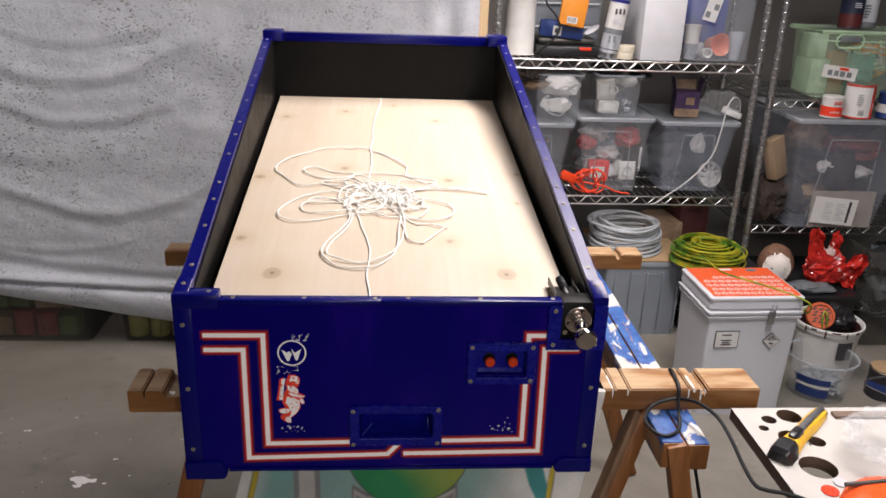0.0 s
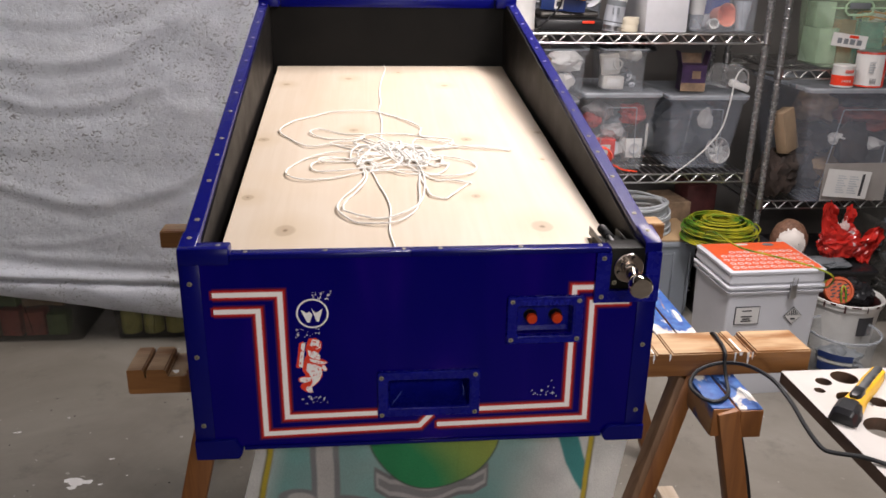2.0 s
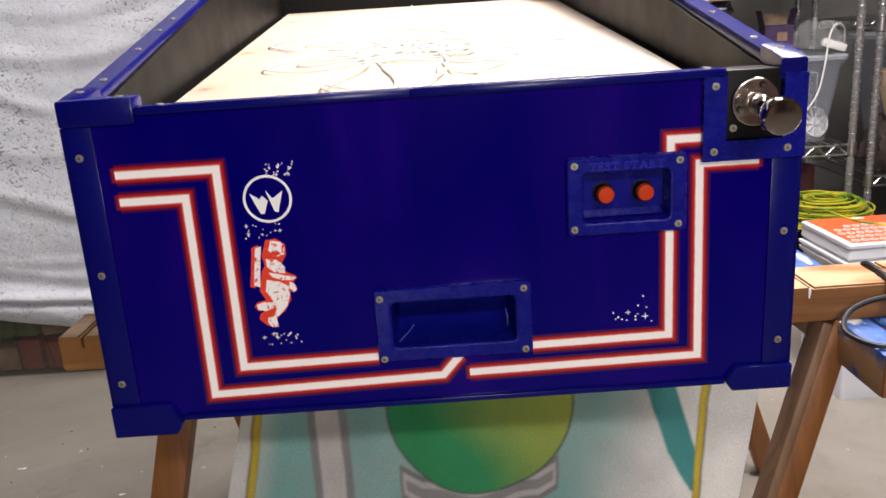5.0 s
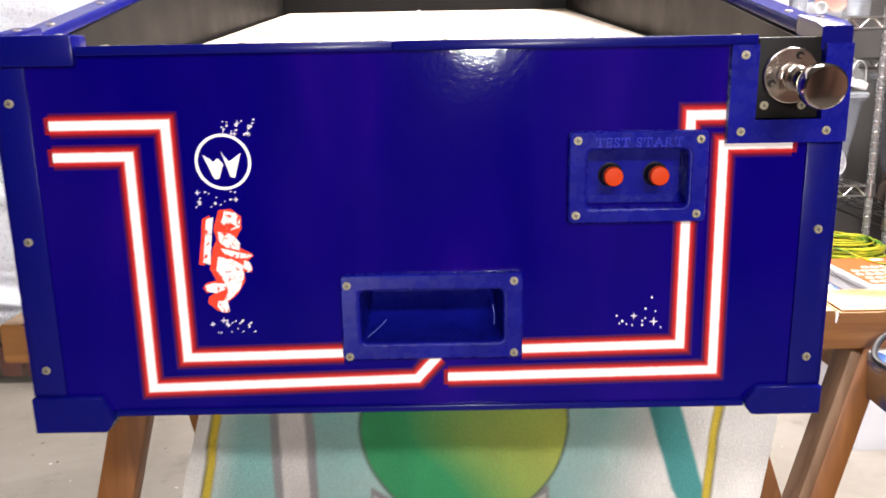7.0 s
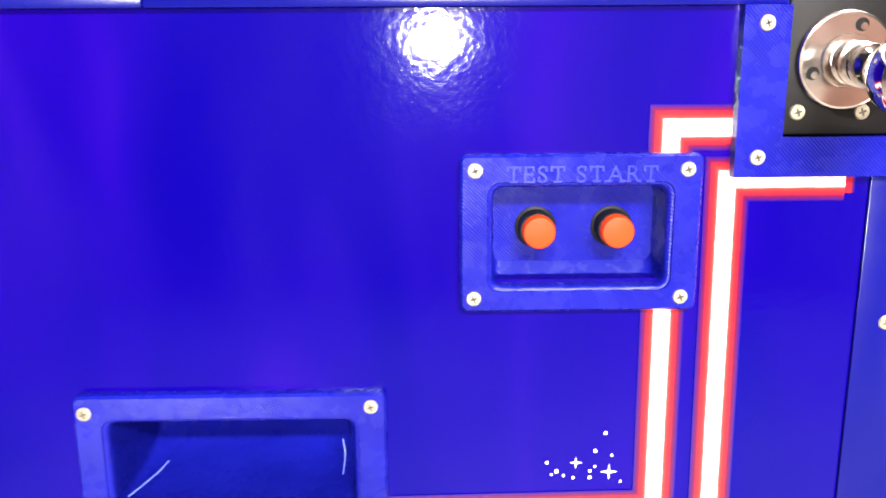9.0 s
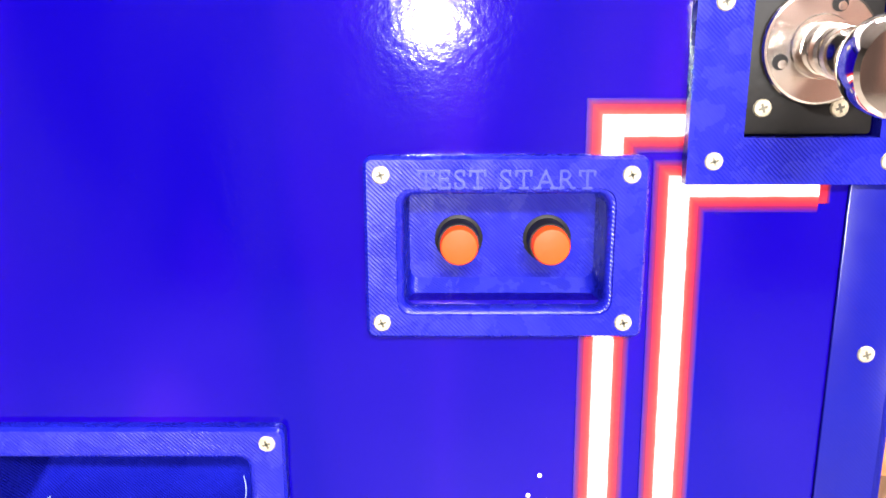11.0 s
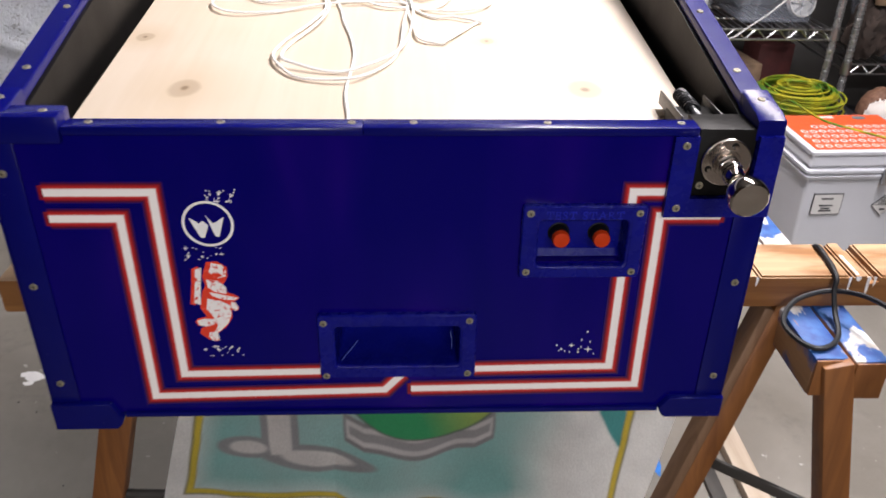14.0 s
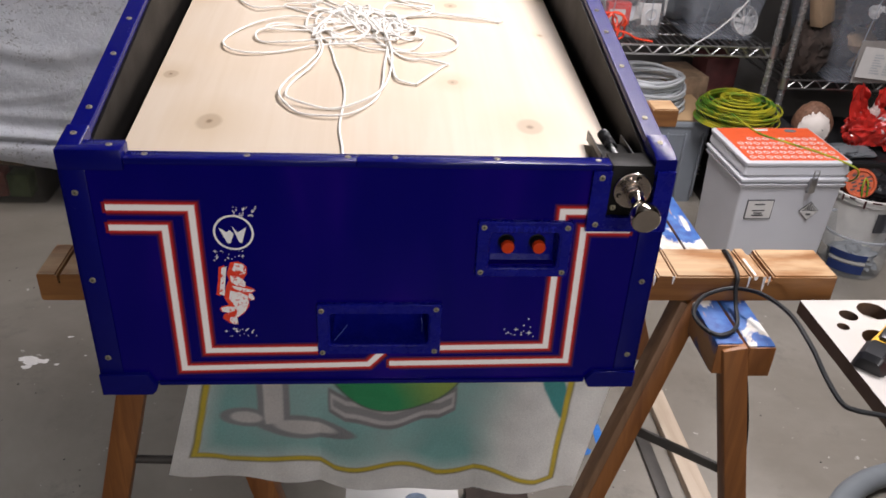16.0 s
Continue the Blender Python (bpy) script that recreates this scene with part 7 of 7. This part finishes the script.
for x0, x1, n0 in ((-0.040, -0.006, 8), (0.004, 0.040, 8)):
    for k in range(n0):
        z0 = -0.034 + 0.068 * k / n0
        part("print_bar", box(x0, x1 - 0.006 * (k % 3), -0.0015, -0.0009, z0, z0 + 0.0040, 0, None, lm), GREYCORD, lbl, "", 0)
part("print_bar", box(0.050, 0.060, -0.0015, -0.0009, -0.040, 0.040, 0, None, lm), INK, lbl, "", 0)

tz = RB + 0.4185
c1 = can("paint_can", 1.562, 1.81, tz, 0.036, 0.074, WHITE, "small white and red paint can on a tub lid", "paint can", [(0.006, 0.040, REDPAINT)], None, (0, 0), "paint cans")
bars(1.562, 1.81 - 0.0375, tz + 0.055, 0.03, 0.012, 2, c1, REDPAINT, 2, False)
bars(1.556, 1.81 - 0.0380, tz + 0.022, 0.036, 0.006, 4, c1, PAPER, 3)
c2 = can("paint_can", 1.662, 1.82, tz, 0.049, 0.118, REDPAINT, "white paint can with red print on a tub lid", "paint can", [(0.112, 0.118, STEEL)], (0.045, 0.001, STEEL), (0, 0), "paint cans")
arc_label(1.662, 1.82, tz, 0.0500, 0.006, 0.110, 160, 292, PAPER, c2)
bars(1.648, 1.82 - 0.0500, tz + 0.022, 0.022, 0.018, 6, c2, INK, 4)
bars(1.644, 1.82 - 0.0500, tz + 0.070, 0.034, 0.04, 5, c2, GREYCORD, 4, False)
can("paint_can", 1.785, 1.82, tz, 0.045, 0.09, NAVY, "blue and white paint can on a tub lid", "paint can", [(0.02, 0.05, PAPER)], None, (0, 0), "paint cans")
solo("cardboard_box", box(-0.036, 0.036, -0.022, 0.022, -0.012, 0.140, 0.003, None, pose(1.436, 1.868, RB + 0.192, -8, -14, 32)), plain("dull_cardboard", (0.27, 0.19, 0.12), 0.85, vary=0.2, scale=14), "brown cardboard box leaning on dark cloth", "box")
felt = thing("felt_boot", 1.43, 1.90, RB, "grey-brown felt boot with a dark opening on the wire shelf", "boot")
part("body", crumple(1.428, 1.905, RB + 0.085, 0.068, 0.060, 0.088, 9, 0.35), plain("grey_brown_felt", (0.038, 0.026, 0.021), 0.95, vary=0.4, scale=18, bump=0.8, grain=60), felt)
part("lining", crumple(1.452, 1.862, RB + 0.125, 0.042, 0.024, 0.048, 19, 0.5), BROWNFUR, felt, "dark furry lining")

# ---- on the floor below the shelving ----
tub("grey_crate", 0.800, 1.115, 1.765, 2.14, 0.0, 0.300, CRATEGREY, "slate grey plastic crate on the floor", "crate", "", 0.02, None)
for k in range(5):
    x = 0.840 + 0.060 * k
    solo("crate_rib", box(x, x + 0.004, 1.7605, 1.7720, 0.03, 0.26, 0.001), CRATEGREY, "upright rib on the grey crate", "rib", "crate ribs")
solo("crate_cover", box(0.795, 1.118, 1.77, 2.135, 0.3005, 0.308, 0.002), CARD, "brown card sheet on the grey crate", "card sheet")


def cable_coil(name, cx, cy, cz, r, turns, wire_r, spread, height, material, label, seed, wild=1.0):
    rng = random.Random(seed)
    pts = []
    oldr, oldx, oldy = r, 0.0, 0.0
    for t in range(turns):
        rr = r + rng.uniform(-spread, spread)
        ox, oy = wild * rng.uniform(-spread, spread) * 0.6, wild * rng.uniform(-spread, spread) * 0.6
        z = cz + wire_r + height * t / turns
        tx, ty = wild * rng.uniform(-0.04, 0.04), wild * rng.uniform(-0.05, 0.05)
        for k in range(30):
            a = 2 * math.pi * k / 30
            x, y = rr * math.cos(a), rr * math.sin(a)
            fresh = Vector((cx + ox + x, cy + oy + y, max(cz + wire_r, z + tx * x + ty * y + 0.004 * wild * math.sin(3 * a + t))))
            if pts and k < 6:
                fresh = Vector(fresh).lerp(Vector((cx + oldx + oldr * math.cos(a), cy + oldy + oldr * math.sin(a), fresh.z)), 1 - k / 6)
            pts.append(fresh)
        oldr, oldx, oldy = rr, ox, oy
    bm = sweep(pts, wire_r, 6)
    return solo(name, bm, material, label, "cable coil", "cable coils")


cable_coil("cable_coil", 0.905, 1.925, 0.308, 0.120, 24, 0.0052, 0.013, 0.105, GREYCORD, "coil of pale grey cable lying on the crate", 2)
tub("black_crate", 1.120, 1.338, 1.60, 1.95, 0.0, 0.31, DARK, "black plastic crate on the floor", "crate", "", 0.015, DARK, handles=False)
cable_coil("cable_coil", 1.165, 1.745, 0.3195, 0.082, 46, 0.0028, 0.050, 0.075, YGCORD, "coil of yellow and green earth cable lying on a crate", 5, 0.25)
carton("brown_carton", 1.06, 1.16, 2.02, 2.2, 0.0, 0.37, CAMO[3], "brown cardboard carton under the shelf", 8)
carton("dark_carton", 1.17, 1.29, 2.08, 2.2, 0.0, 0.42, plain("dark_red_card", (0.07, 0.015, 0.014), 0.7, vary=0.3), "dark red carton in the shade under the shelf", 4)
loose = [(1.07, 1.64, 0.375), (1.06, 1.56, 0.41), (1.075, 1.40, 0.4145), (1.13, 1.33, 0.4145), (1.20, 1.25, 0.4145), (1.262, 1.19, 0.40), (1.30, 1.25, 0.34), (1.40, 1.45, 0.25), (1.50, 1.58, 0.22)]
solo("loose_wire", sweep(spline(loose, 6), 0.0028, 7), YGCORD, "yellow and green wire trailing over the box lid", "wire")

# pale box with an orange warning label on its lid
tag = thing("storage_drum", 1.11, 1.33, 0, "pale grey plastic box with an orange label on its lid", "plastic box")
bm_ = pose(1.108, 1.327, 0, 0, 0, 2.0)
W2, D2 = 0.150, 0.1225


def drum_ring(bm, w, d, z, r=0.009):
    out = []
    for sx, sy, a0 in ((1, 1, 0), (-1, 1, 90), (-1, -1, 180), (1, -1, 270)):
        for k in range(5):
            a = radians(a0 + 22.5 * k)
            out.append(bm.verts.new(bm_ @ Vector((sx * (w - r) + r * math.cos(a), sy * (d - r) + r * math.sin(a), z))))
    return out


bm = bmesh.new()
loft(bm, [drum_ring(bm, W2 - 0.016, D2 - 0.014, 0.0), drum_ring(bm, W2 - 0.008, D2 - 0.006, 0.335)], True, True)
part("body", bm, GREYBOX, tag)
bm = bmesh.new()
loft(bm, [drum_ring(bm, w, d, z) for w, d, z in ((W2 - 0.007, D2 - 0.006, 0.336), (W2 - 0.001, D2 - 0.001, 0.338), (W2 + 0.001, D2 + 0.001, 0.346), (W2 - 0.005, D2 - 0.005, 0.349), (W2 - 0.005, D2 - 0.005, 0.353), (W2 + 0.002, D2 + 0.002, 0.356), (W2 + 0.002, D2 + 0.002, 0.362),
                                                 (W2 - 0.006, D2 - 0.006, 0.365), (W2 - 0.006, D2 - 0.006, 0.370), (W2 - 0.002, D2 - 0.002, 0.374), (W2 - 0.004, D2 - 0.004, 0.398), (W2 - 0.001, D2 - 0.001, 0.401), (W2 - 0.001, D2 - 0.001, 0.408), (W2 - 0.005, D2 - 0.005, 0.411))], True, True)
drum_lid = part("lid", bm, GREYBOX, tag, "stepped lid")
part("lid_label", box(-W2 + 0.014, W2 - 0.010, -D2 + 0.012, D2 - 0.008, 0.4112, 0.4120, 0, None, bm_), LIDPRINT, drum_lid, "orange label printed with rows of rings", 0)
rings = bmesh.new()
for row in range(5):
    for col in range(11):
        if row < 4 or 1 < col:
            x, y = -0.118 + 0.0232 * col + 0.006 * (row % 2), -0.090 + 0.031 * row
            lathe([(0.0056, 0.0), (0.0092, 0.0), (0.0092, 0.0004), (0.0056, 0.0004)], bm_ @ pose(x, y, 0.4121), 12, rings, True)
part("ring_print", rings, PAPER, drum_lid, "rows of white printed rings", 0)["kind"] = "stuff"
part("label_bar", box(-0.03, 0.01, D2 - 0.030, D2 - 0.016, 0.4121, 0.4126, 0, None, bm_), PAPER, drum_lid)
part("label_oval", lathe([(0, 0.0), (0.018, 0.0), (0.018, 0.0006), (0, 0.0006)], bm_ @ pose(0.075, D2 - 0.030, 0.4126) @ Matrix.Diagonal((1, 0.6, 1, 1)), 20), SLATE, drum_lid, "dark oval mark", 0)
drum_latch = part("latch", box(0.036, 0.056, -D2 - 0.012, -D2 - 0.001, 0.325, 0.368, 0.003, None, bm_), STEEL, tag, "steel toggle latch")
part("latch_loop", sweep([bm_ @ Vector(p) for p in ((0.039, -D2 - 0.010, 0.36), (0.039, -D2 - 0.013, 0.392), (0.053, -D2 - 0.013, 0.392), (0.053, -D2 - 0.010, 0.36))], 0.0018, 6), STEEL, drum_latch)
lm = bm_ @ pose(-0.078, -D2 + 0.0066, 0.270) @ Matrix.Diagonal((1.15, 1, 1.3, 1))
plate_label = part("paper_label", box(-0.033, 0.033, -0.002, 0.001, -0.022, 0.022, 0, None, lm), INK, tag, "black framed label")
part("label_field", box(-0.031, 0.031, -0.0028, -0.0021, -0.020, 0.020, 0, None, lm), PAPER, plate_label)
for dz, w in ((0.012, 0.022), (-0.002, 0.026), (-0.008, 0.016), (-0.013, 0.024)):
    part("print_bar", box(-w / 2 - 0.004, w / 2, -0.0036, -0.0029, dz - 0.0014, dz + 0.0014, 0, None, lm), INK, plate_label)
dm = bm_ @ pose(0.066, -D2 + 0.0066, 0.264, 0, 45, 0) @ Matrix.Diagonal((0.85, 1, 0.85, 1))
diamond = part("hazard_diamond", box(-0.0235, 0.0235, -0.002, 0.001, -0.0235, 0.0235, 0, None, dm), INK, tag, "black and white diamond label")
part("label_field", box(-0.0215, 0.0215, -0.0028, -0.0021, -0.0215, 0.0215, 0, None, dm), PAPER, diamond)
sm2 = bm_ @ pose(0.066, -D2 + 0.0066, 0.264) @ Matrix.Diagonal((0.85, 1, 0.85, 1))
for k in range(7):
    x = -0.021 + 0.007 * k
    top = 0.028 - abs(x) * 1.05
    part("print_bar", box(x - 0.0020, x + 0.0020, -0.0038, -0.0029, 0.002, max(0.006, top), 0, None, sm2), INK, diamond)
part("print_bar", box(-0.008, 0.008, -0.0038, -0.0029, -0.014, -0.008, 0, None, sm2), INK, diamond)

# low dark crate with the clay head, the red bag and the bowl beside it
tub("low_crate", 1.345, 1.725, 1.64, 2.05, 0.0, 0.215, DARK, "low black crate with odds and ends on the floor", "crate", "", 0.015, DARK, handles=False)
bm = bmesh.new()
hx, hy, hz = 1.430, 1.745, 0.308
for v in bmesh.ops.create_uvsphere(bm, u_segments=64, v_segments=44, radius=1)["verts"]:
    p = v.co.copy()
    v.co = Vector((hx + 0.058 * p.x, hy + 0.055 * p.y, max(0.2245, hz + 0.072 * p.z)))
for f in bm.faces:
    c = f.calc_center_median()
    d = (c - Vector((hx, hy, hz))).normalized()
    if d.angle(Vector((-0.26, -0.96, 0.04))) > 0.90 + 0.10 * noise.noise(d * 5):
        f.material_index = 1
hair = {v for f in bm.faces if f.material_index == 1 for v in f.verts}
for v in hair:
    d = (v.co - Vector((hx, hy, hz))).normalized()
    v.co += d * 0.006 * (1 + 0.5 * noise.noise(v.co * 60))
for x in (-0.018, 0.026):
    start = len(bm.faces)
    lathe([(0, 0), (0.003, 0.0006), (0, 0.0012)], pose(hx - 0.018 + x, hy - 0.0510 - 0.1 * (x - 0.004), hz + 0.002, 90, 0, -16), 10, bm)
    bm.faces.ensure_lookup_table()
    for f in bm.faces[start:]:
        f.material_index = 2
solo("clay_head", bm, [SKIN, HAIR, INK], "round brown and white clay ornament on the low crate", "ornament", smooth=60)
def film_sheet(bm, m, w, h, seed):
    """One folded flap of film: a grid bent along sharp ridges."""
    n = 16
    rows = []
    for k in range(n + 1):
        row = []
        for i in range(n + 1):
            u, v = i / n - 0.5, k / n
            p = Vector((u * 3 + seed, v * 3, seed * 0.7))
            bend = 0.045 * (0.5 - abs(noise.noise(p * 0.8))) + 0.022 * (0.5 - abs(noise.noise(p * 2.1)))
            shrink = 1 - 0.45 * v + 0.14 * noise.noise((seed, v * 3, u * 4))
            row.append(bm.verts.new(m @ Vector((u * w * shrink, bend, v * h * (1 - 0.5 * u * u + 0.08 * noise.noise((u * 5, seed, 0)))))))
        rows.append(row)
    for a, b in zip(rows, rows[1:]):
        for i in range(n):
            bm.faces.new((a[i], a[i + 1], b[i + 1], b[i]))


bm = film_bag(1.632, 1.760, 0.290, 0.080, 0.055, 0.072, 13, 0.3, 1.6)
folds = random.Random(3)
for k, (dx, dy, lean, w, h) in enumerate(((-0.030, -0.03, -8, 0.09, 0.215), (0.010, -0.02, 6, 0.08, 0.19), (0.040, -0.045, 24, 0.09, 0.14))):
    film_sheet(bm, pose(1.640 + dx, 1.760 + dy, 0.236, folds.uniform(-14, 14), lean, folds.uniform(-35, 35)), w, h, 3.0 + 2.3 * k)
for f in bm.faces:
    c = f.calc_center_median()
    if noise.noise(c * 16) > 0.29 and c.x > 1.62:
        f.material_index = 1
solo("red_bag", bm, (REDFILM, PALEFILM), "crumpled shiny red and white plastic bag on the low crate", "bag", smooth=24)
solo("grey_cloth", crumple(1.555, 1.70, 0.236, 0.075, 0.045, 0.016, 21, 0.4), SLATE, "blue-grey cloth under the red bag", "cloth")
pail = thing("white_pail", 1.530, 1.500, 0, "white paint pail with dark red stains on the floor", "pail")
part("body", lathe([(0, 0.0), (0.088, 0.0), (0.106, 0.175), (0.112, 0.178), (0.113, 0.190), (0.1165, 0.193), (0.116, 0.200), (0.111, 0.2015), (0.106, 0.196), (0.086, 0.008), (0, 0.008)], pose(1.530, 1.500, 0), 40), WHITE, pail)
arc_label(1.530, 1.500, 0, 0.1068, 0.095, 0.160, 262, 292, INK, pail, "label_band")
part("inner_stain", lathe([(0.0865, 0.02), (0.1035, 0.190)], pose(1.530, 1.500, 0), 40), plain("dried_dark_paint", (0.05, 0.015, 0.015), 0.5, vary=0.5, scale=30), pail, "dried dark red paint inside")
for a, w, h in ((203, 3, 0.05), (214, 9, 0.012), (236, 3, 0.06), (247, 14, 0.010), (271, 2, 0.045), (288, 7, 0.016), (303, 3, 0.05), (322, 14, 0.02)):
    arc_label(1.530, 1.500, 0, 0.1168, 0.199 - h * 0.4, 0.2005, a, a + w, bpy.data.materials["dried_dark_paint"], pail, "paint_stain")
reel = thing("cable_reel", 1.483, 1.48, 0.17, "orange perforated cable reel standing in the pail", "cable reel")
rm = pose(1.483, 1.480, 0.222, 62, 0, -18)
REELORANGE = plain("dull_orange_plastic", (0.50, 0.085, 0.022), 0.45, vary=0.2, scale=60)
part("disc", lathe([(0, -0.012), (0.044, -0.012), (0.047, -0.006), (0.047, 0.006), (0.044, 0.012), (0.038, 0.012), (0.036, 0.006), (0, 0.006)], rm, 32), REELORANGE, reel, "orange dished disc")
for row in range(5):
    for col in range(3):
        x, y = -0.020 + 0.020 * col + 0.005 * (row % 2), -0.022 + 0.011 * row
        if math.hypot(x, y) < 0.030:
            part("opening", box(-0.0070, 0.0070, -0.0028, 0.0028, 0.0055, 0.0066, 0, None, rm @ pose(x, y, 0, 0, 0, 20)), INK, reel)
part("wire_loop", sweep(spline([rm @ Vector(p) for p in ((0.006, -0.040, 0.016), (0.004, -0.005, 0.018), (0.010, 0.016, 0.016), (0.018, 0.000, 0.017), (0.020, -0.036, 0.015))], 5), 0.0028, 7), YGCORD, reel, "loop of yellow and green wire")
solo("dark_rag", crumple(1.560, 1.52, 0.192, 0.062, 0.055, 0.042, 15, 0.4), DARK, "dark rag stuffed in the pail", "rag")
bucket = thing("clear_bucket", 1.450, 1.365, 0, "clear plastic bucket with a blue and white label on the floor", "bucket")
part("body", lathe([(0, 0.0), (0.092, 0.0), (0.106, 0.128), (0.112, 0.130), (0.113, 0.136), (0.107, 0.137), (0.104, 0.128), (0.090, 0.004), (0, 0.004)], pose(1.450, 1.365, 0), 40), BUCKETCLEAR, bucket)
part("rim", lathe([(0.1075, 0.132), (0.1135, 0.1315), (0.1145, 0.1375), (0.1085, 0.1385)], pose(1.450, 1.365, 0), 40, None, True), MILKY, bucket, "milky rolled rim")
for z0, z1, mat_ in ((0.02, 0.050, NAVY), (0.054, 0.062, PAPER), (0.066, 0.088, NAVY)):
    bm = bmesh.new()
    rows = []
    for z in (z0, z1):
        r = 0.0925 + 0.02 * z / 0.19
        rows.append([bm.verts.new((1.450 + r * math.cos(a), 1.365 + r * math.sin(a), z)) for a in (radians(200 + 62 * k / 16) for k in range(17))])
    for k in range(16):
        bm.faces.new((rows[0][k], rows[0][k + 1], rows[1][k + 1], rows[1][k]))
    part("label_band", bm, mat_, bucket, "blue or white label band")
solo("scrap_heap", crumple(1.452, 1.360, 0.038, 0.062, 0.058, 0.032, 27, 0.6), SLATE, "grey-green scraps lying in the clear bucket", "scraps")
tub("dark_tub", 1.74, 2.10, 1.66, 2.05, 0.0, 0.385, SMOKY, "smoky open tub with dark contents on the floor", "storage box", "plastic boxes", 0.03, None)
solo("dark_tub_contents", jumble(1.79, 2.05, 1.74, 2.0, 0.01, 0.28, [SLATE, BROWNFUR, DARK], 26, 31, (0.05, 0.1)), [SLATE, BROWNFUR, DARK], "dark things heaped in the tub", "odds and ends", kind="stuff")
can("dark_can", 1.660, 1.330, 0, 0.050, 0.10, DARK, "dark can with a brown top on the floor", "can", [(0.03, 0.06, NAVY)], (0.047, 0.006, CARD))
